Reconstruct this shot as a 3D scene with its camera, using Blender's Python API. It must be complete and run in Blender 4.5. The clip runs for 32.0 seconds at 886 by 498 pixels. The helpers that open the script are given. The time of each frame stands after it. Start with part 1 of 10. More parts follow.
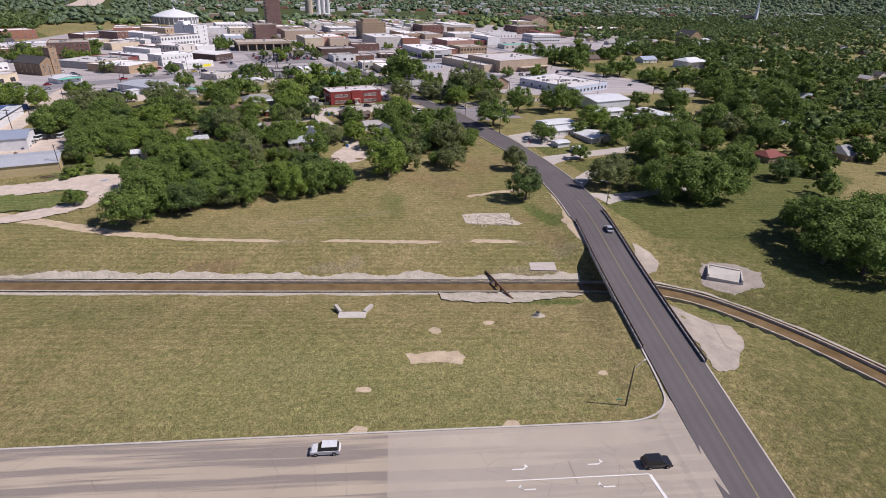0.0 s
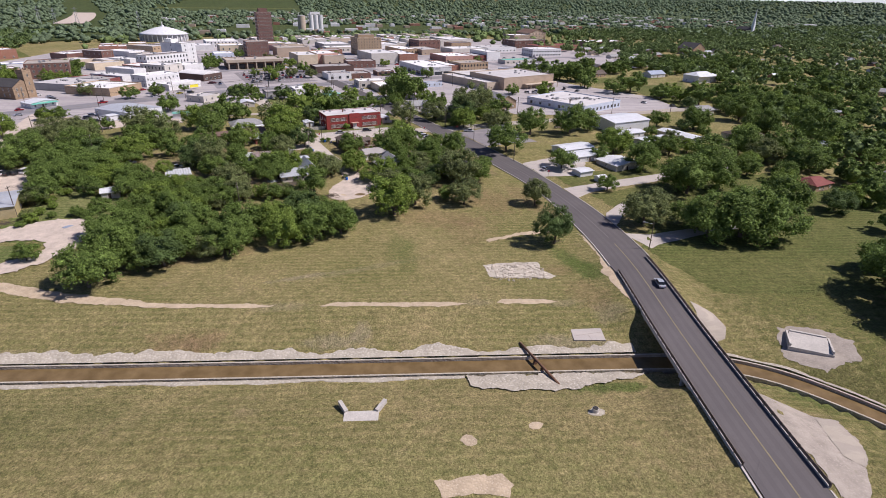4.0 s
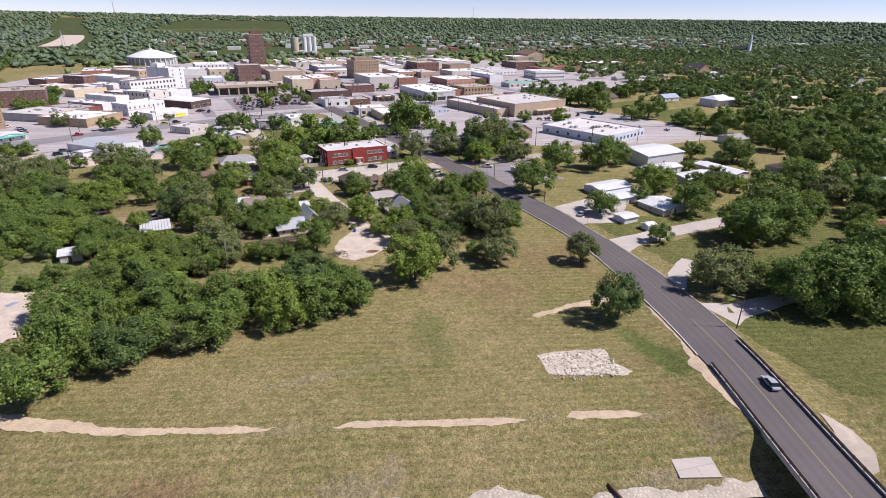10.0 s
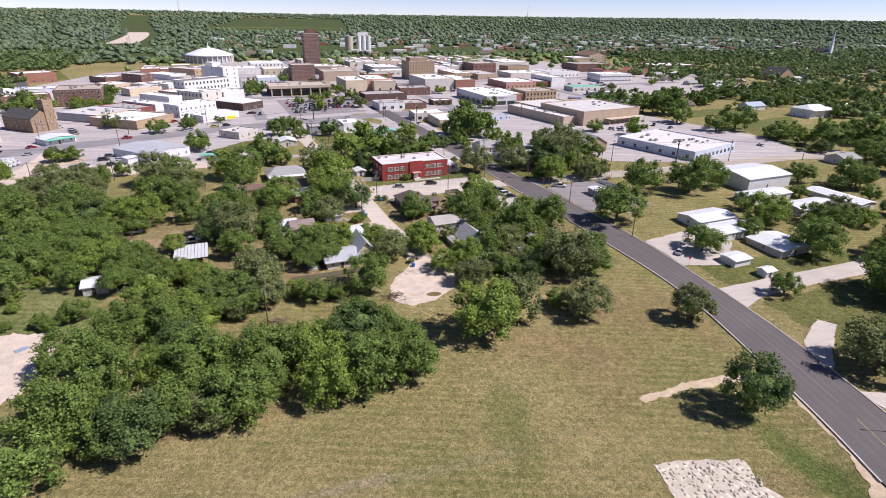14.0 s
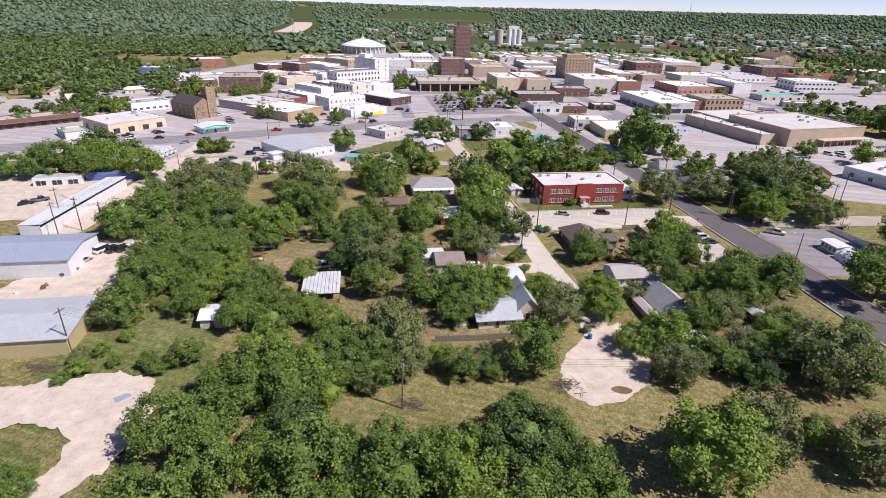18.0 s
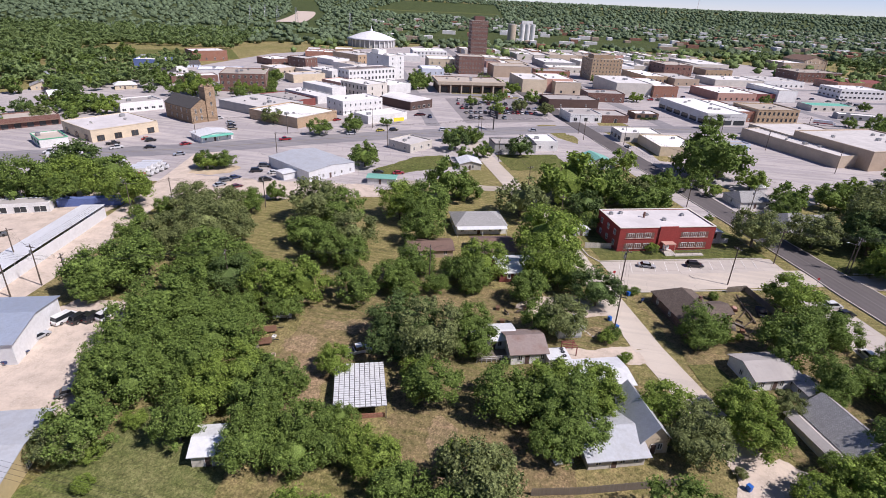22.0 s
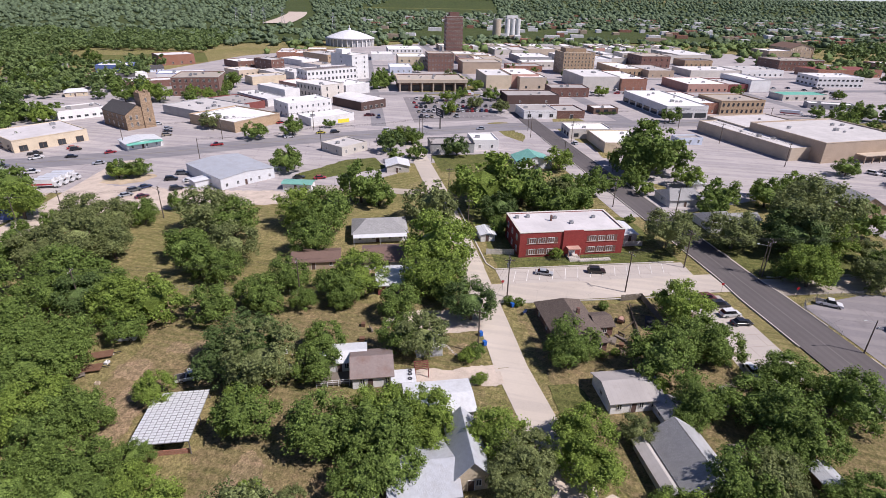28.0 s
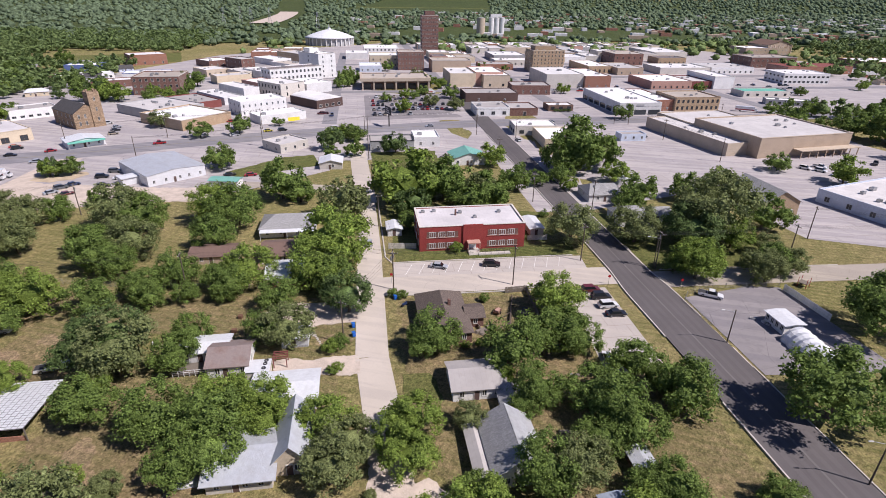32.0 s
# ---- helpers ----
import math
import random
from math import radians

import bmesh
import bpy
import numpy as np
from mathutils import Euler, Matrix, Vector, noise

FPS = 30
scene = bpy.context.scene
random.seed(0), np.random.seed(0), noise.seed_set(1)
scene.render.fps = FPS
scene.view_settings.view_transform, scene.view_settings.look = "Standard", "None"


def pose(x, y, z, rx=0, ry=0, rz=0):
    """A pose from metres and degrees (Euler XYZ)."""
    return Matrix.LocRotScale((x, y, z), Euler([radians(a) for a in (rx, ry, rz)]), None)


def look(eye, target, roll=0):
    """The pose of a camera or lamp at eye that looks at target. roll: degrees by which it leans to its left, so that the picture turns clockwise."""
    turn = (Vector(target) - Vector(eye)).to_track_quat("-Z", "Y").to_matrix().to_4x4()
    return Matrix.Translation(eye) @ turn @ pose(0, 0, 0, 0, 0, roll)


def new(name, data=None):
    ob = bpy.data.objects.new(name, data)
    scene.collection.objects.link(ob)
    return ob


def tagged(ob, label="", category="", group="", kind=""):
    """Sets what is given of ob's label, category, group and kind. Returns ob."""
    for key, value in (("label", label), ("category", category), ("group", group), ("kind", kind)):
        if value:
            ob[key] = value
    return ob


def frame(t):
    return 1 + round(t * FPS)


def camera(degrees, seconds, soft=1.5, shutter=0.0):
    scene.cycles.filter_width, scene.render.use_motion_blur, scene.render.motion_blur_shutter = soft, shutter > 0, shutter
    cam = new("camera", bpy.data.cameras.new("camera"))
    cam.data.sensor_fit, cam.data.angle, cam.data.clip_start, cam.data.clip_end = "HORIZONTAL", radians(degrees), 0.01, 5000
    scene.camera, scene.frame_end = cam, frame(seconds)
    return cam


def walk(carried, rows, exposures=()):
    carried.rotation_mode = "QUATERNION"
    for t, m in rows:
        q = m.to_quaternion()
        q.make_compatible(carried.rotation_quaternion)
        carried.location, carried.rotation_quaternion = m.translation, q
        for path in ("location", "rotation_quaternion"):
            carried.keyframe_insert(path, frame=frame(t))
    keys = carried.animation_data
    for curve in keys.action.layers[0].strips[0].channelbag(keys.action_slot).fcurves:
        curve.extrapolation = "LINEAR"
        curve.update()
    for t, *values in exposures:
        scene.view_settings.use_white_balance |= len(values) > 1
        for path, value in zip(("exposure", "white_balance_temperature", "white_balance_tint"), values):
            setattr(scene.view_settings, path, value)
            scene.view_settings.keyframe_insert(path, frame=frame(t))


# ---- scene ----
cam = camera(79.0, 32.0, soft=0.5)
PATH = [
    (0, (6.1, -1.116, 67.636), (6.556, 0.618, 66.75), 1.5),
    (3, (6.337, 21.057, 67.626), (6.811, 22.801, 66.769), 1.1),
    (5.5, (7.003, 37.567, 67.489), (7.491, 39.32, 66.659), 0.8),
    (6, (6.608, 40.435, 67.585), (7.102, 42.189, 66.762), 0.8),
    (9, (5.173, 57.978, 67.919), (5.681, 59.743, 67.128), 0.8),
    (11, (4.728, 71.2, 68.13), (5.242, 72.966, 67.344), 0.7),
    (12, (4.579, 78.497, 68.158), (5.086, 80.266, 67.374), 0.9),
    (12.8, (4.578, 84.339, 68.257), (5.075, 86.109, 67.47), 0.7),
    (13, (4.574, 85.868, 68.27), (5.033, 87.649, 67.483), 0.9),
    (13.6, (4.597, 90.71, 68.392), (5.042, 92.492, 67.602), 0.6),
    (14, (4.544, 94.169, 68.447), (4.897, 95.971, 67.653), 0.9),
    (14.5, (4.277, 98.685, 68.395), (4.494, 100.508, 67.6), 1.3),
    (15, (3.807, 103.528, 68.339), (3.853, 105.36, 67.537), 1.2),
    (15.5, (3.281, 108.834, 68.514), (3.25, 110.664, 67.707), 1.4),
    (17.5, (-1.804, 127.828, 67.353), (-1.902, 129.65, 66.533), 1.2),
    (18, (-4.026, 132.58, 67.352), (-4.122, 134.401, 66.531), 1.5),
    (19, (-8.502, 142.644, 67.698), (-8.595, 144.462, 66.869), 1.9),
    (21, (-17.792, 162.8, 67.754), (-17.873, 164.613, 66.913), 2.6),
    (22, (-22.406, 171.401, 68.204), (-22.49, 173.212, 67.359), 2.8),
    (23, (-25.324, 177.903, 68.387), (-25.427, 179.712, 67.541), 2.4),
    (23.5, (-20.836, 181.16, 68.839), (-20.934, 182.969, 67.992), 2.5),
    (24, (-17.669, 181.547, 68.978), (-17.772, 183.355, 68.128), 2.2),
    (25, (-11.192, 181.919, 69.11), (-11.3, 183.724, 68.256), 1.9),
    (27.5, (4.949, 182.251, 68.819), (4.84, 184.056, 67.964), 1.5),
    (28, (8.622, 182.121, 68.796), (8.513, 183.925, 67.941), 1.2),
    (30, (22.67, 181.651, 69.025), (22.559, 183.454, 68.167), 1.2),
    (32, (36.223, 181.665, 68.749), (36.112, 183.468, 67.892), 0.9),
]
walk(cam, [(t, look(eye, target, roll)) for t, eye, target, roll in PATH], [(0, 0.38, 6350, 20), (6, 0.52, 6350, 20), (12, 0.72, 6350, 20), (16, 0.75, 6350, 20), (20, 0.64, 6350, 20), (24, 0.55, 6350, 20), (32, 0.56, 6350, 20)])

# ---- daylight: clear noon sky, sun from the south-east ----
SUN_AZ, SUN_EL = radians(-20), radians(50)
sky_world = bpy.data.worlds.new("sky")
scene.world = sky_world
sky_world.use_nodes = True
wn = sky_world.node_tree
sky_tex = wn.nodes.new("ShaderNodeTexSky")
sky_tex.sky_type = "NISHITA"
sky_tex.sun_disc = False
sky_tex.sun_elevation = SUN_EL
sky_tex.sun_rotation = radians(90) - SUN_AZ
sky_tex.air_density, sky_tex.dust_density, sky_tex.ozone_density = 0.9, 0.1, 2.0
sky_tex.altitude = 3500
wn.nodes["Background"].inputs[1].default_value = 0.07
sky_tint = wn.nodes.new("ShaderNodeMix")
sky_tint.data_type, sky_tint.blend_type = "RGBA", "MULTIPLY"
sky_tint.inputs[0].default_value = 1.0
sky_tint.inputs[7].default_value = (1.0, 0.94, 1.05, 1)
wn.links.new(sky_tex.outputs[0], sky_tint.inputs[6])
wn.links.new(sky_tint.outputs[2], wn.nodes["Background"].inputs[0])
sun_data = bpy.data.lights.new("sun", "SUN")
sun_data.energy, sun_data.angle, sun_data.color = 3.85, radians(0.53), (1.0, 0.96, 0.9)
sun = new("sun", sun_data)
to_sun = Vector((math.cos(SUN_EL) * math.cos(SUN_AZ), math.cos(SUN_EL) * math.sin(SUN_AZ), math.sin(SUN_EL)))
sun.matrix_world = look(to_sun * 400, (0, 0, 0))

# ---- materials ----
class Nodes:
    """A small writer for node materials on world-sized object coordinates."""

    def __init__(self, name, rough=0.8, metal=0.0, spec=0.3):
        self.m = bpy.data.materials.new(name)
        self.m.use_nodes = True
        self.t = self.m.node_tree
        self.b = self.t.nodes["Principled BSDF"]
        self.b.inputs["Roughness"].default_value = rough
        self.b.inputs["Metallic"].default_value = metal
        self.b.inputs["Specular IOR Level"].default_value = spec
        self.co = self.t.nodes.new("ShaderNodeTexCoord").outputs["Object"]

    def put(self, out, sock):
        self.t.links.new(out, self.b.inputs[sock])

    def noise(self, scale, detail=4, rough=0.6, co=None):
        n = self.t.nodes.new("ShaderNodeTexNoise")
        n.inputs["Scale"].default_value, n.inputs["Detail"].default_value = scale, detail
        n.inputs["Roughness"].default_value = rough
        self.t.links.new(co or self.co, n.inputs["Vector"])
        return n.outputs["Fac"]

    def squash(self, sx, sy, sz, rz=0.0):
        n = self.t.nodes.new("ShaderNodeMapping")
        n.vector_type = "TEXTURE"
        n.inputs["Scale"].default_value = (1 / sx, 1 / sy, 1 / sz)
        n.inputs["Rotation"].default_value = (0, 0, radians(rz))
        self.t.links.new(self.co, n.inputs["Vector"])
        return n.outputs[0]

    def wave(self, scale, distort=0.0, direction="X", co=None):
        n = self.t.nodes.new("ShaderNodeTexWave")
        n.bands_direction = direction
        n.inputs["Scale"].default_value, n.inputs["Distortion"].default_value = scale, distort
        self.t.links.new(co or self.co, n.inputs["Vector"])
        return n.outputs["Fac"]

    def voronoi(self, scale, feature="F1", co=None):
        n = self.t.nodes.new("ShaderNodeTexVoronoi")
        n.feature = feature
        n.inputs["Scale"].default_value = scale
        self.t.links.new(co or self.co, n.inputs["Vector"])
        return n.outputs["Distance"]

    def ramp(self, fac, *stops):
        n = self.t.nodes.new("ShaderNodeValToRGB")
        e = n.color_ramp.elements
        while len(e) < len(stops):
            e.new(0.5)
        for el, (pos, c) in zip(e, stops):
            el.position, el.color = pos, (c, c, c, 1) if isinstance(c, (int, float)) else (*c, 1)
        self.t.links.new(fac, n.inputs[0])
        return n.outputs[0]

    def mix(self, fac, a, b, mode="MIX"):
        n = self.t.nodes.new("ShaderNodeMix")
        n.data_type, n.blend_type = "RGBA", mode
        for sock, v in ((n.inputs[0], fac), (n.inputs[6], a), (n.inputs[7], b)):
            if isinstance(v, (int, float)):
                sock.default_value = v
            elif isinstance(v, tuple):
                sock.default_value = (*v, 1)
            else:
                self.t.links.new(v, sock)
        return n.outputs[2]

    def math(self, op, a, b):
        n = self.t.nodes.new("ShaderNodeMath")
        n.operation = op
        for sock, v in ((n.inputs[0], a), (n.inputs[1], b)):
            if isinstance(v, (int, float)):
                sock.default_value = v
            else:
                self.t.links.new(v, sock)
        return n.outputs[0]

    def random(self):
        return self.t.nodes.new("ShaderNodeObjectInfo").outputs["Random"]

    def island(self):
        return self.t.nodes.new("ShaderNodeNewGeometry").outputs["Random Per Island"]

    def bump(self, height, strength, distance=0.05):
        n = self.t.nodes.new("ShaderNodeBump")
        n.inputs["Strength"].default_value, n.inputs["Distance"].default_value = strength, distance
        self.t.links.new(height, n.inputs["Height"])
        self.t.links.new(n.outputs[0], self.b.inputs["Normal"])

    def done(self, colour):
        if isinstance(colour, tuple):
            self.b.inputs["Base Color"].default_value = (*colour, 1)
        else:
            self.put(colour, "Base Color")
        return self.m


def tone(c, k):
    return tuple(min(1.0, v * k) for v in c)


def surface(name, c, rough=0.8, metal=0.0, grain=3.0, stain=0.25, depth=0.18, bump=0.15, spec=0.3):
    """A plain material with grain, larger stains and a slight difference from thing to thing."""
    n = Nodes(name, rough, metal, spec)
    a = n.mix(n.ramp(n.noise(grain, 5), (0.3, 0.0), (0.7, 1.0)), tone(c, 1 - depth), tone(c, 1 + depth * 0.6))
    a = n.mix(n.math("MULTIPLY", n.ramp(n.noise(stain, 6, 0.7), (0.45, 0.0), (0.75, 1.0)), 0.55), a, tone(c, 0.62))
    a = n.mix(1.0, a, n.ramp(n.random(), (0.0, 0.9), (1.0, 1.06)), "MULTIPLY")
    if bump:
        n.bump(n.noise(grain * 4, 3), bump)
    return n.done(a)


def soft_spot(n, x, y, rx, ry, turn=0.0):
    """A mask that fades out round a spot of ground, with an uneven rim."""
    mp = n.t.nodes.new("ShaderNodeMapping")
    mp.vector_type = "TEXTURE"
    mp.inputs["Location"].default_value, mp.inputs["Scale"].default_value = (x, y, 0), (rx, ry, 1e4)
    mp.inputs["Rotation"].default_value = (0, 0, radians(turn))
    n.t.links.new(n.co, mp.inputs["Vector"])
    ln = n.t.nodes.new("ShaderNodeVectorMath")
    ln.operation = "LENGTH"
    n.t.links.new(mp.outputs[0], ln.inputs[0])
    d = n.math("ADD", ln.outputs["Value"], n.math("MULTIPLY", n.math("SUBTRACT", n.noise(0.35, 7, 0.75), 0.5), 2.4))
    return n.ramp(d, (0.45, 1.0), (1.0, 0.0))


def make_grass(name, dry, green, bare, greener=0.5, spots=()):
    n = Nodes(name, 0.95, 0.0, 0.1)
    big, mid, fine = n.noise(0.018, 6, 0.65), n.noise(0.11, 6, 0.7), n.noise(1.3, 8, 0.75)
    a = n.mix(n.ramp(big, (0.4, 0.0), (0.6, 1.0)), tone(dry, 1.08), green)
    a = n.mix(n.math("MULTIPLY", n.ramp(mid, (greener - 0.12, 0.0), (greener + 0.2, 1.0)), 0.75), a, tone(green, 0.85))
    mow = n.wave(0.16, 2.5, "Y", n.squash(1, 1, 1, -12))
    a = n.mix(n.math("MULTIPLY", n.ramp(mow, (0.4, 0.0), (0.8, 1.0)), 0.42), a, tone(dry, 1.15))
    streak = n.noise(0.5, 5, 0.7, n.squash(0.22, 1.6, 1, -12))
    a = n.mix(n.math("MULTIPLY", n.ramp(streak, (0.52, 0.0), (0.72, 1.0)), 0.5), a, tone(dry, 1.25))
    a = n.mix(n.math("MULTIPLY", n.ramp(n.noise(0.06, 7, 0.72), (0.6, 0.0), (0.72, 1.0)), 0.75), a, bare)
    for x, y, rx, ry, turn, c, k in spots:
        a = n.mix(n.math("MULTIPLY", soft_spot(n, x, y, rx, ry, turn), k), a, c)
    patchy = n.noise(0.45, 7, 0.8)
    a = n.mix(n.ramp(patchy, (0.34, 0.0), (0.64, 1.0)), n.mix(1.0, a, (0.72, 0.8, 0.66), "MULTIPLY"), n.mix(1.0, a, (1.2, 1.14, 1.16), "MULTIPLY"))
    a = n.mix(n.ramp(fine, (0.3, 0.0), (0.66, 1.0)), n.mix(1.0, a, (0.52, 0.55, 0.5), "MULTIPLY"), n.mix(1.0, a, (1.22, 1.22, 1.15), "MULTIPLY"))
    a = n.mix(n.math("MULTIPLY", n.ramp(n.noise(3.4, 6, 0.85), (0.47, 0.0), (0.6, 1.0)), 0.5), a, tone(green, 0.42))
    a = n.mix(n.math("MULTIPLY", n.ramp(n.noise(4.6, 6, 0.85), (0.53, 0.0), (0.63, 1.0)), 0.5), a, tone(dry, 1.55))
    for size, lo, hi in ((3.4, 0.72, 1.24), (1.1, 0.9, 1.1)):
        v = n.t.nodes.new("ShaderNodeTexVoronoi")
        v.inputs["Scale"].default_value = size
        n.t.links.new(n.co, v.inputs["Vector"])
        a = n.mix(1.0, a, n.ramp(v.outputs["Color"], (0.15, lo), (0.85, hi)), "MULTIPLY")
    n.bump(n.noise(2.6, 7, 0.85), 0.9, 0.3)
    return n.done(a)


M = {}
GREEN, PALE, RUST = (0.085, 0.13, 0.03), (0.3, 0.25, 0.17), (0.27, 0.175, 0.11)
M["grass"] = make_grass("grass", (0.315, 0.25, 0.132), (0.2, 0.192, 0.074), (0.35, 0.26, 0.175), 0.52,
                        ((32, 172, 5, 12, -10, GREEN, 0.4), (80, 146, 5, 10, 15, GREEN, 0.8), (62, 101.5, 11, 2.6, -12, GREEN, 0.85), (-24, 138, 8, 5, -12, RUST, 0.6), (10, 130.5, 9, 3, -12, PALE, 0.8), (16, 132, 3, 4, -12, PALE, 0.8),
                         (50, 190, 22, 9, -25, RUST, 0.5), (70, 205, 20, 12, -60, RUST, 0.55), (-25, 176, 20, 3, 8, RUST, 0.6), (20, 160, 22, 2.0, 10, PALE, 0.35), (75, 125, 5, 5, 0, PALE, 0.6), (0, 86, 14, 6, -10, PALE, 0.3), (42, 70, 18, 5, -10, PALE, 0.3), (86, 200, 6, 22, 5, RUST, 0.5), (150, 75, 52, 48, 0, (0.1, 0.12, 0.032), 0.9), (128, 128, 30, 36, 0, (0.125, 0.138, 0.042), 0.8), (10, 78, 70, 22, -10, (0.285, 0.27, 0.115), 0.6), (10, 122.5, 60, 3.2, -12, PALE, 0.75), (62, 117.5, 12, 4, -12, PALE, 0.85), (-70, 144, 50, 3, -12, PALE, 0.6), (74, 133, 7, 9, 0, RUST, 0.45), (-18, 137, 6, 4, 10, RUST, 0.6), (4, 159, 11, 1.3, 8, PALE, 0.9), (45, 136, 5, 1.6, -10, PALE, 0.5), (66, 131, 6, 2, -10, PALE, 0.5), (-1, 145, 9, 2, -10, PALE, 0.5), (78, 152, 4, 14, 8, GREEN, 0.7), (-40, 115, 22, 8, -12, (0.14, 0.15, 0.055), 0.45), (72, 147, 6, 4, 0, RUST, 0.4), (120, 34, 58, 62, 0, (0.15, 0.148, 0.055), 0.92), (100, 90, 9, 4, -45, GREEN, 0.7), (112, 92, 14, 5, -50, (0.13, 0.125, 0.05), 0.7), (-22, 178, 26, 2.4, 10, RUST, 0.5), (56, 178, 9, 14, -10, RUST, 0.35), (34, 166, 4, 14, -14, GREEN, 0.3)))
M["lawn"] = make_grass("lawn", (0.175, 0.165, 0.068), (0.11, 0.135, 0.041), (0.22, 0.17, 0.1), 0.45)
M["weeds"] = make_grass("weeds", (0.22, 0.215, 0.1), (0.13, 0.17, 0.05), (0.27, 0.23, 0.14), 0.5)
M["bare_earth"] = make_grass("bare_earth", (0.36, 0.255, 0.175), (0.27, 0.215, 0.125), (0.43, 0.31, 0.225), 0.6)
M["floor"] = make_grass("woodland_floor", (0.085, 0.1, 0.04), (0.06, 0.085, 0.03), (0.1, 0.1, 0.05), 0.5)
M["yard"] = make_grass("yard", (0.29, 0.21, 0.13), (0.19, 0.18, 0.075), (0.38, 0.27, 0.18), 0.58)


def make_loose(name, c, speck, size, bump=0.6):
    n = Nodes(name, 0.95, 0.0, 0.15)
    a = n.mix(n.ramp(n.noise(0.35, 6, 0.7), (0.35, 0.0), (0.68, 1.0)), tone(c, 0.78), tone(c, 1.1))
    a = n.mix(n.ramp(n.voronoi(size), (0.05, 1.0), (0.4, 0.0)), a, speck)
    a = n.mix(n.math("MULTIPLY", n.ramp(n.noise(1.2, 7, 0.75), (0.55, 0.0), (0.75, 1.0)), 0.45), a, (0.17, 0.16, 0.08))
    n.bump(n.voronoi(size), bump, 0.15)
    return n.done(a)


M["dirt"] = make_loose("pale_dirt", (0.5, 0.395, 0.275), (0.58, 0.48, 0.36), 2.5, 0.3)
M["gravel"] = make_loose("white_gravel", (0.44, 0.39, 0.315), (0.6, 0.55, 0.47), 1.6)
M["washed"] = make_loose("washed_out_earth", (0.37, 0.32, 0.27), (0.43, 0.375, 0.32), 2.4, 0.3)
M["caliche"] = make_loose("packed_caliche", (0.55, 0.46, 0.385), (0.6, 0.52, 0.44), 3.0, 0.2)
M["rubble"] = make_loose("rubble", (0.5, 0.44, 0.36), (0.7, 0.65, 0.56), 0.9)


def make_paved(name, c, crack=0.5, patch=0.5, tyre=0.0, slab=0.0):
    n = Nodes(name, 0.88, 0.0, 0.25)
    a = n.mix(n.ramp(n.noise(0.05, 6, 0.7), (0.35, 0.0), (0.66, 1.0)), tone(c, 0.86), tone(c, 1.1))
    a = n.mix(n.math("MULTIPLY", n.ramp(n.noise(0.4, 6, 0.7), (0.5, 0.0), (0.75, 1.0)), patch), a, tone(c, 0.66))
    if tyre:
        a = n.mix(n.math("MULTIPLY", n.ramp(n.noise(1.0, 4, 0.6, n.squash(0.015, 0.42, 1, -9.3)), (0.46, 0.0), (0.54, 1.0)), tyre), a, (0.48 * c[0], 0.49 * c[1], 0.58 * c[2]))
    if slab:
        br = n.t.nodes.new("ShaderNodeTexBrick")
        n.t.links.new(n.squash(1, 1, 1, 12.25), br.inputs["Vector"])
        br.inputs["Scale"].default_value = slab
        br.inputs["Mortar Size"].default_value = 0.006
        br.inputs["Color1"].default_value = (1, 1, 1, 1)
        br.inputs["Color2"].default_value = (0.95, 0.95, 0.95, 1)
        br.inputs["Mortar"].default_value = (0.78, 0.76, 0.74, 1)
        a = n.mix(1.0, a, br.outputs["Color"], "MULTIPLY")
    a = n.mix(n.math("MULTIPLY", n.ramp(n.noise(9.0, 4), (0.35, 0.0), (0.7, 1.0)), 0.4), a, tone(c, 1.25))
    lines = n.ramp(n.voronoi(0.13, "DISTANCE_TO_EDGE"), (0.0, 1.0), (0.005, 0.0))
    a = n.mix(n.math("MULTIPLY", n.math("MULTIPLY", lines, n.ramp(n.noise(0.11, 3), (0.48, 0.0), (0.6, 1.0))), crack), a, tone(c, 0.3))
    n.bump(n.noise(14.0, 4), 0.25)
    return n.done(a)


M["asphalt"] = make_paved("asphalt", (0.112, 0.1, 0.099), 0.3, 0.35)
M["asphalt_worn_pale"] = make_paved("asphalt_wheel_track", (0.122, 0.109, 0.108), 0.2, 0.6)
M["asphalt_old"] = make_paved("asphalt_worn", (0.385, 0.325, 0.25), 0.7, 0.4, 1.0)
M["concrete"] = make_paved("concrete", (0.47, 0.42, 0.375), 0.5, 0.35, 0.15, 0.06)
M["concrete_street"] = make_paved("concrete_street", (0.39, 0.338, 0.275), 0.5, 0.45, 0.3)
M["lane"] = make_paved("dusty_lane_paving", (0.5, 0.44, 0.375), 0.5, 0.5, 0.2)
M["lot"] = make_paved("town_paving", (0.43, 0.39, 0.375), 0.8, 0.7, 0.45, 0.035)
M["lot_grey"] = make_paved("cracked_parking_lot", (0.25, 0.228, 0.226), 1.0, 1.0, 0.35)
M["highway"] = make_paved("highway_asphalt", (0.25, 0.237, 0.242), 0.4, 0.4, 0.4)
M["seam"] = make_paved("worn_asphalt_seam", (0.148, 0.135, 0.131), 0.3, 0.8)
M["kerb"] = surface("kerb_concrete", (0.52, 0.48, 0.43), 0.9)
M["white_line"] = surface("road_paint_white", (0.72, 0.7, 0.67), 0.7, grain=6)
M["yellow_line"] = surface("road_paint_yellow", (0.27, 0.225, 0.135), 0.7, grain=6)


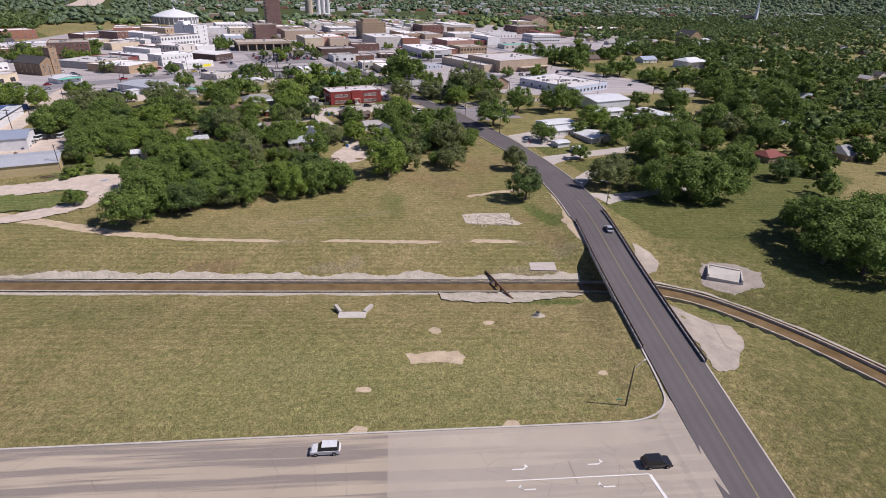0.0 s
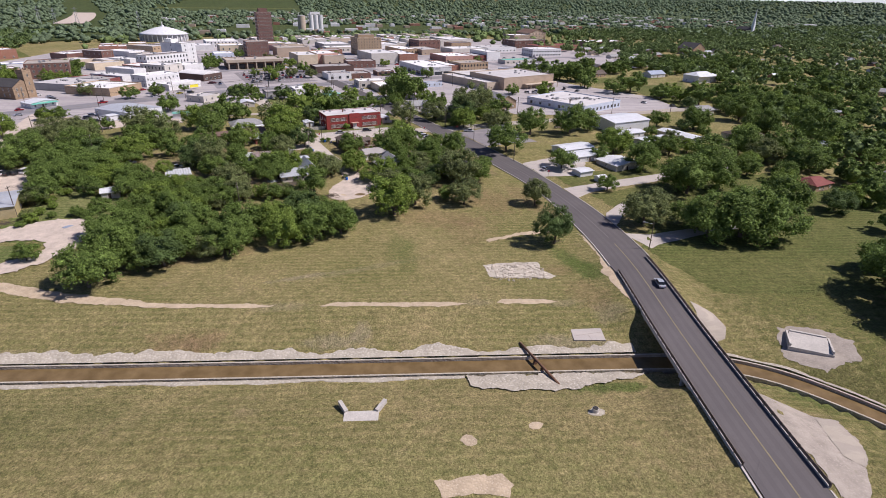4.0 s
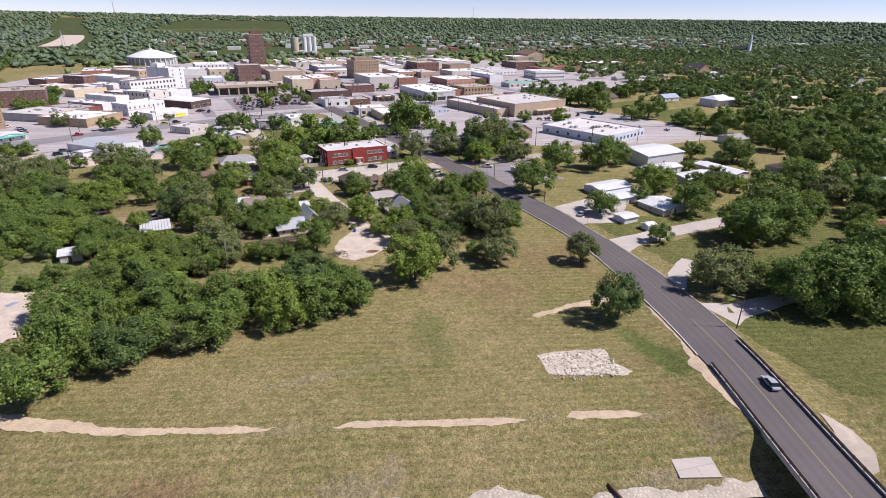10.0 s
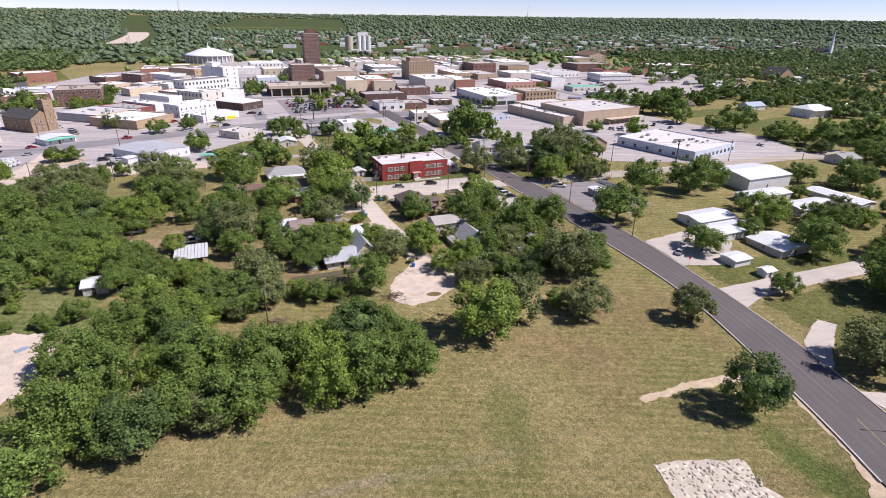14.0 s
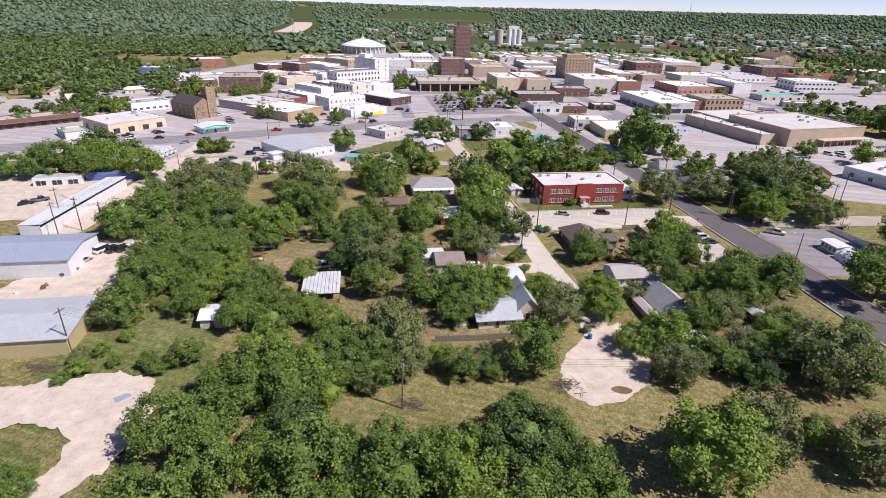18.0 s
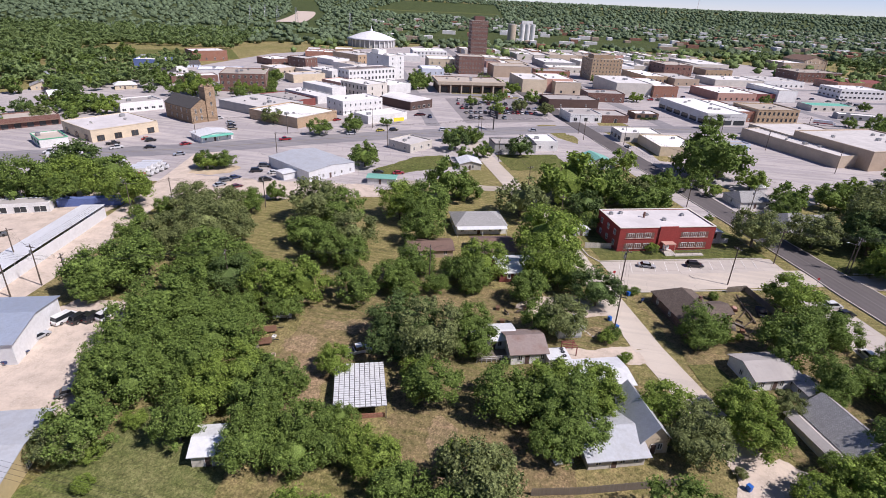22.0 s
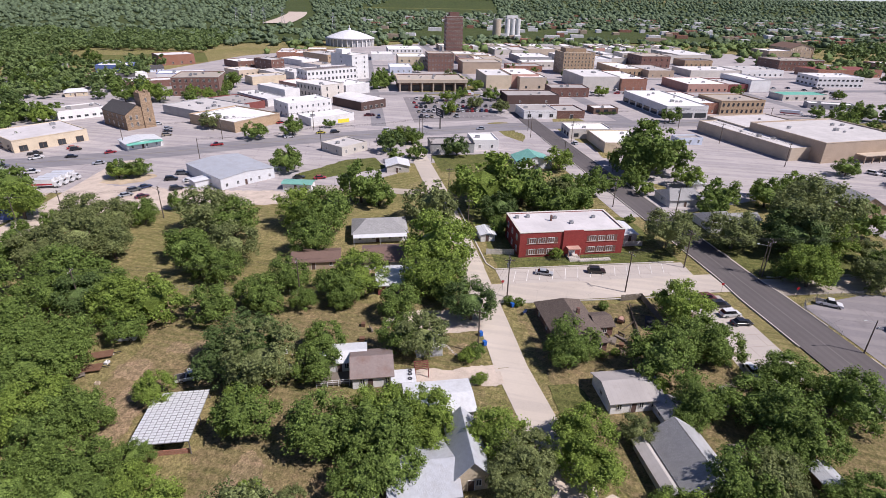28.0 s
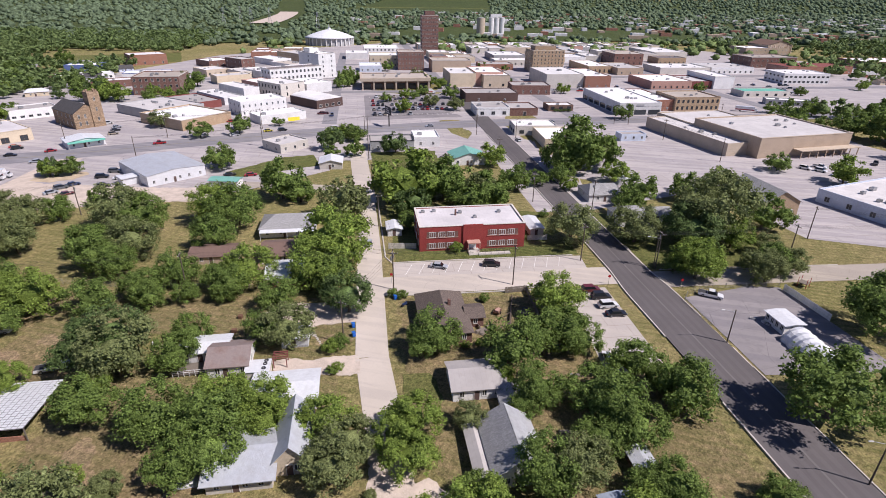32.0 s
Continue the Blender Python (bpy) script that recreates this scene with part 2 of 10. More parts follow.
def make_water():
    n = Nodes("shallow_creek_water", 0.3, 0.0, 0.25)
    a = n.mix(n.ramp(n.noise(0.3, 6), (0.35, 0.0), (0.7, 1.0)), (0.13, 0.085, 0.035), (0.22, 0.15, 0.07))
    n.bump(n.noise(2.5, 3), 0.12)
    return n.done(a)


M["water"] = make_water()


def make_leaf(name, c, c2, fine=30.0):
    n = Nodes(name, 0.62, 0.0, 0.12)
    # Random leaf tone and flecks; the wide contrast also paints crown shadow into the colour.
    a = n.mix(n.island(), tone(c, 0.5), tone(c2, 1.5))
    a = n.mix(n.ramp(n.random(), (0.0, 0.0), (1.0, 0.7)), a, c2)
    a = n.mix(n.math("MULTIPLY", n.ramp(n.noise(2.6 if fine > 10 else 0.35, 3), (0.4, 0.0), (0.65, 1.0)), 0.5), a, tone(c, 0.62))
    fleck = n.noise(fine, 5, 0.8)
    a = n.mix(1.0, a, n.ramp(fleck, (0.36, 0.4), (0.5, 1.12), (0.64, 2.1)), "MULTIPLY")
    n.bump(fleck, 0.6, 0.05 if fine > 10 else 0.4)
    tr = n.t.nodes.new("ShaderNodeBsdfTranslucent")
    n.t.links.new(a, tr.inputs[0])
    mx = n.t.nodes.new("ShaderNodeMixShader")
    mx.inputs[0].default_value = 0.33
    out = n.t.nodes["Material Output"]
    n.t.links.new(n.b.outputs[0], mx.inputs[1])
    n.t.links.new(tr.outputs[0], mx.inputs[2])
    n.t.links.new(mx.outputs[0], out.inputs[0])
    return n.done(a)


M["leaf"] = make_leaf("leaves_green", (0.122, 0.179, 0.044), (0.149, 0.212, 0.051))
M["leaf_dark"] = make_leaf("leaves_dark_green", (0.088, 0.132, 0.044), (0.108, 0.158, 0.051))
M["leaf_bright"] = make_leaf("leaves_bright_green", (0.167, 0.233, 0.046), (0.194, 0.265, 0.054))
M["leaf_grey"] = make_leaf("leaves_olive", (0.15, 0.182, 0.068), (0.178, 0.206, 0.08))
M["leaf_mid"] = make_leaf("town_foliage", (0.122, 0.179, 0.046), (0.149, 0.212, 0.054), 5.0)
# Paler, bluer greens for far woods: distance haze is put into the leaf colour.
M["leaf_far"] = make_leaf("far_foliage_haze_tint", (0.135, 0.191, 0.069), (0.167, 0.228, 0.082), 1.3)
M["leaf_dist"] = make_leaf("distant_foliage_haze_tint", (0.122, 0.169, 0.096), (0.149, 0.200, 0.113), 0.9)
M["bark"] = surface("bark", (0.13, 0.1, 0.075), 0.95, grain=8, bump=0.5)
M["pole_wood"] = surface("weathered_pole_wood", (0.12, 0.095, 0.075), 0.95, grain=9)
M["steel"] = surface("galvanised_steel", (0.42, 0.42, 0.42), 0.45, 0.7)
M["rust"] = surface("rusty_steel", (0.2, 0.11, 0.07), 0.8, 0.2, stain=0.9)
M["dark_metal"] = surface("dark_metal", (0.06, 0.055, 0.05), 0.55, 0.3)
M["rail"] = surface("weathered_rail_steel", (0.15, 0.115, 0.095), 0.75, 0.2, stain=0.8)
M["wire"] = surface("cable", (0.03, 0.03, 0.03), 0.6, bump=0)
for key, c in dict(white=(0.72, 0.71, 0.69), offwhite=(0.6, 0.56, 0.5), cream=(0.62, 0.52, 0.38), tan=(0.45, 0.35, 0.26), beige=(0.52, 0.43, 0.33), grey=(0.38, 0.38, 0.38),
                   brown=(0.19, 0.12, 0.09), darkbrown=(0.11, 0.07, 0.06), maroon=(0.23, 0.075, 0.065), yellow=(0.58, 0.44, 0.2), blue=(0.12, 0.17, 0.38), teal=(0.14, 0.42, 0.33),
                   green=(0.12, 0.42, 0.24), pink=(0.5, 0.3, 0.24), dark=(0.05, 0.05, 0.055), lightblue=(0.55, 0.6, 0.68), signyellow=(0.8, 0.68, 0.06), redtrim=(0.42, 0.05, 0.04)).items():
    M["wall_" + key] = surface("painted_wall_" + key, c, 0.85, grain=2.0, stain=0.2)


def make_masonry(name, c, mortar, scale, var=0.35):
    n = Nodes(name, 0.92, 0.0, 0.15)
    br = n.t.nodes.new("ShaderNodeTexBrick")
    geo = n.t.nodes.new("ShaderNodeMapping")
    geo.inputs["Rotation"].default_value = (radians(90), 0, radians(0))
    n.t.links.new(n.co, geo.inputs["Vector"])
    n.t.links.new(geo.outputs[0], br.inputs["Vector"])
    br.inputs["Scale"].default_value = scale
    br.inputs["Mortar Size"].default_value = 0.012
    br.inputs["Color1"].default_value = (*tone(c, 1 + var * 0.5), 1)
    br.inputs["Color2"].default_value = (*tone(c, 1 - var), 1)
    br.inputs["Mortar"].default_value = (*mortar, 1)
    a = n.mix(n.math("MULTIPLY", n.ramp(n.noise(0.3, 6, 0.7), (0.45, 0.0), (0.75, 1.0)), 0.5), br.outputs["Color"], tone(c, 0.7))
    a = n.mix(1.0, a, n.ramp(n.random(), (0.0, 0.88), (1.0, 1.08)), "MULTIPLY")
    n.bump(br.outputs["Fac"], 0.3, 0.02)
    return n.done(a)


M["brick_red"] = make_masonry("red_painted_brick", (0.33, 0.062, 0.055), (0.3, 0.07, 0.06), 2.2, 0.2)
M["brick_brown"] = make_masonry("brown_brick", (0.2, 0.105, 0.085), (0.26, 0.2, 0.17), 2.2)
M["brick_tan"] = make_masonry("tan_brick", (0.42, 0.3, 0.19), (0.45, 0.37, 0.28), 2.2)
M["brick_orange"] = make_masonry("weathered_brick", (0.34, 0.16, 0.11), (0.35, 0.27, 0.22), 2.2)
M["stone"] = make_masonry("tan_stone_blocks", (0.36, 0.255, 0.165), (0.27, 0.2, 0.14), 0.9, 0.45)


def make_ribbed(name, c, rough=0.45, metal=0.35, pitch=3.0, dirt=0.35, dirtc=(0.3, 0.26, 0.22)):
    n = Nodes(name, rough, metal, 0.4)
    a = n.mix(n.ramp(n.noise(1.5, 5), (0.3, 0.0), (0.7, 1.0)), tone(c, 0.9), tone(c, 1.06))
    a = n.mix(n.math("MULTIPLY", n.ramp(n.noise(0.35, 7, 0.75), (0.46, 0.0), (0.72, 1.0)), dirt), a, dirtc)
    rib = n.ramp(n.wave(pitch, 0.0, "X"), (0.82, 0.0), (0.95, 1.0))
    a = n.mix(n.math("MULTIPLY", rib, 0.3), a, tone(c, 0.6))
    n.bump(rib, 0.5, 0.04)
    return n.done(a)


M["roof_metal"] = make_ribbed("grey_ribbed_metal_roof", (0.5, 0.52, 0.55), 0.5, 0.15)
M["roof_white_metal"] = make_ribbed("white_ribbed_metal_roof", (0.74, 0.75, 0.76), 0.5, 0.1, dirt=0.2)
M["roof_blue_metal"] = make_ribbed("pale_blue_metal_roof", (0.36, 0.41, 0.5), 0.5, 0.2, dirt=0.2)
M["roof_rust"] = make_ribbed("rusted_metal_roof", (0.3, 0.24, 0.22), 0.7, 0.2, 3.0, 0.85, (0.22, 0.13, 0.1))
M["roof_brown"] = make_ribbed("brown_metal_roof", (0.2, 0.13, 0.105), 0.7, 0.1, 3.0, 0.4, (0.15, 0.1, 0.08))
M["roof_teal"] = make_ribbed("teal_metal_roof", (0.2, 0.46, 0.38), 0.5, 0.1, 3.0, 0.2, (0.3, 0.5, 0.42))
M["wall_metal"] = make_ribbed("white_ribbed_wall", (0.7, 0.71, 0.72), 0.55, 0.1, dirt=0.15)
M["wall_metal_tan"] = make_ribbed("yellow_ribbed_wall", (0.55, 0.44, 0.24), 0.6, 0.1, dirt=0.2)


def make_shingle(name, c):
    n = Nodes(name, 0.95, 0.0, 0.15)
    br = n.t.nodes.new("ShaderNodeTexBrick")
    n.t.links.new(n.co, br.inputs["Vector"])
    br.inputs["Scale"].default_value, br.inputs["Mortar Size"].default_value = 1.6, 0.03
    br.inputs["Color1"].default_value, br.inputs["Color2"].default_value = (*tone(c, 1.15), 1), (*tone(c, 0.75), 1)
    br.inputs["Mortar"].default_value = (*tone(c, 0.5), 1)
    a = n.mix(n.math("MULTIPLY", n.ramp(n.noise(0.5, 6, 0.7), (0.45, 0.0), (0.75, 1.0)), 0.5), br.outputs["Color"], tone(c, 0.65))
    n.bump(br.outputs["Fac"], 0.3, 0.03)
    return n.done(a)


M["shingle_grey"] = make_shingle("grey_shingles", (0.38, 0.375, 0.37))
M["shingle_brown"] = make_shingle("brown_shingles", (0.17, 0.135, 0.115))
M["shingle_dark"] = make_shingle("dark_shingles", (0.1, 0.095, 0.095))


def make_flat_roof(name, c, stain=0.5):
    n = Nodes(name, 0.9, 0.0, 0.2)
    a = n.mix(n.ramp(n.noise(0.12, 6, 0.7), (0.35, 0.0), (0.66, 1.0)), tone(c, 0.85), tone(c, 1.06))
    a = n.mix(n.math("MULTIPLY", n.ramp(n.noise(0.45, 7, 0.75), (0.52, 0.0), (0.74, 1.0)), stain), a, tone(c, 0.6))
    seam = n.ramp(n.wave(0.32, 0.0, "X"), (0.985, 0.0), (1.0, 1.0))
    a = n.mix(n.math("MULTIPLY", seam, 0.25), a, tone(c, 0.6))
    a = n.mix(1.0, a, n.ramp(n.random(), (0.0, 0.82), (1.0, 1.05)), "MULTIPLY")
    return n.done(a)


M["flat_white"] = make_flat_roof("white_membrane_roof", (0.8, 0.78, 0.76), 0.3)
M["flat_grey"] = make_flat_roof("grey_gravel_roof", (0.42, 0.39, 0.37), 0.5)
M["flat_tan"] = make_flat_roof("tan_gravel_roof", (0.48, 0.42, 0.36), 0.5)
M["flat_pale"] = make_flat_roof("pale_grey_roof", (0.6, 0.57, 0.55), 0.45)
M["flat_mauve"] = make_flat_roof("mauve_grey_roof", (0.58, 0.55, 0.545), 0.4)
M["flat_dark"] = make_flat_roof("dark_tar_roof", (0.2, 0.17, 0.165), 0.5)
M["dome_white"] = surface("white_dome_sheeting", (0.76, 0.76, 0.77), 0.6)


def make_glass(name, c, rough=0.08):
    n = Nodes(name, rough, 0.0, 0.5)
    return n.done(n.mix(n.random(), tone(c, 0.6), tone(c, 1.5)))


M["pane"] = make_glass("window_glass", (0.035, 0.04, 0.045))
M["car_glass"] = make_glass("car_glass", (0.015, 0.017, 0.02), 0.05)
M["rubber"] = surface("tyre_rubber", (0.02, 0.02, 0.02), 0.9, bump=0)
M["hub"] = surface("wheel_metal", (0.4, 0.4, 0.41), 0.35, 0.8, bump=0)
M["lamp_red"] = surface("red_lens", (0.35, 0.02, 0.02), 0.3, bump=0)
M["lamp_clear"] = surface("clear_lens", (0.7, 0.7, 0.68), 0.2, bump=0)
M["blue_plastic"] = surface("blue_plastic", (0.02, 0.12, 0.45), 0.5)
M["fence_wood"] = surface("weathered_fence_wood", (0.2, 0.17, 0.14), 0.95, grain=6)
M["straw"] = surface("pale_straw", (0.45, 0.4, 0.25), 0.95)


def make_car_paint(key, c):
    n = Nodes("car_paint_" + key, 0.28, 0.1, 0.5)
    n.b.inputs["Coat Weight"].default_value = 0.5
    M["car_" + key] = n.done(n.mix(n.ramp(n.noise(1.2, 4), (0.4, 0.0), (0.7, 1.0)), c, tone(c, 0.85)))


for key, c in dict(white=(0.74, 0.74, 0.74), silver=(0.42, 0.44, 0.47), black=(0.02, 0.02, 0.023), red=(0.4, 0.02, 0.025), maroon=(0.14, 0.025, 0.03), blue=(0.03, 0.05, 0.13),
                   grey=(0.14, 0.15, 0.16), tan=(0.34, 0.29, 0.22), gold=(0.3, 0.24, 0.14), teal=(0.05, 0.13, 0.14), yellow=(0.6, 0.5, 0.04)).items():
    make_car_paint(key, c)

# ---- building blocks ----
TURN = radians(12.25)
CT, ST = math.cos(TURN), math.sin(TURN)


def gw(u, v):
    """Town grid (u along the cross street, v along the main road) to world."""
    return u * CT - v * ST, u * ST + v * CT


def smooth(a, b, x):
    k = np.clip((x - a) / (b - a), 0.0, 1.0)
    return k * k * (3 - 2 * k)


def mesh_from(name, verts, faces, mats, shade=False, index=None):
    me = bpy.data.meshes.new(name)
    me.from_pydata([tuple(v) for v in verts], [], [tuple(f) for f in faces])
    for m in mats if isinstance(mats, (list, tuple)) else [mats]:
        me.materials.append(m)
    if index is not None:
        me.polygons.foreach_set("material_index", index)
    if shade:
        me.polygons.foreach_set("use_smooth", [True] * len(me.polygons))
    me.update()
    return me


def bm_mesh(name, bm, mats, shade=False):
    me = bpy.data.meshes.new(name)
    bm.to_mesh(me)
    bm.free()
    for m in mats if isinstance(mats, (list, tuple)) else [mats]:
        me.materials.append(m)
    if shade:
        me.polygons.foreach_set("use_smooth", [True] * len(me.polygons))
    return me


def part(name, me, parent, label="", at=None):
    """One mesh, or one bmesh already turned into a mesh, under a thing or a part."""
    ob = new(name, me)
    ob.parent = parent
    if at is not None:
        ob.matrix_basis = at
    return tagged(ob, label)


def thing(name, m, label, category, group="", kind=""):
    ob = new(name)
    ob.empty_display_size = 0.5
    ob.matrix_basis = m
    return tagged(ob, label, category, group, kind)


def box(bm, x0, x1, y0, y1, z0, z1, mi=0, skip=()):
    v = [bm.verts.new(p) for p in ((x0, y0, z0), (x1, y0, z0), (x1, y1, z0), (x0, y1, z0), (x0, y0, z1), (x1, y0, z1), (x1, y1, z1), (x0, y1, z1))]
    for k, f in enumerate(((0, 3, 2, 1), (4, 5, 6, 7), (0, 1, 5, 4), (1, 2, 6, 5), (2, 3, 7, 6), (3, 0, 4, 7))):
        if k not in skip:
            bm.faces.new([v[i] for i in f]).material_index = mi


def quad(bm, *pts, mi=0):
    bm.faces.new([bm.verts.new(p) for p in pts]).material_index = mi


def tube(bm, p, q, r0, r1, n=8, mi=0, caps=True):
    p, q = Vector(p), Vector(q)
    d = (q - p).normalized()
    a = d.orthogonal().normalized()
    b = d.cross(a)
    rings = []
    for c, r in ((p, r0), (q, r1)):
        rings.append([bm.verts.new(c + (a * math.cos(2 * math.pi * k / n) + b * math.sin(2 * math.pi * k / n)) * r) for k in range(n)])
    for k in range(n):
        bm.faces.new((rings[0][k], rings[0][(k + 1) % n], rings[1][(k + 1) % n], rings[1][k])).material_index = mi
    if caps:
        bm.faces.new(rings[1]).material_index = mi
        bm.faces.new(rings[0][::-1]).material_index = mi


# ---- lie of the land ----
CREEK = [(-900, 317), (-400, 212), (-62, 137), (4, 123), (73, 108.7), (83, 106.4), (92, 102.8), (100, 96.4), (106, 87.6), (111.6, 77.4), (117, 64), (124, 40), (150, -60), (180, -300)]


def line_distance(pts, x, y):
    x, y = np.asarray(x, float), np.asarray(y, float)
    best = np.full(np.broadcast(x, y).shape, 1e9)
    for (ax, ay), (bx, by) in zip(pts, pts[1:]):
        dx, dy = bx - ax, by - ay
        k = np.clip(((x - ax) * dx + (y - ay) * dy) / (dx * dx + dy * dy), 0, 1)
        best = np.minimum(best, np.hypot(x - ax - k * dx, y - ay - k * dy))
    return best


ROAD = [(58, 5), (64, 30), (68.5, 48), (72.3, 65), (78.3, 89), (84.3, 112), (89.2, 129), (93.4, 145), (97.4, 165), (99.6, 184), (99.2, 205), (95.6, 230), (88.6, 259), (82.0, 289), (70.4, 345), (41.8, 480), (14, 612)]


def road_rise(x, y):
    return 3.6 * smooth(165, 285, y - 0.05 * x) + 1.25 * smooth(38, 72, y) * (1 - smooth(138, 185, y))


def ground(x, y):
    """Height of the land: the near bank, the creek's valley, and the town's rise."""
    x, y = np.asarray(x, float), np.asarray(y, float)
    z = 3.6 * smooth(165, 285, y - 0.05 * x)
    d = line_distance(CREEK, x, y)
    valley = -2.6 * (1 - smooth(5, 24, d)) - 0.6 * (1 - smooth(3, 9, d))
    z = z + np.where(y < 200, valley, valley * (x < -100)) - 1.6 * (1 - smooth(2.6, 3.3, d))
    w = (1 - smooth(6.5, 15, line_distance(ROAD, x, y))) * smooth(9, 15, d)
    z = z * (1 - w) + (road_rise(x, y) - 0.14) * w
    far = np.hypot(x, y)
    hills = np.sin(x * 0.0011 + 1.0) * np.cos(y * 0.0007) + 0.5 * np.sin(x * 0.0027 + y * 0.0011)
    return z + smooth(2500, 4980, far) * (62 + 5 * hills)


def gz(x, y):
    return float(ground(x, y))


def axis(lo, hi, *zones):
    """Grid lines: (from, to, step) zones, growing outward past them."""
    vals = []
    for a, b, s in zones:
        vals += list(np.arange(a, b, s))
    vals.append(zones[-1][1])
    step = zones[0][2]
    x = zones[0][0]
    while x > lo:
        step *= 1.25
        x -= step
        vals.insert(0, max(x, lo))
    step, x = zones[-1][2], zones[-1][1]
    while x < hi:
        step *= 1.25
        x += step
        vals.append(min(x, hi))
    return np.array(vals)


def sheet(name, xs, ys, mat):
    X, Y = np.meshgrid(xs, ys)
    Z = ground(X, Y)
    n, m = len(xs), len(ys)
    verts = np.stack([X.ravel(), Y.ravel(), Z.ravel()], 1)
    faces = [(j * n + i, j * n + i + 1, (j + 1) * n + i + 1, (j + 1) * n + i) for j in range(m - 1) for i in range(n - 1)]
    return mesh_from(name, verts, faces, mat, True)


ground_ob = tagged(new("ground", sheet("ground", axis(-9000, 9000, (-130, -60, 4), (-60, 140, 1.6), (140, 420, 12)), axis(-1500, 9500, (40, 74, 3), (74, 150, 1.4), (150, 310, 5), (310, 1000, 30)), M["grass"])),
                   "dry mown grass with tan bare spots", "ground", kind="structure")


def patch(name, pts, mat, label, category="ground", lift=0.06, ragged=0.6, step=3.0, seed=1, grid=False, kind="structure"):
    """A thin irregular layer that follows the land, its edge worn unevenly."""
    if grid:
        pts = [gw(*p) for p in pts]
    ring = []
    for (ax, ay), (bx, by) in zip(pts, pts[1:] + pts[:1]):
        n = max(1, int(math.hypot(bx - ax, by - ay) / (min(step, 0.7) if 0.25 < ragged < 1.3 and step < 6 else step)))
        ring += [(ax + (bx - ax) * k / n, ay + (by - ay) * k / n) for k in range(n)]
    if ragged:
        ring = [(x + ragged * (1.5 * noise.noise((x * 0.3, y * 0.3, seed)) + 0.9 * noise.noise((x * 1.1, y * 1.1, seed + 3))), y + ragged * (1.5 * noise.noise((x * 0.3, y * 0.3, seed + 9)) + 0.9 * noise.noise((x * 1.1, y * 1.1, seed + 5)))) for x, y in ring]
    bm = bmesh.new()
    vs = [bm.verts.new((x, y, 0)) for x, y in ring]
    edges = [bm.edges.new((vs[k], vs[(k + 1) % len(vs)])) for k in range(len(vs))]
    bmesh.ops.triangle_fill(bm, use_beauty=True, edges=edges)
    long = [e for e in bm.edges if e.calc_length() > step * 2.2]
    for _ in range(2):
        if not long or len(bm.faces) > 2500:
            break
        bmesh.ops.subdivide_edges(bm, edges=long, cuts=2)
        bmesh.ops.triangulate(bm, faces=bm.faces[:])
        long = [e for e in bm.edges if e.calc_length() > step * 2.2]
    for f in bm.faces:
        if f.normal.z < 0:
            f.normal_flip()
    for v in bm.verts:
        v.co.z = gz(v.co.x, v.co.y) + lift
    return tagged(new(name, bm_mesh(name, bm, mat, True)), label, category, kind=kind)


def resample(pts, step):
    out = []
    for (ax, ay), (bx, by) in zip(pts, pts[1:]):
        n = max(1, int(math.hypot(bx - ax, by - ay) / step))
        out += [(ax + (bx - ax) * k / n, ay + (by - ay) * k / n) for k in range(n)]
    return out + [pts[-1]]


def rounded(pts, rounds=3):
    for _ in range(rounds):
        out = [pts[0]]
        for (ax, ay), (bx, by) in zip(pts, pts[1:]):
            out += [(ax * 0.75 + bx * 0.25, ay * 0.75 + by * 0.25), (ax * 0.25 + bx * 0.75, ay * 0.25 + by * 0.75)]
        pts = out + [pts[-1]]
    return pts


def sides(pts):
    """Unit normals (to the left of travel) along a line."""
    out = []
    for k in range(len(pts)):
        (ax, ay), (bx, by) = pts[max(0, k - 1)], pts[min(len(pts) - 1, k + 1)]
        d = math.hypot(bx - ax, by - ay) or 1
        out.append((-(by - ay) / d, (bx - ax) / d))
    return out


def ribbon(name, pts, left, right, mat, label="", category="road", lift=0.08, height=None, thick=0.0, parent=None, kind="structure", step=4.0):
    """A strip along a line between two offsets (numbers or functions of the run), flat or with thickness."""
    pts = resample(pts, step)
    ns = sides(pts)
    run, s = [], 0.0
    for k, p in enumerate(pts):
        if k:
            s += math.hypot(p[0] - pts[k - 1][0], p[1] - pts[k - 1][1])
        run.append(s)
    fl = left if callable(left) else lambda q: left
    fr = right if callable(right) else lambda q: right
    verts, faces = [], []
    for p, n, s in zip(pts, ns, run):
        a, b = (p[0] + n[0] * fl(s), p[1] + n[1] * fl(s)), (p[0] + n[0] * fr(s), p[1] + n[1] * fr(s))
        for q in (a, b):
            z = (height(p[0], p[1], s) if height else gz(*q)) + lift
            verts.append((q[0], q[1], z))
            if thick:
                verts.append((q[0], q[1], z - thick))
    m = 4 if thick else 2
    for k in range(len(pts) - 1):
        a, b = k * m, (k + 1) * m
        if thick:
            faces += [(a, a + 2, b + 2, b), (a + 1, b + 1, b + 3, a + 3), (a, b, b + 1, a + 1), (a + 2, a + 3, b + 3, b + 2)]
        else:
            faces.append((a, a + 1, b + 1, b))
    if thick:
        faces += [(0, 1, 3, 2), (len(verts) - 4, len(verts) - 2, len(verts) - 1, len(verts) - 3)]
    ob = new(name, mesh_from(name, verts, faces, mat))
    if parent:
        ob.parent = parent
        return tagged(ob, label)
    return tagged(ob, label, category, kind=kind)


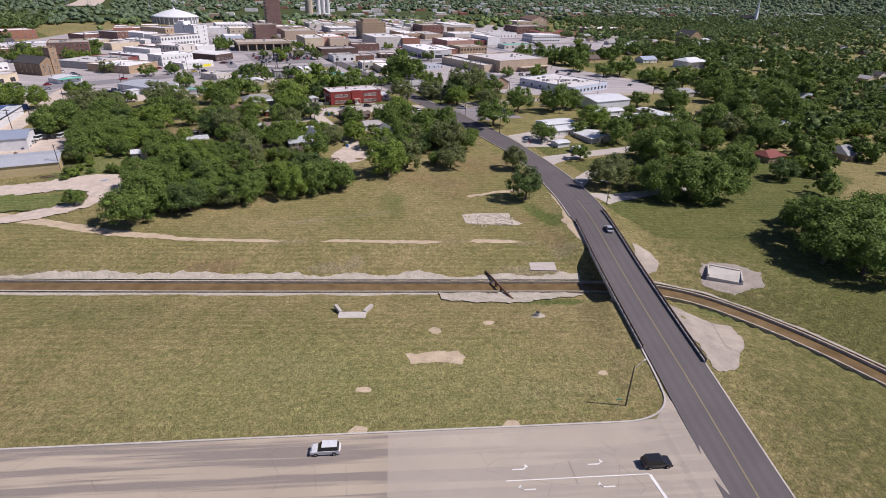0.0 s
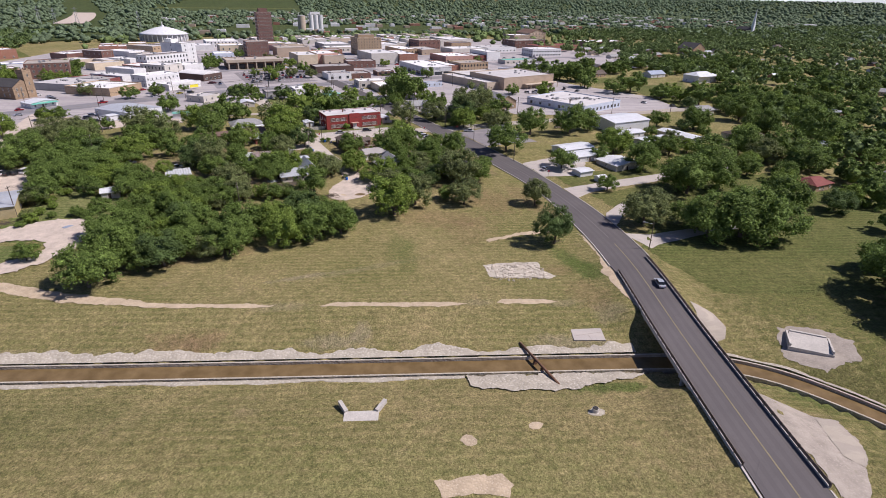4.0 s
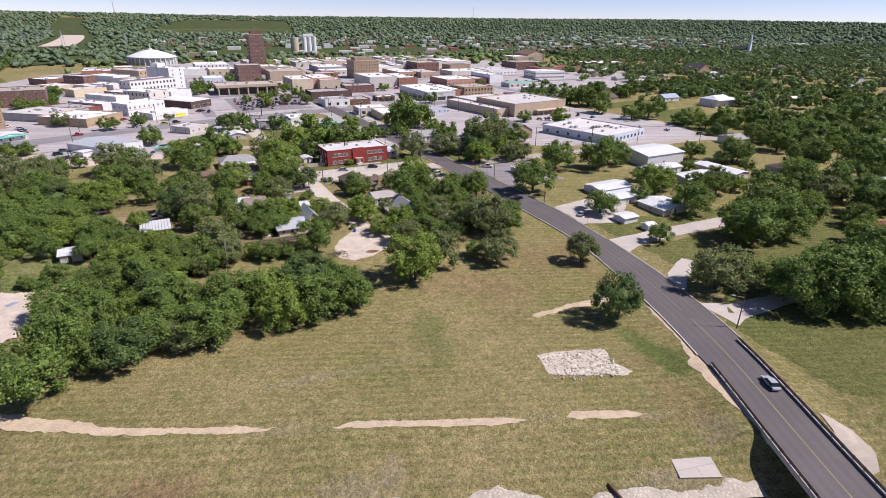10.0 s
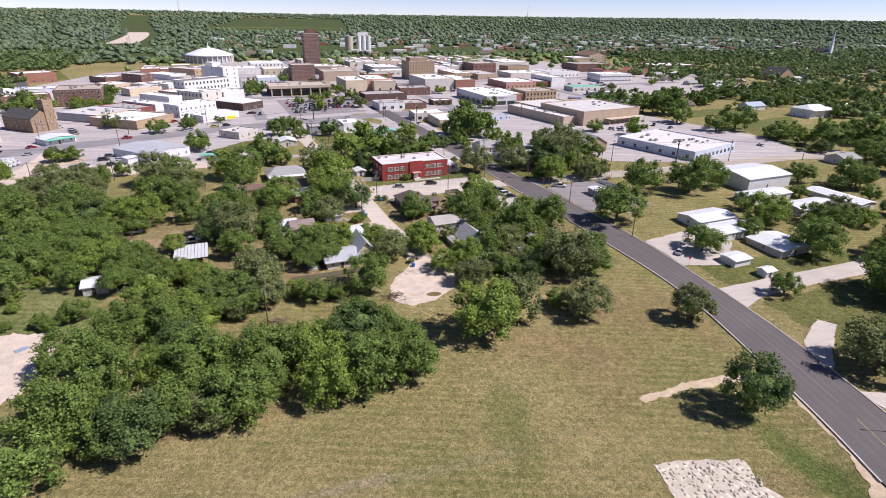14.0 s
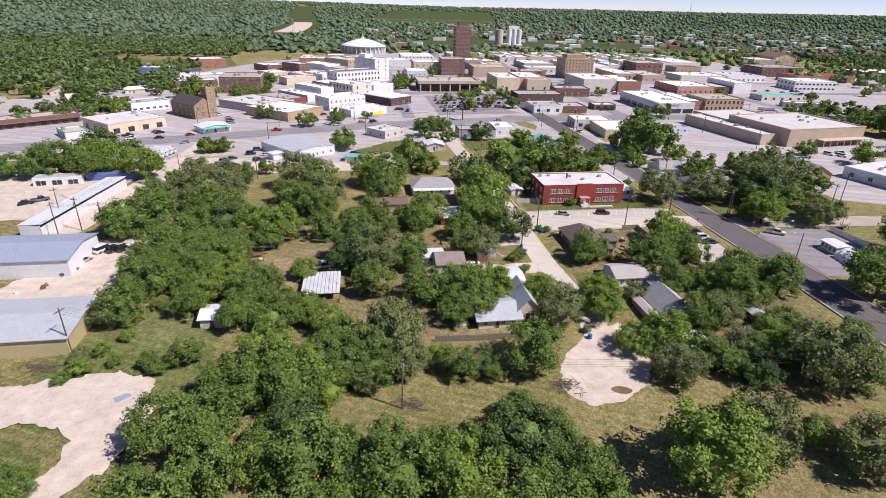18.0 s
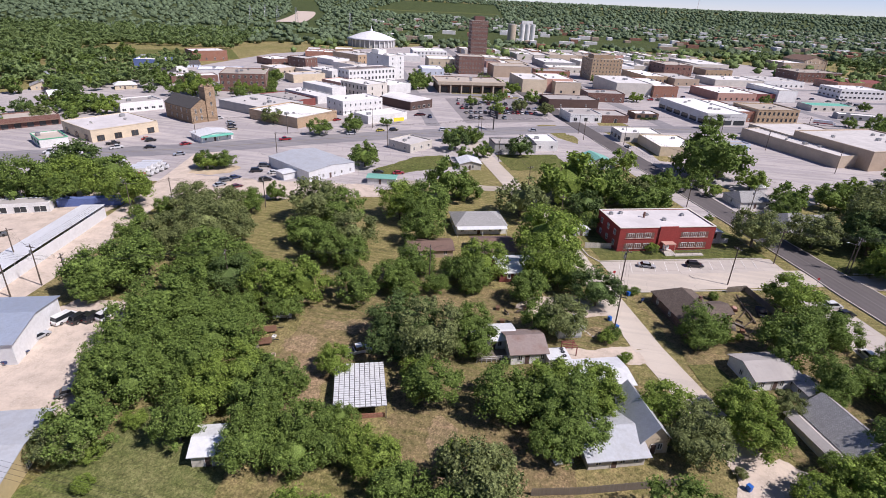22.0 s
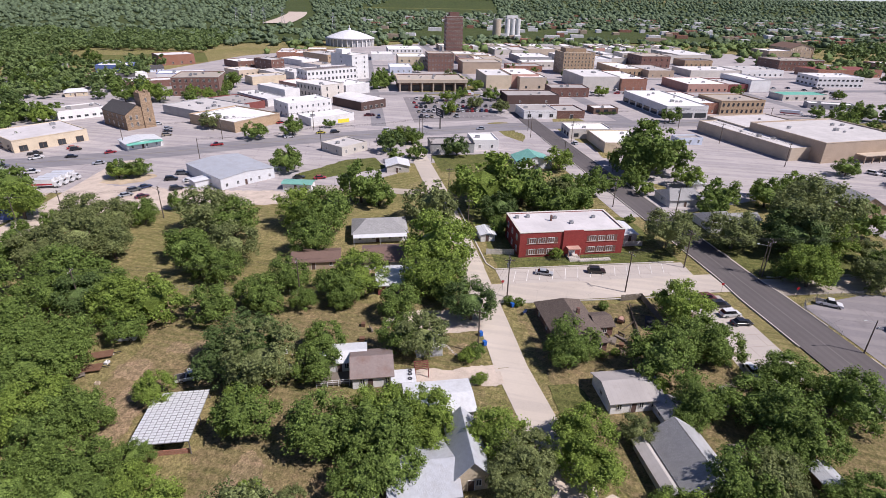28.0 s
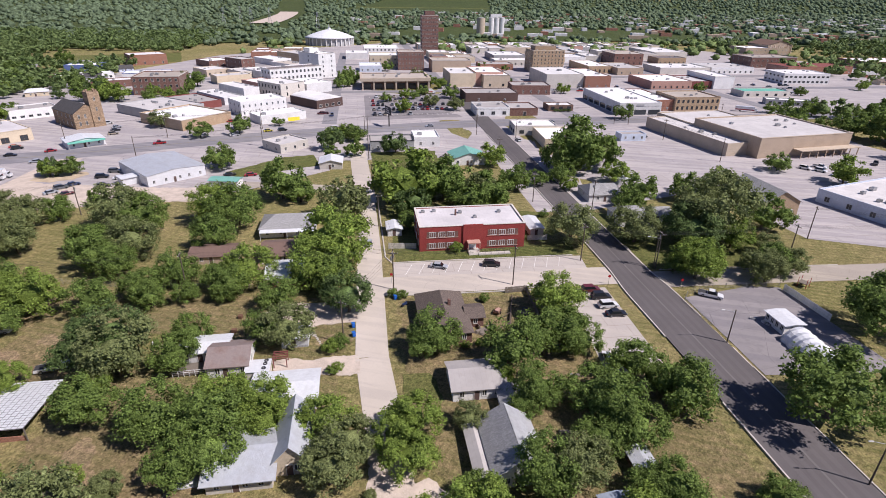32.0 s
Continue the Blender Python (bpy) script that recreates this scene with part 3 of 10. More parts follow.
# ---- creek in its concrete channel ----
CREEK_LINE = rounded(CREEK[1:-1], 2)
BED = lambda x, y, s: -3.95
ribbon("water", CREEK_LINE, 2.35, -2.35, M["water"], "shallow brown water in a concrete channel", "water", 0.25, BED, step=3)
for side in (1, -1):
    ribbon("trim", CREEK_LINE, side * 2.8, side * 2.4, M["gravel"], "worn pale stone lip of the creek channel", "channel wall", 0.0, lambda x, y, s: -3.02, 1.4, step=3)

# ---- main road over the bridge ----
ROAD_LINE = rounded(ROAD, 2)


def road_height(x, y, s=0):
    return float(road_rise(x, y))


def road_half(s):
    return 5.3 + 0.6 * float(smooth(215, 240, s)) - 0.9 * float(smooth(300, 315, s)) + 1.3 * float(smooth(120, 145, s) * (1 - smooth(175, 215, s)))


road = ribbon("road", ROAD_LINE, lambda s: road_half(s), lambda s: -road_half(s), M["asphalt"], "dark asphalt two-lane road", "road", 0.12, road_height, 0.3, step=3)
ribbon("road_centre_line", [p for p in ROAD_LINE if 28 < p[1] < 160], 0.13, -0.13, M["yellow_line"], "faded yellow centre line", "road marking", 0.135, road_height, step=3, parent=road)
ribbon("road_centre_line", [p for p in ROAD_LINE if 158 < p[1] < 345], 0.2, -0.2, M["seam"], "worn pale seam along the road", "road marking", 0.135, road_height, step=3, parent=road)
for off, wide in ((-3.6, 0.5), (-1.7, 0.45), (1.7, 0.45), (3.6, 0.5)):
    ribbon("wheel_track", [p for p in ROAD_LINE if 8 < p[1] < 470], off + wide, off - wide, M["asphalt_worn_pale"], "paler worn wheel track", "road marking", 0.128, road_height, step=3, parent=road)
for side, y0, y1 in ((1, 142, 262), (1, 281, 460), (-1, 148, 199), (-1, 209, 270), (-1, 287, 460), (-1, 0, 70)):
    run_line = resample(ROAD_LINE, 0.5)
    trip, out = 0.0, []
    for k, p in enumerate(run_line):
        trip += math.hypot(p[0] - run_line[k - 1][0], p[1] - run_line[k - 1][1]) if k else 0.0
        if y0 < p[1] < y1:
            nx, ny = sides(run_line[max(0, k - 1):k + 2])[min(k, 1)]
            out.append((p[0] + nx * side * (road_half(trip) + 0.15), p[1] + ny * side * (road_half(trip) + 0.15)))
    ribbon("kerb", out, 0.14, -0.14, M["kerb"], "pale concrete kerb beside the asphalt road", "kerb", 0.2, road_height, 0.35, step=4)

# ---- wide street in the foreground ----
STREET = [(-600, 168), (-300, 117.5), (-45, 75.6), (55, 59.2)]
STREET_DIR = (0.9868, -0.1618)
left_part = [(-600, 157), (-45, 65.9), (13.3, 56.2)]
ribbon("road", [(-600, 157.8), (-45, 66.8), (13.6, 57.2)], 8.6, -12.5, M["asphalt_old"], "worn grey asphalt street with tyre marks", "road", 0.09)
ribbon("road", [(13.6, 57.2), (40, 52.9), (64, 49)], 8.6, -12.5, M["concrete_street"], "pale worn concrete turning lanes", "road", 0.095)
street_corner = rounded([(-600, 166.6), (-45, 75.6), (52, 59.7), (60.5, 58.3), (65, 61), (66.6, 66), (69.5, 77)], 3)
ribbon("kerb", street_corner, 0.18, -0.18, M["kerb"], "pale concrete kerb along the street", "kerb", 0.2, None, 0.35, step=4)
patch("pavement", [(52, 59.0), (60, 57.6), (64.0, 60.4), (66.2, 64.5), (65.4, 56), (62.6, 45), (52, 47)], M["concrete_street"], "pale concrete street corner", "road", 0.1, 0.0)
for k, (x, y) in enumerate(((33.8, 53.6), (45.8, 51.9), (33.6, 49.8), (45.6, 47.6))):
    # a turn arrow: shaft, bend and head
    bm = bmesh.new()
    f = 1 if k < 2 else -1
    quad(bm, (-1.2, -0.12, 0), (0.6, -0.12, 0), (0.6, 0.12, 0), (-1.2, 0.12, 0))
    quad(bm, (0.6, -0.12, 0), (1.1, 0.3 * f, 0), (0.9, 0.5 * f, 0), (0.6, 0.12, 0))
    bm.faces.new([bm.verts.new(p) for p in ((0.75, 0.28 * f, 0), (1.45, 0.35 * f, 0), (0.95, 1.0 * f, 0))])
    a = new("road_arrow", bm_mesh("road_arrow", bm, M["white_line"]))
    a.matrix_basis = pose(x, y, gz(x, y) + 0.12, 0, 0, -9.3 + (180 if k > 1 else 0))
    tagged(a, "white painted turn arrow on concrete", "road marking", "turn arrows", "structure")
ribbon("lane_line", [(30.9, 52.0), (53.1, 48.3)], 0.09, -0.09, M["white_line"], "white lane line", "road marking", 0.12)
ribbon("stop_line", [(53.2, 48.2), (53.0, 40.5)], 0.25, -0.25, M["white_line"], "white stop line", "road marking", 0.12)

# ---- side drives and bare ground ----
patch("pavement", [(103.2, 165), (105.5, 152.5), (110, 155.5), (126, 158.5), (160, 163), (160, 169), (131, 164.5), (112, 163)], M["concrete"], "pale concrete driveway", "driveway", 0.1, 0.2)
patch("pavement", [(104.6, 209), (105.6, 199), (112, 202.5), (128, 206.3), (165, 212), (190, 215), (190, 221), (158, 218), (127, 213)], M["concrete"], "pale concrete side street", "driveway", 0.1, 0.2)
patch("pavement", [(103.8, 176), (105.5, 172), (111, 178), (122, 188), (119, 191), (108, 183)], M["concrete"], "broken concrete walk in the grass", "pavement", 0.09, 0.3)
patch("dirt_path", [(-130, 196), (-96, 180), (-73, 170.3), (-54, 159.5), (-28.8, 150.8), (-8, 146.1), (-2, 145.7), (-7, 147.2), (-28.5, 152.6), (-53, 163.5), (-72, 174), (-95, 186), (-128, 202)], M["dirt"], "tan dirt track through the grass", "dirt path", 0.06, 0.5)
patch("dirt_path", [(7.5, 143.6), (12, 142.0), (38, 136.0), (42.5, 135.9), (39, 137.4), (12, 143.6)], M["dirt"], "tan bare dirt strip in the grass", "dirt path", 0.06, 0.35)
patch("dirt_path", [(49.6, 135), (51.5, 133.9), (61.6, 131.4), (64.6, 131.6), (61.6, 133.4), (51, 135.8)], M["dirt"], "tan bare dirt strip in the grass", "dirt path", 0.06, 0.35)
patch("dirt_path", [(60, 169.3), (64, 170.3), (70, 171.5), (80, 172.2), (86, 172), (86, 173.8), (79.6, 174.2), (70, 173.4), (63, 171.8), (59.5, 170.6)], M["dirt"], "tan worn track in the grass", "dirt path", 0.06, 0.6)
patch("rubble_bed", [(53.2, 154.6), (52.4, 147.3), (57.5, 145.6), (68.6, 142.7), (70, 144.2), (67.8, 148), (68.6, 152.4), (62, 154.6)], M["rubble"], "white limestone rubble bed in the grass", "rubble", 0.1, 0.5, 1.5)
patch("bare_patch", [(21.6, 86.0), (27, 85.6), (32.8, 84.6), (33.2, 82.6), (31.8, 80.7), (27, 82.2), (22.2, 82.0)], M["dirt"], "bare tan stony patch", "bare ground", 0.07, 0.6, 1.2)
for x, y, r in ((42, 93.6, 1.5), (58.5, 72.1, 1.1), (36, 62.9, 1.3), (12.3, 77, 1.4), (10, 67.2, 1.8), (29.4, 92.8, 1.6)):
    patch("bare_patch", [(x + r * math.cos(k * 0.785), y + 0.7 * r * math.sin(k * 0.785)) for k in range(8)], M["dirt"], "small bare tan spot in the grass", "bare ground", 0.06, 0.5, 0.8)
def creek_bank(side, x0, x1, wide, vary, seed):
    """A scree strip beside the creek wall, its outer rim uneven."""
    run = [p for p in resample(CREEK, 0.7) if x0 < p[0] < x1]
    ns = sides(run)
    bm = bmesh.new()
    rows = []
    for p, n in zip(run, ns):
        w = max(0.6, wide + vary * (noise.noise((p[0] * 0.09, p[1] * 0.09, seed)) * 1.6 + noise.noise((p[0] * 0.5, p[1] * 0.5, seed)) * 0.7 + noise.noise((p[0] * 1.7, 0, seed)) * 0.35))
        row = []
        for k in range(8):
            d = 3.42 + w * k / 7
            x, y = p[0] + n[0] * side * d, p[1] + n[1] * side * d
            row.append(bm.verts.new((x, y, gz(x, y) + (0.16 if k < 7 else -0.05) + 0.05 * noise.noise((x * 1.3, y * 1.3, 2)))))
        rows.append(row)
    for a, b in zip(rows, rows[1:]):
        for k in range(7):
            bm.faces.new((a[k], a[k + 1], b[k + 1], b[k]) if side < 0 else (a[k], b[k], b[k + 1], a[k + 1]))
    bmesh.ops.recalc_face_normals(bm, faces=bm.faces[:])
    if sum(f.normal.z for f in bm.faces) < 0:
        bmesh.ops.reverse_faces(bm, faces=bm.faces[:])
    tagged(new("gravel_bank", bm_mesh("gravel_bank", bm, M["gravel"], True)), "white stony bank along the creek", "bank", kind="structure")


UP = 1 if sides(resample(CREEK, 0.7))[3][1] > 0 else -1
creek_bank(UP, -130, 74, 3.0, 1.5, 1)
creek_bank(-UP, -130, 36, 1.2, 0.6, 5)
creek_bank(UP, 90, 170, 0.9, 0.6, 7)
patch("gravel_bank", [(35, 112.9), (72, 105.2), (68, 103.5), (60, 103.4), (51, 102.8), (44, 105), (35, 108.5)], M["gravel"], "white stony bank along the creek", "bank", 0.28, 0.7, 2.0)
patch("bare_patch", [(89.5, 169), (91.2, 160), (88.4, 147), (84.6, 133), (82.8, 124), (80.8, 122), (82, 132), (82.4, 141), (86.2, 148), (88.2, 158)], M["dirt"], "tan bare road shoulder", "bare ground", 0.08, 0.6, 1.5)
patch("concrete_apron", [(95.6, 122.5), (98.8, 118), (99.3, 113.5), (96.6, 110.6), (93.2, 109.8), (91, 111.5)], M["concrete_street"], "pale concrete bridge apron", "apron", 0.1, 0.2, 1.5)
patch("gravel_bank", [(85.5, 95), (89.4, 90.6), (93.7, 84.6), (97.4, 83.2), (95.8, 76.5), (90.2, 71.5), (84.5, 66.5), (79.8, 66.3), (82.3, 78)], M["washed"], "grey-tan gravel washout beside the bridge", "bank", 0.08, 0.7, 1.5)
patch("concrete_apron", [(93.6, 84), (97.2, 83), (95, 76), (90, 71.5), (88.4, 74.5), (91, 79.5)], M["concrete_street"], "worn concrete slab beside the bridge", "apron", 0.14, 0.25, 1.5)
patch("caliche_yard", [(-128, 203), (-100, 206), (-87.7, 207.3), (-71, 213.8), (-61.5, 211), (-57.8, 203), (-58.5, 192), (-63, 183.5), (-72, 177), (-83, 173), (-90, 176), (-75, 184), (-67, 190.5), (-68, 197), (-76, 199.4), (-90, 196), (-128, 196)], M["caliche"], "pale packed caliche turnaround", "bare ground", 0.3, 1.0, 2.5)
patch("caliche_yard", [(15, 221), (17.5, 228), (22, 233.5), (27, 237), (31, 240), (36, 236), (34.5, 226), (31.5, 219), (26.5, 214.3), (20.3, 212.4), (16, 215.5)], M["caliche"], "pale caliche turning circle with a puddle", "bare ground", 0.07, 0.6, 1.5)

# ---- town paving, streets and lots ----
def gpatch(name, pts, mat, label, category="pavement", lift=0.06, ragged=0.0, step=12.0):
    return patch(name, pts, mat, label, category, lift, ragged, step, grid=True)


gpatch("pavement", [(-160, 372), (-58, 372), (-48, 352), (-36, 350), (0, 356), (30, 362), (60, 384), (60, 398), (130, 398), (130, 330), (148, 330), (200, 345), (205, 300), (240, 284), (282, 276), (330, 262), (345, 262), (330, 345), (320, 400), (330, 470), (560, 480), (620, 640), (560, 860), (420, 1000), (110, 1000), (-10, 900), (-80, 830), (-150, 640), (-240, 480), (-240, 400)],
       M["lot"], "pale town paving of concrete lots and streets", "pavement", 0.05)
HIGHWAY = [(-520, 330), (-300, 370), (-170, 392), (-128, 404), (-88, 410), (-47, 421), (0, 438), (54, 453), (92, 458), (140, 467), (190, 467), (265, 469), (420, 469), (700, 480)]
hwy = ribbon("road", rounded([gw(*p) for p in HIGHWAY], 2), 8.6, -8.6, M["highway"], "grey asphalt highway through town", "road", 0.1, step=8)
for off in (0.3, -0.3):
    ribbon("lane_line", rounded([gw(*p) for p in HIGHWAY[2:12]], 2), off + 0.09, off - 0.09, M["yellow_line"], "", "", 0.12, step=8, parent=hwy)
for u0, v0, u1, v1, half, key, label in ((75.4, 236, 73.6, 258, 3.3, "lane", "pale worn concrete lane"), (73.6, 258, 74, 300, 3.3, "lane", "pale worn concrete lane"), (74.5, 300, 74, 345, 3.0, "lane", "pale worn concrete lane"), (74, 345, 70, 440, 3.6, "lane", "pale worn concrete lane"),
                                         (71, 286, 136, 285, 4.6, "lane", "worn pale cross street"), (144, 281.5, 340, 272, 4.2, "concrete_street", "worn pale cross street"),
                                         (190, 579, 520, 574, 5, "highway", "grey downtown street"), (-70, 577, 136, 576, 5, "highway", "grey downtown street"), (200, 470, 204, 1000, 5, "highway", "grey downtown street"),
                                         (138, 612, 138, 1150, 5, "highway", "grey downtown street"), (340, 475, 344, 1000, 5, "highway", "grey downtown street"), (-60, 645, 520, 645, 4.5, "highway", "grey downtown street"),
                                         (-60, 742, 600, 742, 4.5, "highway", "grey downtown street"), (56, 470, 56, 860, 4.0, "highway", "grey downtown street"), (20, 372, 70, 360, 3, "concrete_street", "pale worn concrete lane")):
    ribbon("road", [gw(u0, v0), gw(u1, v1)], half, -half, M[key], label, "road", 0.085 + 0.004 * (len(label) % 7 + (u0 == u1) * 3 + abs(u1 - u0) * 0.01), step=8)
left_road = rounded([gw(*p) for p in ((-84, 225), (-70, 275), (-64, 292), (-57, 330), (-52, 375), (-49, 412))], 2)
ribbon("road", left_road, 5.2, -5.2, M["caliche"], "pale dusty gravel road", "road", 0.08, step=5)
# parking strip and kerbs before the red building
gpatch("pavement", [(80, 290.3), (131, 289), (132, 297), (80, 298)], M["concrete"], "pale concrete parking strip with painted bays", "pavement", 0.1)
for k in range(13):
    u = 83.0 + k * 3.4
    ribbon("bay_line", [gw(u, 291.2), gw(u + 2.2, 296.8)], 0.07, -0.07, M["white_line"], "white parking bay line", "road marking", 0.13)
for (u0, v0), (u1, v1) in (((80, 298.4), (130, 297.5)), ((80, 298.4), (78.4, 302)), ((78.4, 302), (78, 344)), ((80, 281), (118, 279.7)), ((150, 286.5), (200, 283))):
    ribbon("kerb", [gw(u0, v0), gw(u1, v1)], 0.17, -0.17, M["kerb"], "pale concrete kerb", "kerb", 0.2, None, 0.3)
# lots and yards
gpatch("pavement", [(148.4, 243), (148.6, 272), (168, 275), (175, 273.4), (176, 240)], M["lot_grey"], "cracked grey parking lot", "parking lot", 0.1)
gpatch("pavement", [(118, 247), (121, 279), (131.5, 279), (130.5, 247)], M["concrete"], "pale concrete parking pad", "parking lot", 0.1)
gpatch("pavement", [(144.3, 253), (144.3, 262), (147.6, 262), (147.6, 253)], M["concrete"], "pale concrete sidewalk", "pavement", 0.13)
gpatch("pavement", [(144.6, 242), (144.6, 251.9), (147.8, 251.9), (147.8, 242)], M["concrete"], "pale concrete sidewalk", "pavement", 0.13)
gpatch("pavement", [(146.2, 288), (146.8, 302), (147.8, 302), (147.4, 288)], M["concrete"], "narrow broken concrete walk", "pavement", 0.12, 0.15, 1.5)
gpatch("pavement", [(148, 196), (149, 214), (172, 216), (176, 203), (160, 192)], M["concrete"], "pale concrete forecourt", "pavement", 0.1, 0.4, 4)
gpatch("pavement", [(76, 478), (128, 484), (139, 484), (139, 566), (76, 560)], M["lot_grey"], "grey town parking lot", "parking lot", 0.07)
for r in range(5):
    for k in range(17):
        u, v = 80 + k * 3.0, 490 + r * 15
        ribbon("bay_line", [gw(u, v), gw(u, v + 5)], 0.08, -0.08, M["white_line"], "white parking bay line", "road marking", 0.1)
gpatch("caliche_yard", [(-75, 225), (-62, 262), (-49, 287), (-36, 285), (-30, 262), (-33, 248), (-40, 240), (-48, 249)], M["caliche"], "pale caliche lot beside the sheds", "bare ground", 0.09, 0.8, 4)
gpatch("caliche_yard", [(-150, 300), (-76, 305), (-62, 345), (-62, 372), (-160, 372)], M["caliche"], "pale gravel storage yard", "bare ground", 0.07, 0.5, 8)
gpatch("bare_patch", [(-47, 345), (-36, 349), (-2, 353), (22, 353), (20, 366), (-20, 372), (-50, 380)], M["caliche"], "pale caliche parking yard", "bare ground", 0.1, 0.8, 5)
gpatch("bare_patch", [(-50, 382), (-42, 379), (-34, 382), (-32, 390), (-39, 394), (-48, 392)], M["dirt"], "pinkish dirt planting bed", "bare ground", 0.12, 0.6, 4)
gpatch("yard", [(-6, 252), (2, 276), (26, 272), (24, 262), (10, 258), (4, 246), (10, 236), (0, 232)], M["yard"], "dry yard grass worn to bare earth", "yard", 0.07, 1.0, 3)
gpatch("yard", [(-15, 280), (-8, 292), (40, 286), (70, 282), (69, 262), (66, 244), (50, 245), (36, 270), (0, 276)], M["yard"], "dry yard grass and dirt", "yard", 0.05, 0.8, 4)
gpatch("yard", [(18, 226), (20, 258), (38, 262), (50, 240), (46, 226), (30, 216)], M["yard"], "dry yard grass and dirt", "yard", 0.05, 1.0, 4)
gpatch("yard", [(80, 240), (80, 279), (118, 278), (116, 247), (132, 246), (132, 205), (108, 205), (84, 224)], M["yard"], "dry yard grass and dirt", "yard", 0.06, 0.8, 4)
for u, v, a, b, turn, seed in ((12, 271.5, 6, 2.4, -10, 3), (2, 266, 3.4, 3.0, 20, 5), (4, 254, 3.0, 7.5, 0, 7), (28, 234, 3.5, 9, 8, 9), (66, 264, 3.2, 3.0, 0, 4), (42, 300.5, 7, 2.2, 0, 6)):
    ring = [(a * math.cos(k * 0.45), b * math.sin(k * 0.45)) for k in range(14)]
    ct, st = math.cos(radians(turn)), math.sin(radians(turn))
    patch("bare_patch", [gw(u + p * ct - q * st, v + p * st + q * ct) for p, q in ring], M["bare_earth"], "bare pinkish earth worn through the grass", "bare ground", 0.1, 1.1, 1.4, seed)
gpatch("lawn", [(81, 299), (132, 298), (132, 330), (81, 346)], M["lawn"], "mown lawn round the red building", "lawn", 0.06, 0.3, 5)
gpatch("caliche_yard", [(54, 280), (70, 280), (71, 271), (64, 270.4), (56, 270), (50, 276)], M["caliche"], "pale caliche drive beside the lane", "bare ground", 0.09, 0.5, 2.5)
gpatch("caliche_yard", [(54, 259.6), (62, 258.8), (70.6, 259.4), (71, 253), (65, 253.4), (56, 254)], M["caliche"], "pale caliche drive beside the lane", "bare ground", 0.09, 0.5, 2.5)
gpatch("lawn", [(79, 244.5), (79, 252), (84.5, 252), (86, 244)], M["lawn"], "small green verge beside the lane", "lawn", 0.1, 0.3, 2)
gpatch("caliche_yard", [(71.5, 221), (72.2, 238), (78.6, 238), (79.5, 221)], M["caliche"], "dusty end of the lane", "bare ground", 0.1, 0.5, 2)
gpatch("bare_patch", [(119, 229), (121, 235), (128, 238), (131.4, 235), (131, 229)], M["yard"], "bare tan dirt beside the road", "bare ground", 0.09, 0.7, 2)
gpatch("lawn", [(147, 287), (186, 285), (186, 300), (147, 330)], M["lawn"], "green corner lawn", "lawn", 0.07, 0.4, 5)
gpatch("lawn", [(78, 385), (106, 384), (106, 410), (77, 410)], M["lawn"], "green lawn", "lawn", 0.08, 0.5, 5)
gpatch("lawn", [(25, 378), (56, 392), (52, 408), (40, 406), (20, 386)], M["lawn"], "green lawn", "lawn", 0.08, 0.5, 5)
gpatch("lawn", [(318, 276), (336, 280), (425, 366), (350, 358)], M["lawn"], "green vacant lot", "lawn", 0.08, 0.6, 8)
gpatch("lawn", [(345, 385), (425, 390), (425, 410), (350, 410)], M["lawn"], "green vacant lot", "lawn", 0.08, 0.6, 8)
gpatch("lawn", [(148, 140), (152, 172), (188, 172), (250, 160), (250, 110), (170, 80), (132, 100), (133, 128)], M["lawn"], "green mown slope beside the road", "lawn", 0.05, 1.2, 5)
gpatch("lawn", [(150, 176), (152, 196), (180, 192), (205, 190), (205, 182), (188, 175)], M["lawn"], "green mown lawn", "lawn", 0.06, 0.8, 5)
gpatch("weed_strip", [(-40, 214), (-36, 234), (-22, 250), (-8, 244), (-6, 226), (-10, 208), (-26, 207)], M["weeds"], "green weeds beside the yellow shed", "weeds", 0.07, 1.2, 3)
patch("weed_strip", [(-128, 198.5), (-96, 197), (-78, 195), (-70, 192.5), (-69, 188), (-78, 182), (-96, 182), (-128, 192)], M["weeds"], "green weedy island", "weeds", 0.42, 1.2, 2.5)
patch("field", [(-401, 759), (-305, 812), (-262, 728), (-372, 680), (-440, 720)], M["lawn"], "pale mown field at the edge of town", "field", 0.1, 2, 20)
patch("field", [(-477, 2350), (-59, 2400), (60, 2950), (-560, 2960)], M["lawn"], "distant green crop field", "field", 1.6, 4, 90)
patch("field", [(-90, 1150), (160, 1180), (380, 1260), (330, 1420), (-60, 1350)], M["caliche"], "pale industrial yard by the silos", "field", 0.4, 3, 40)
patch("woodland_floor", [(-3500, 900), (-1500, 800), (-420, 830), (-250, 1010), (400, 1150), (900, 900), (1800, 700), (4500, 900), (7600, 1500), (8800, 9300), (-8800, 9300), (-8800, 1500)], M["floor"], "dark green floor of the wooded plain", "woodland", 1.2, 0.0, 160)
ribbon("road", rounded([(-440, 1420), (-498, 1690), (-590, 2050), (-690, 2340)], 2), 30, -30, M["caliche"], "distant pale freeway in its cutting", "road", 2.6, step=60)

# ---- buildings ----
_cache = {}
PLOTS = []


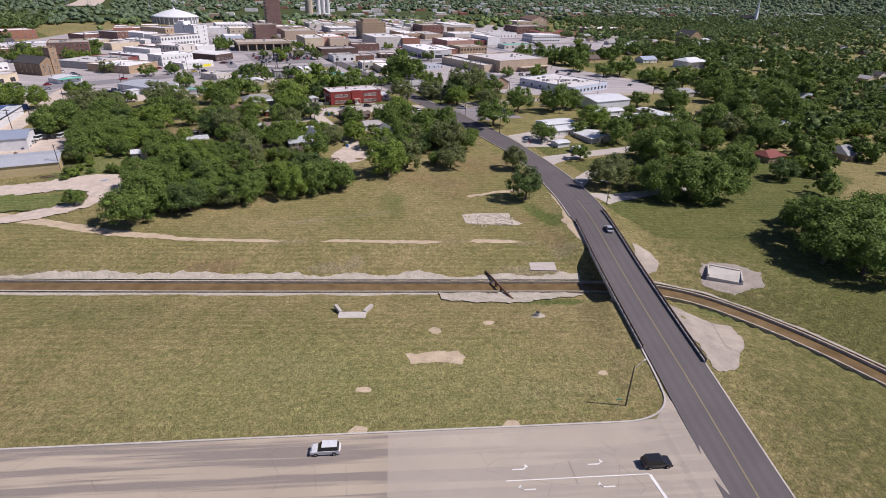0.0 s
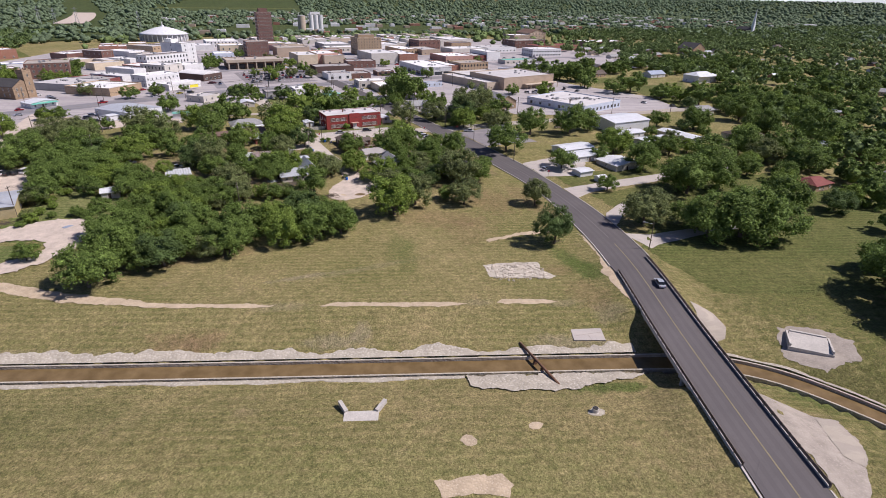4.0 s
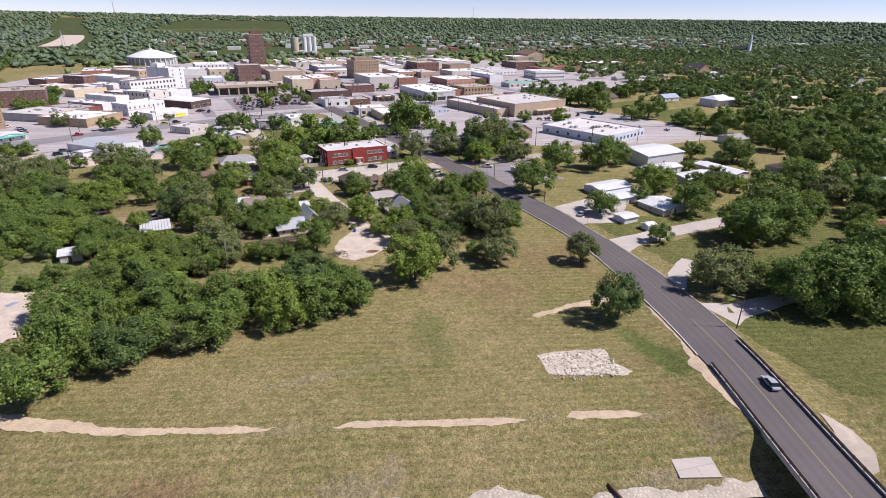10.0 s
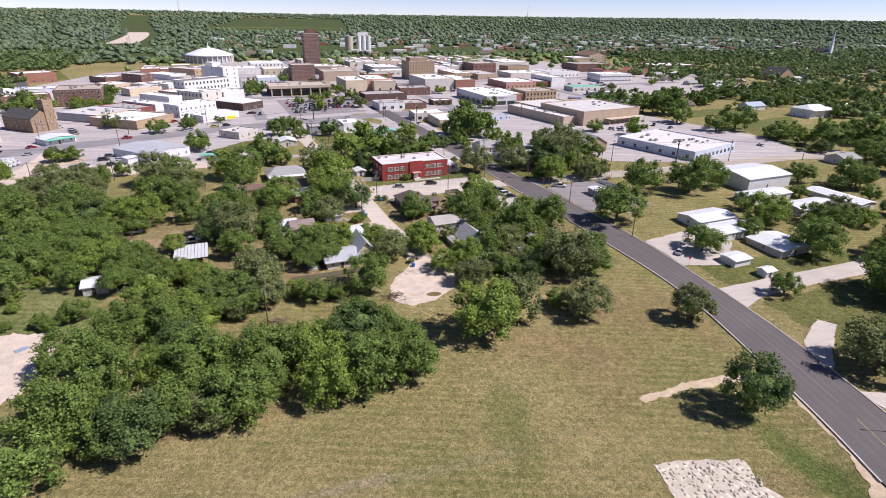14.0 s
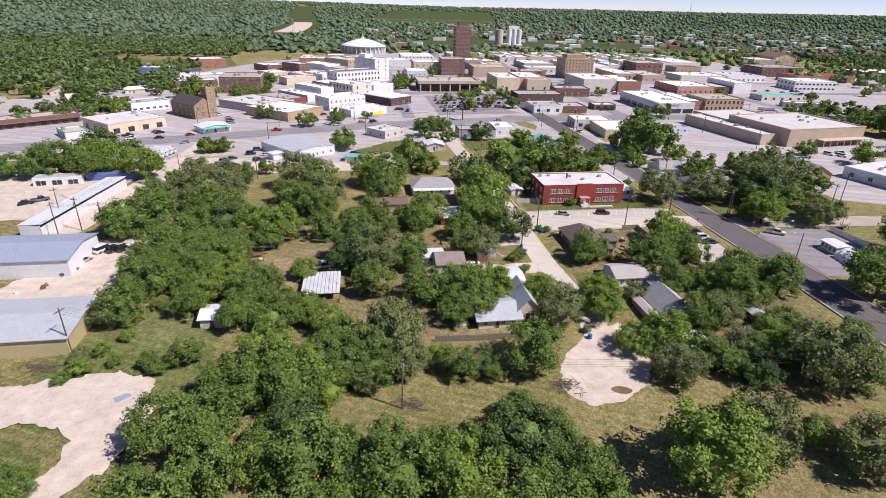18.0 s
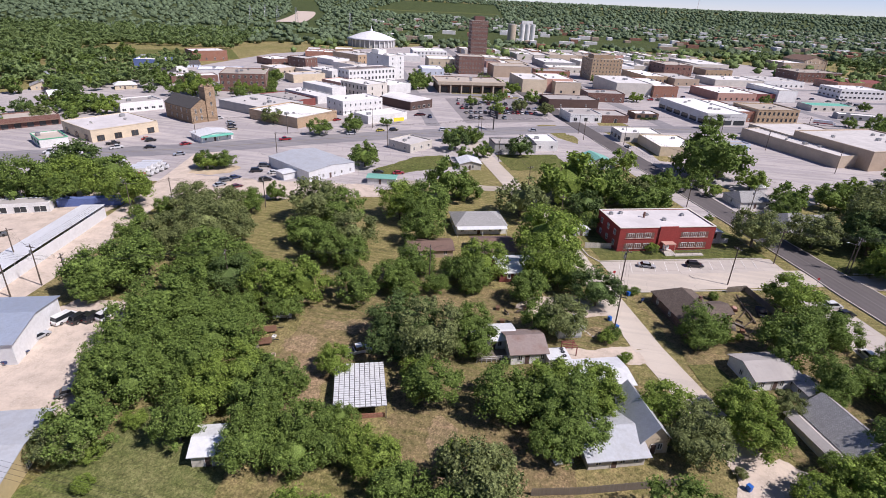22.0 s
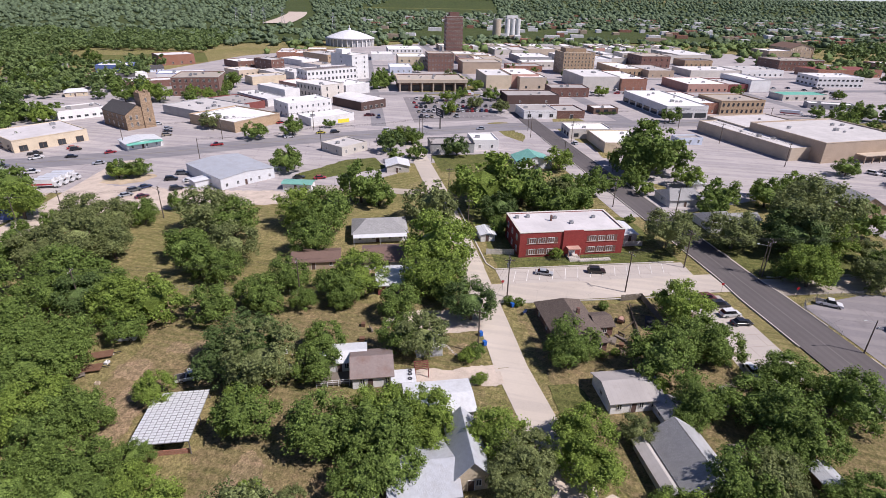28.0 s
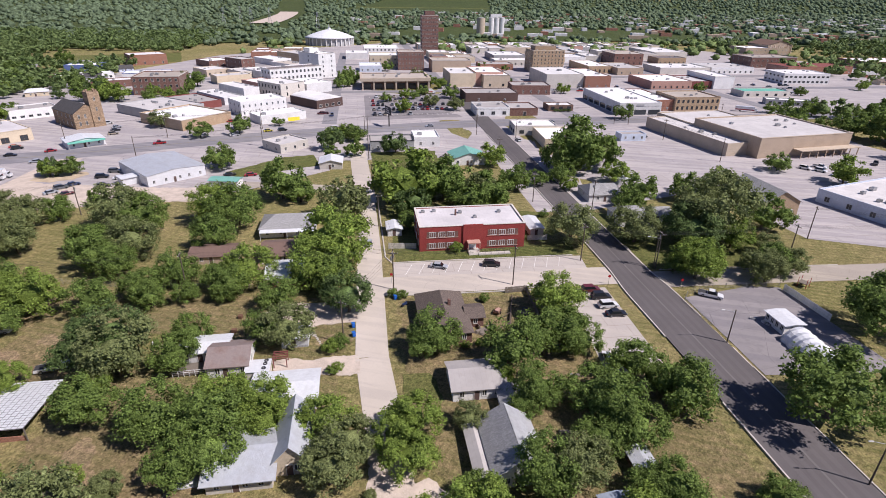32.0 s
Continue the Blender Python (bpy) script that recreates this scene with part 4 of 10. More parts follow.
def window_mesh(w, h, frame="white", divide=1, deep=0.1):
    """Frame, mullions and a set-back pane; x along the wall, front towards -y."""
    key = ("win", w, h, frame, divide)
    if key not in _cache:
        bm = bmesh.new()
        f = 0.08
        xs = [-w / 2, -w / 2 + f]
        for k in range(1, divide + 1):
            xm = -w / 2 + w * k / (divide + 1)
            xs += [xm - 0.04, xm + 0.04]
        xs += [w / 2 - f, w / 2]
        zs = [0, f, h - f, h]
        for i in range(len(xs) - 1):
            for j in range(3):
                x0, x1, z0, z1 = xs[i], xs[i + 1], zs[j], zs[j + 1]
                if j == 1 and i % 2 == 1:
                    quad(bm, (x0, -0.02, z0), (x1, -0.02, z0), (x1, -0.02, z1), (x0, -0.02, z1), mi=1)
                    for a, b in (((x0, z0), (x1, z0)), ((x1, z0), (x1, z1)), ((x1, z1), (x0, z1)), ((x0, z1), (x0, z0))):
                        quad(bm, (a[0], -deep, a[1]), (b[0], -deep, b[1]), (b[0], -0.02, b[1]), (a[0], -0.02, a[1]))
                else:
                    quad(bm, (x0, -deep, z0), (x1, -deep, z0), (x1, -deep, z1), (x0, -deep, z1))
        for a, b in (((-w / 2, 0), (w / 2, 0)), ((w / 2, 0), (w / 2, h)), ((w / 2, h), (-w / 2, h)), ((-w / 2, h), (-w / 2, 0))):
            quad(bm, (a[0], 0, a[1]), (b[0], 0, b[1]), (b[0], -deep, b[1]), (a[0], -deep, a[1]))
        bmesh.ops.remove_doubles(bm, verts=bm.verts[:], dist=0.002)
        _cache[key] = bm_mesh("window", bm, [M["wall_" + frame], M["pane"]])
    return _cache[key]


def door_mesh(w, h, key="darkbrown"):
    k = ("door", w, h, key)
    if k not in _cache:
        bm = bmesh.new()
        box(bm, -w / 2, w / 2, -0.06, 0, 0, h, 0)
        box(bm, -w / 2 - 0.08, -w / 2, -0.1, 0, 0, h + 0.08, 1)
        box(bm, w / 2, w / 2 + 0.08, -0.1, 0, 0, h + 0.08, 1)
        box(bm, -w / 2, w / 2, -0.1, 0, h, h + 0.08, 1)
        _cache[k] = bm_mesh("door", bm, [M["wall_" + key], M["wall_white"]])
    return _cache[k]


def shell(w, d, h, mat, parapet=0.5, thick=0.3):
    """Four outer walls with a parapet round a sunken roof."""
    bm = bmesh.new()
    o = [(0, 0), (w, 0), (w, d), (0, d)]
    i = [(thick, thick), (w - thick, thick), (w - thick, d - thick), (thick, d - thick)]
    bo = [bm.verts.new((x, y, 0)) for x, y in o]
    to = [bm.verts.new((x, y, h)) for x, y in o]
    ti = [bm.verts.new((x, y, h)) for x, y in i]
    bi = [bm.verts.new((x, y, h - parapet - 0.2)) for x, y in i]
    for k in range(4):
        j = (k + 1) % 4
        bm.faces.new((bo[k], bo[j], to[j], to[k]))
        bm.faces.new((to[k], to[j], ti[j], ti[k]))
        bm.faces.new((ti[k], ti[j], bi[j], bi[k]))
    return bm_mesh("wall", bm, mat)


def unit_mesh(w, d, h):
    key = ("unit", w, d, h)
    if key not in _cache:
        bm = bmesh.new()
        box(bm, -w / 2, w / 2, -d / 2, d / 2, 0.15, h)
        for x in (-w / 2 + 0.1, w / 2 - 0.2):
            box(bm, x, x + 0.1, -d / 2, d / 2, 0, 0.15)
        tube(bm, (0, 0, h), (0, 0, h + 0.12), min(w, d) * 0.35, min(w, d) * 0.35, 10)
        _cache[key] = bm_mesh("roof_unit", bm, M["steel"])
    return _cache[key]


def flat_building(label, u, v, w, d, h, wall="wall_white", roof="flat_white", ang=0.0, rows=0, cols=0, win=(1.1, 1.5), frame="white", side=0, trim="", units=0, doors=0, z0=1.1, gap=None,
                  name="commercial_building", category="building", group="", parapet=0.5, seed=0, awning=""):
    """A flat-roofed block whose front (towards -y) starts at grid (u, v)."""
    PLOTS.append((u - (d * 0.6 if ang > 15 else 0), v, u + w, v + d))
    x, y = gw(u, v)
    rng = random.Random(seed + int(u * 7 + v * 13))
    th = thing(name, pose(x, y, gz(x, y) - 0.05, 0, 0, ang + 12.25), label, category, group)
    part("wall", shell(w, d, h, M[wall], parapet), th)
    bm = bmesh.new()
    box(bm, 0.25, w - 0.25, 0.25, d - 0.25, h - parapet - 0.25, h - parapet)
    part("roof", bm_mesh("roof", bm, M[roof]), th)
    if trim:
        bm = bmesh.new()
        for a in ((-0.1, w + 0.1, -0.12, 0.28), (-0.1, w + 0.1, d - 0.28, d + 0.12), (-0.12, 0.28, 0.28, d - 0.28), (w - 0.28, w + 0.12, 0.28, d - 0.28)):
            box(bm, *a, h - 0.18, h + 0.14)
        part("cornice", bm_mesh("cornice", bm, M[trim]), th)
    storey = (h - parapet) / max(rows, 1)
    for r in range(rows):
        zz = z0 + r * storey
        for c in range(cols):
            part("window", window_mesh(win[0], win[1], frame), th, at=pose(w * (c + 0.5) / cols, 0, zz))
        for c in range(side):
            part("window", window_mesh(win[0], win[1], frame), th, at=pose(0, d * (c + 0.5) / side, zz, 0, 0, -90))
    for k in range(doors):
        part("door", door_mesh(1.8, 2.4, "dark"), th, at=pose(w * (k + 0.5) / doors + 0.4, 0, 0.05))
    if awning:
        bm = bmesh.new()
        box(bm, 0.3, w - 0.3, -1.6, -0.02, 2.75, 2.95)
        part("awning", bm_mesh("awning", bm, M[awning]), th)
    for k in range(units):
        s = rng.choice(((1.6, 1.2, 1.0), (2.2, 1.5, 1.2), (1.0, 1.0, 0.7)))
        part("roof_unit", unit_mesh(*s), th, at=pose(rng.uniform(0.15, 0.85) * w, rng.uniform(0.2, 0.85) * d, h - parapet))
    return th


def gable_roof(w, d, hw, hr, over, along="x", hip=0.0, thick=0.14):
    """Roof planes with thickness over a w x d plan; the ridge runs along x or y; hip pulls its ends in."""
    bm = bmesh.new()
    if along == "x":
        a, b = (-over + hip, d / 2, hw + hr), (w + over - hip, d / 2, hw + hr)
    else:
        a, b = (w / 2, -over + hip, hw + hr), (w / 2, d + over - hip, hw + hr)
    e = hw - hr * over / ((d if along == "x" else w) / 2)
    c = [(-over, -over, e), (w + over, -over, e), (w + over, d + over, e), (-over, d + over, e)]
    tops = []
    for dz in (0, -thick):
        A, B = bm.verts.new((a[0], a[1], a[2] + dz)), bm.verts.new((b[0], b[1], b[2] + dz))
        C = [bm.verts.new((p[0], p[1], p[2] + dz)) for p in c]
        fs = [(C[0], C[1], B, A), (C[2], C[3], A, B), (C[1], C[2], B), (C[3], C[0], A)] if along == "x" else [(C[1], C[2], B, A), (C[3], C[0], A, B), (C[0], C[1], A), (C[2], C[3], B)]
        for k, f in enumerate(fs):
            if k < 2 or hip:
                bm.faces.new(f if dz == 0 else f[::-1])
        tops.append((C, A, B))
    (C, A, B), (C2, A2, B2) = tops
    loop = [C[0], C[1], C[2], C[3]] if hip else ([C[0], C[1], B, C[2], C[3], A] if along == "x" else [C[0], A, C[1], C[2], B, C[3]])
    twin = {C[k]: C2[k] for k in range(4)}
    twin[A], twin[B] = A2, B2
    for p, q in zip(loop, loop[1:] + loop[:1]):
        bm.faces.new((p, twin[p], twin[q], q))
    bmesh.ops.recalc_face_normals(bm, faces=bm.faces[:])
    return bm


def gable_walls(w, d, hw, hr, along, hip):
    bm = bmesh.new()
    o = [(0, 0), (w, 0), (w, d), (0, d)]
    lo = [bm.verts.new((x, y, -0.3)) for x, y in o]
    hi = [bm.verts.new((x, y, hw)) for x, y in o]
    for k in range(4):
        j = (k + 1) % 4
        bm.faces.new((lo[k], lo[j], hi[j], hi[k]))
    if not hip:
        if along == "x":
            bm.faces.new((hi[1], hi[2], bm.verts.new((w, d / 2, hw + hr - 0.05))))
            bm.faces.new((hi[3], hi[0], bm.verts.new((0, d / 2, hw + hr - 0.05))))
        else:
            bm.faces.new((hi[0], hi[1], bm.verts.new((w / 2, 0, hw + hr - 0.05))))
            bm.faces.new((hi[2], hi[3], bm.verts.new((w / 2, d, hw + hr - 0.05))))
    return bm


def house(label, u, v, w, d, hw=2.8, hr=1.8, wall="wall_white", roof="shingle_grey", along="x", hip=0.0, over=0.45, ang=0.0, wins=2, side=1, door=True, chimney=False, porch="", name="house", category="house", group="", frame="white"):
    PLOTS.append((u, v, u + w, v + d))
    x, y = gw(u, v)
    cx, cy = gw(u + w / 2, v + d / 2)
    th = thing(name, pose(x, y, min(gz(x, y), gz(cx, cy)), 0, 0, ang + 12.25), label, category, group)
    part("wall", bm_mesh("wall", gable_walls(w, d, hw, hr, along, hip), M[wall]), th)
    part("roof", bm_mesh("roof", gable_roof(w, d, hw, hr, over, along, hip), M[roof]), th)
    for k in range(wins):
        part("window", window_mesh(0.9, 1.3, frame), th, at=pose(w * (k + 0.5) / wins + (0.9 if door and k == wins // 2 else 0), 0, 0.9))
    for k in range(side):
        part("window", window_mesh(0.9, 1.3, frame), th, at=pose(0, d * (k + 0.5) / side, 0.9, 0, 0, -90))
        part("window", window_mesh(0.9, 1.3, frame), th, at=pose(w, d * (k + 0.5) / side, 0.9, 0, 0, 90))
    if door:
        part("door", door_mesh(0.95, 2.05), th, at=pose(w * 0.45, 0, 0.05))
    if chimney:
        bm = bmesh.new()
        box(bm, w * 0.6, w * 0.6 + 0.6, d * 0.45, d * 0.45 + 0.6, hw, hw + hr + 0.7)
        part("chimney", bm_mesh("chimney", bm, M["brick_brown"]), th)
    if porch:
        bm = bmesh.new()
        c = [(0.1, -2.2, hw - 0.55), (w - 0.1, -2.2, hw - 0.55), (w - 0.1, 0.0, hw - 0.1), (0.1, 0.0, hw - 0.1)]
        quad(bm, *c)
        quad(bm, *[(p[0], p[1], p[2] - 0.1) for p in c[::-1]])
        quad(bm, c[0], (c[0][0], c[0][1], c[0][2] - 0.1), (c[1][0], c[1][1], c[1][2] - 0.1), c[1])
        part("porch_roof", bm_mesh("porch_roof", bm, M[porch]), th)
        for k in range(3):
            bm = bmesh.new()
            xx = 0.25 + (w - 0.5) * k / 2
            box(bm, xx - 0.06, xx + 0.06, -2.1, -1.98, -0.3, hw - 0.55)
            part("porch_post", bm_mesh("porch_post", bm, M["wall_white"]), th)
    return th


# the two-storey red building on the corner
PLOTS.append((86, 296, 120, 320))
x, y = gw(88, 304.5)
red = thing("red_building", pose(x, y, gz(x, y), 0, 0, 12.25), "two-storey red brick building with white windows and pale flat roof", "building")
part("wall", shell(30, 15, 7.4, M["brick_red"], 0.6, 0.4), red)
bm = bmesh.new()
box(bm, 0.35, 29.65, 0.35, 14.65, 6.9, 7.15)
part("roof", bm_mesh("roof", bm, M["flat_mauve"]), red, "pale gravel roof")
bm = bmesh.new()
for a in ((-0.1, 30.1, -0.12, 0.45), (-0.1, 30.1, 14.55, 15.12), (-0.12, 0.45, 0.45, 14.55), (29.55, 30.12, 0.45, 14.55)):
    box(bm, *a, 7.36, 7.5)
part("coping", bm_mesh("coping", bm, M["wall_offwhite"]), red, "thin pale coping")
for zz in (0.9, 4.2):
    for xx in (3.6, 6.2, 8.8, 20.8, 23.4, 26.0):
        part("window", window_mesh(1.9, 1.6, "white", 2), red, "white-framed window", pose(xx, 0, zz))
    for yy in (3, 7.5, 12):
        part("window", window_mesh(1.3, 1.7, "white", 1), red, "white-framed window", pose(0, yy, zz, 0, 0, -90))
        part("window", window_mesh(1.3, 1.7, "white", 1), red, "white-framed window", pose(30, yy, zz, 0, 0, 90))
for zz in (0.9, 4.2):
    for xa in (2.0, 19.2):
        bm = bmesh.new()
        box(bm, xa, xa + 8.8, -0.03, -0.002, zz - 0.05, zz + 1.65)
        part("brick_band", bm_mesh("brick_band", bm, M["brick_brown"]), red, "brown brick band between windows")
        bm = bmesh.new()
        box(bm, xa - 0.1, xa + 8.9, -0.14, -0.002, zz - 0.2, zz - 0.06)
        part("sill_course", bm_mesh("sill_course", bm, M["wall_pink"]), red, "pale sill course")
for xx, zz in ((13.5, 4.3), (16.6, 4.3)):
    part("window", window_mesh(1.6, 1.5, "white", 1), red, "white-framed window", pose(xx, 0, zz))
bm = bmesh.new()
box(bm, 12.2, 17.8, -0.35, -0.02, 0.0, 7.7)
part("entrance_bay", bm_mesh("entrance_bay", bm, M["brick_red"]), red)
bm = bmesh.new()
box(bm, 13.2, 16.8, -2.6, -0.36, 2.9, 3.15)
for xx in (13.3, 16.55):
    box(bm, xx, xx + 0.15, -2.5, -2.35, 0.6, 2.9)
part("entrance_canopy", bm_mesh("entrance_canopy", bm, M["wall_pink"]), red)
part("door", door_mesh(1.8, 2.3, "white"), red, "white double door", pose(15, -0.36, 0.6))
for k in range(4):
    bm = bmesh.new()
    box(bm, 13.4, 16.6, -3.0 - 0.32 * k, -0.36 if k == 0 else -3.0 - 0.32 * (k - 1), 0, 0.6 - 0.15 * k)
    part("step", bm_mesh("step", bm, M["kerb"]), red)
for xx, yy in ((2.2, 11.5), (5.5, 11.8), (13, 10), (16.6, 6), (24.5, 9.5)):
    part("roof_vent", unit_mesh(1.0, 1.0, 0.7), red, at=pose(xx, yy, 7.15))
bm = bmesh.new()
tube(bm, (11.4, 8.5, 7.1), (11.4, 8.5, 8.9), 0.3, 0.3, 10)
part("chimney", bm_mesh("chimney", bm, M["brick_brown"]), red)

# houses by the lane
house("low wooden house with a grey-blue ribbed metal roof", 48.8, 229.5, 9.4, 10.5, 2.5, 1.3, "wall_offwhite", "roof_metal", "x", over=0.7, wins=3)
house("steep-gabled house wing with grey metal roof", 58.4, 231.5, 4.8, 11, 3.4, 2.6, "wall_cream", "roof_metal", "y", wins=1)
house("old wooden house with grey shingles and a white metal slope", 90.6, 224.8, 8.0, 11.5, 3.0, 2.7, "wall_white", "shingle_grey", "y", wins=2, side=2)
house("long narrow shed with pale grey roof beside the old house", 88.2, 225.4, 2.2, 10.5, 2.3, 0.5, "wall_offwhite", "flat_grey", "y", wins=0, side=0, door=False, name="lean_to", category="shed")
house("white-roofed low house among trees", 52.5, 245.0, 11.2, 7.8, 2.7, 0.6, "wall_white", "roof_white_metal", "x", wins=2)
house("small house with a rusted metal roof", 43.2, 255.5, 7.2, 8.0, 2.8, 1.5, "wall_white", "roof_rust", "x", wins=2)
house("white mobile home with a flat metal roof", 36.8, 260.5, 8.8, 5.5, 2.6, 0.5, "wall_white", "roof_white_metal", "x", wins=3, name="mobile_home", category="mobile home")
house("small white trailer home with skirting", 55.6, 263.2, 5.3, 5.0, 2.6, 0.3, "wall_metal", "roof_white_metal", "x", wins=0, side=0, name="storage_shed", category="shed")
house("brick house with a brown hipped roof", 84.2, 260.5, 10.0, 16.2, 2.9, 2.5, "brick_brown", "shingle_brown", "y", 3.5, wins=2, side=3, chimney=True)
house("weathered white house with pale shingles", 87.5, 243.5, 9.5, 8.0, 2.8, 1.4, "wall_white", "flat_grey", "x", wins=3)
house("small pale blue outbuilding", 95.5, 239.5, 4.5, 4.0, 2.3, 1.0, "wall_lightblue", "shingle_grey", "y", wins=1, name="storage_shed", category="shed")
house("white bungalow with a pale hipped roof", 43.0, 319.0, 15.5, 11.5, 3.0, 2.2, "wall_white", "shingle_grey", "x", 4.5, wins=4, side=2, porch="roof_white_metal")
house("long low shed with a brown metal roof", 27.5, 303.5, 12.0, 7.5, 2.4, 1.0, "wall_tan", "roof_brown", "x", wins=2, name="storage_shed", category="shed")
house("garage with a brown metal roof", 46.0, 301.5, 10.5, 10.0, 2.6, 1.6, "wall_white", "roof_brown", "x", wins=1, name="garage", category="garage")
house("red-walled house with a white metal roof", 49.0, 288.5, 9.5, 9.5, 2.8, 1.3, "wall_maroon", "roof_white_metal", "x", wins=2)
house("small white gabled building by the lane", 56.0, 385.5, 9.0, 9.5, 2.8, 1.2, "wall_offwhite", "roof_white_metal", "y", wins=1, name="small_building", category="building")
house("white house with a teal metal roof", 110.5, 386.0, 14.5, 12.0, 3.0, 2.4, "wall_white", "roof_teal", "y", wins=3, side=2)
house("yellow ribbed metal workshop with a grey roof", -76.0, 230.5, 41.0, 17.0, 4.4, 1.1, "wall_metal_tan", "roof_metal", "x", wins=0, side=1, door=True, name="workshop", category="workshop")
house("white metal storage building with a pale blue roof", -73.0, 264.0, 24.0, 17.0, 5.0, 1.4, "wall_metal", "roof_blue_metal", "x", wins=0, side=0, door=False, name="metal_building", category="metal building")
house("open shelter with a white metal roof", -11.5, 236.5, 5.5, 6.0, 2.6, 0.7, "wall_offwhite", "roof_white_metal", "x", wins=0, side=0, name="storage_shed", category="shed")
house("white metal roofed shop", 170.5, 204.5, 18.5, 9.0, 2.9, 0.7, "wall_white", "roof_white_metal", "x", wins=4, name="shop", category="shop")
house("white metal roofed shop", 173.0, 214.5, 17.0, 10.0, 3.0, 0.8, "wall_white", "roof_white_metal", "x", wins=4, name="shop", category="shop")
house("white metal roofed shed", 180.0, 189.0, 14.0, 12.5, 2.6, 0.9, "wall_offwhite", "roof_white_metal", "y", wins=2, name="storage_shed", category="shed")
house("small white metal shed by the drive", 164.0, 181.5, 3.6, 3.0, 2.2, 0.5, "wall_metal", "roof_white_metal", "x", wins=0, side=0, name="storage_shed", category="shed")
house("tall white metal warehouse", 225.0, 238.5, 25.0, 20.0, 5.4, 1.4, "wall_metal", "roof_white_metal", "x", wins=0, side=0, name="warehouse", category="warehouse")
house("long white metal storage shed", 219.0, 210.5, 20.0, 9.0, 2.9, 0.7, "wall_offwhite", "roof_white_metal", "x", wins=3, name="storage_shed", category="shed")
house("long white metal storage shed", 246.0, 206.5, 9.0, 22.0, 2.9, 0.7, "wall_offwhite", "roof_white_metal", "y", wins=1, name="storage_shed", category="shed")
house("low white metal workshop", 212.0, 226.0, 22.0, 8.0, 3.0, 0.7, "wall_white", "roof_white_metal", "x", wins=3, name="workshop", category="workshop")
house("tan house with a brown hipped roof", 274.0, 197.0, 15.0, 14.0, 3.2, 2.2, "wall_offwhite", "shingle_brown", "x", 4.0, wins=3, side=2)
house("brick church house with a pale gabled roof", 203.0, 318.0, 13.0, 20.0, 5.0, 3.6, "brick_tan", "shingle_grey", "y", wins=2, side=3)
house("small bungalow with a grey hipped roof", 152.2, 315.0, 10.0, 10.0, 2.9, 2.3, "wall_white", "shingle_grey", "x", 3.0, wins=2)
house("small bungalow with a pale grey gabled roof", 151.0, 337.5, 13.0, 10.5, 2.9, 2.3, "wall_white", "shingle_grey", "x", 2.5, wins=2)
house("white two-storey house with a white hipped roof", 429.0, 354.0, 24.0, 16.0, 6.2, 2.6, "wall_white", "roof_white_metal", "x", 6.0, wins=4, side=2, porch="roof_white_metal")
house("white cottage with a pale blue roof", 418.0, 396.0, 18.0, 11.0, 3.2, 2.6, "wall_white", "roof_blue_metal", "x", wins=3)

# right slope of the old house and its walls' odds: white sheets laid over the shingles
x, y = gw(90.6, 224.8)
bm = bmesh.new()
quad(bm, (4.1, -0.3, 5.7), (8.55, -0.3, 2.66), (8.55, 11.8, 2.66), (4.1, 11.8, 5.7))
bmesh.ops.solidify(bm, geom=bm.faces[:], thickness=0.03)
sheet_ob = new("roof_sheet", bm_mesh("roof_sheet", bm, M["roof_white_metal"]))
sheet_ob.matrix_basis = pose(x, y, gz(x, y) + 0.12, 0, 0, 12.25)
tagged(sheet_ob, "white metal sheeting laid over an old roof slope", "roof sheeting")

PLOTS.append((8, 242, 19, 258))
# carport of patched white panels among the trees
x, y = gw(9.2, 243.5)
carport = thing("carport", pose(x, y, gz(x, y), 0, 0, 12.25), "carport roofed with patched white panels", "carport")
cols_n, rows_n = 10, 20
bm = bmesh.new()
box(bm, 0.06, 9.1 / cols_n - 0.08, 0.07, 13.2 / rows_n - 0.1, 0, 0.04)
panel = bm_mesh("roof_panel", bm, M["roof_white_metal"])
for i in range(cols_n):
    for j in range(rows_n):
        part("roof_panel", panel, carport, at=pose(i * 9.1 / cols_n, j * 13.2 / rows_n, 3.0 - 0.042 * j + 0.02 * ((i + j) % 2), -0.6, 0, 0))
for xx in (0.2, 8.9):
    for yy in (0.3, 6.5, 12.8):
        bm = bmesh.new()
        box(bm, xx - 0.08, xx + 0.08, yy - 0.08, yy + 0.08, -0.2, 2.95 - 0.06 * yy)
        part("post", bm_mesh("post", bm, M["fence_wood"]), carport)
bm = bmesh.new()
for yy in (0.3, 6.5, 12.8):
    box(bm, 0.05, 9.05, yy - 0.07, yy + 0.07, 2.72 - 0.062 * yy, 2.9 - 0.062 * yy)
part("beam", bm_mesh("beam", bm, M["fence_wood"]), carport)
bm = bmesh.new()
box(bm, 0.4, 8.7, 0.5, 0.65, 0, 1.0)
part("low_wall", bm_mesh("low_wall", bm, M["brick_orange"]), carport)
bm = bmesh.new()
quad(bm, (0, 0, 2.93), (9.1, 0, 2.93), (9.1, 13.2, 2.1), (0, 13.2, 2.1))
bmesh.ops.solidify(bm, geom=bm.faces[:], thickness=0.05)
part("under_deck", bm_mesh("under_deck", bm, M["wall_grey"]), carport, "grey deck showing between the panels")

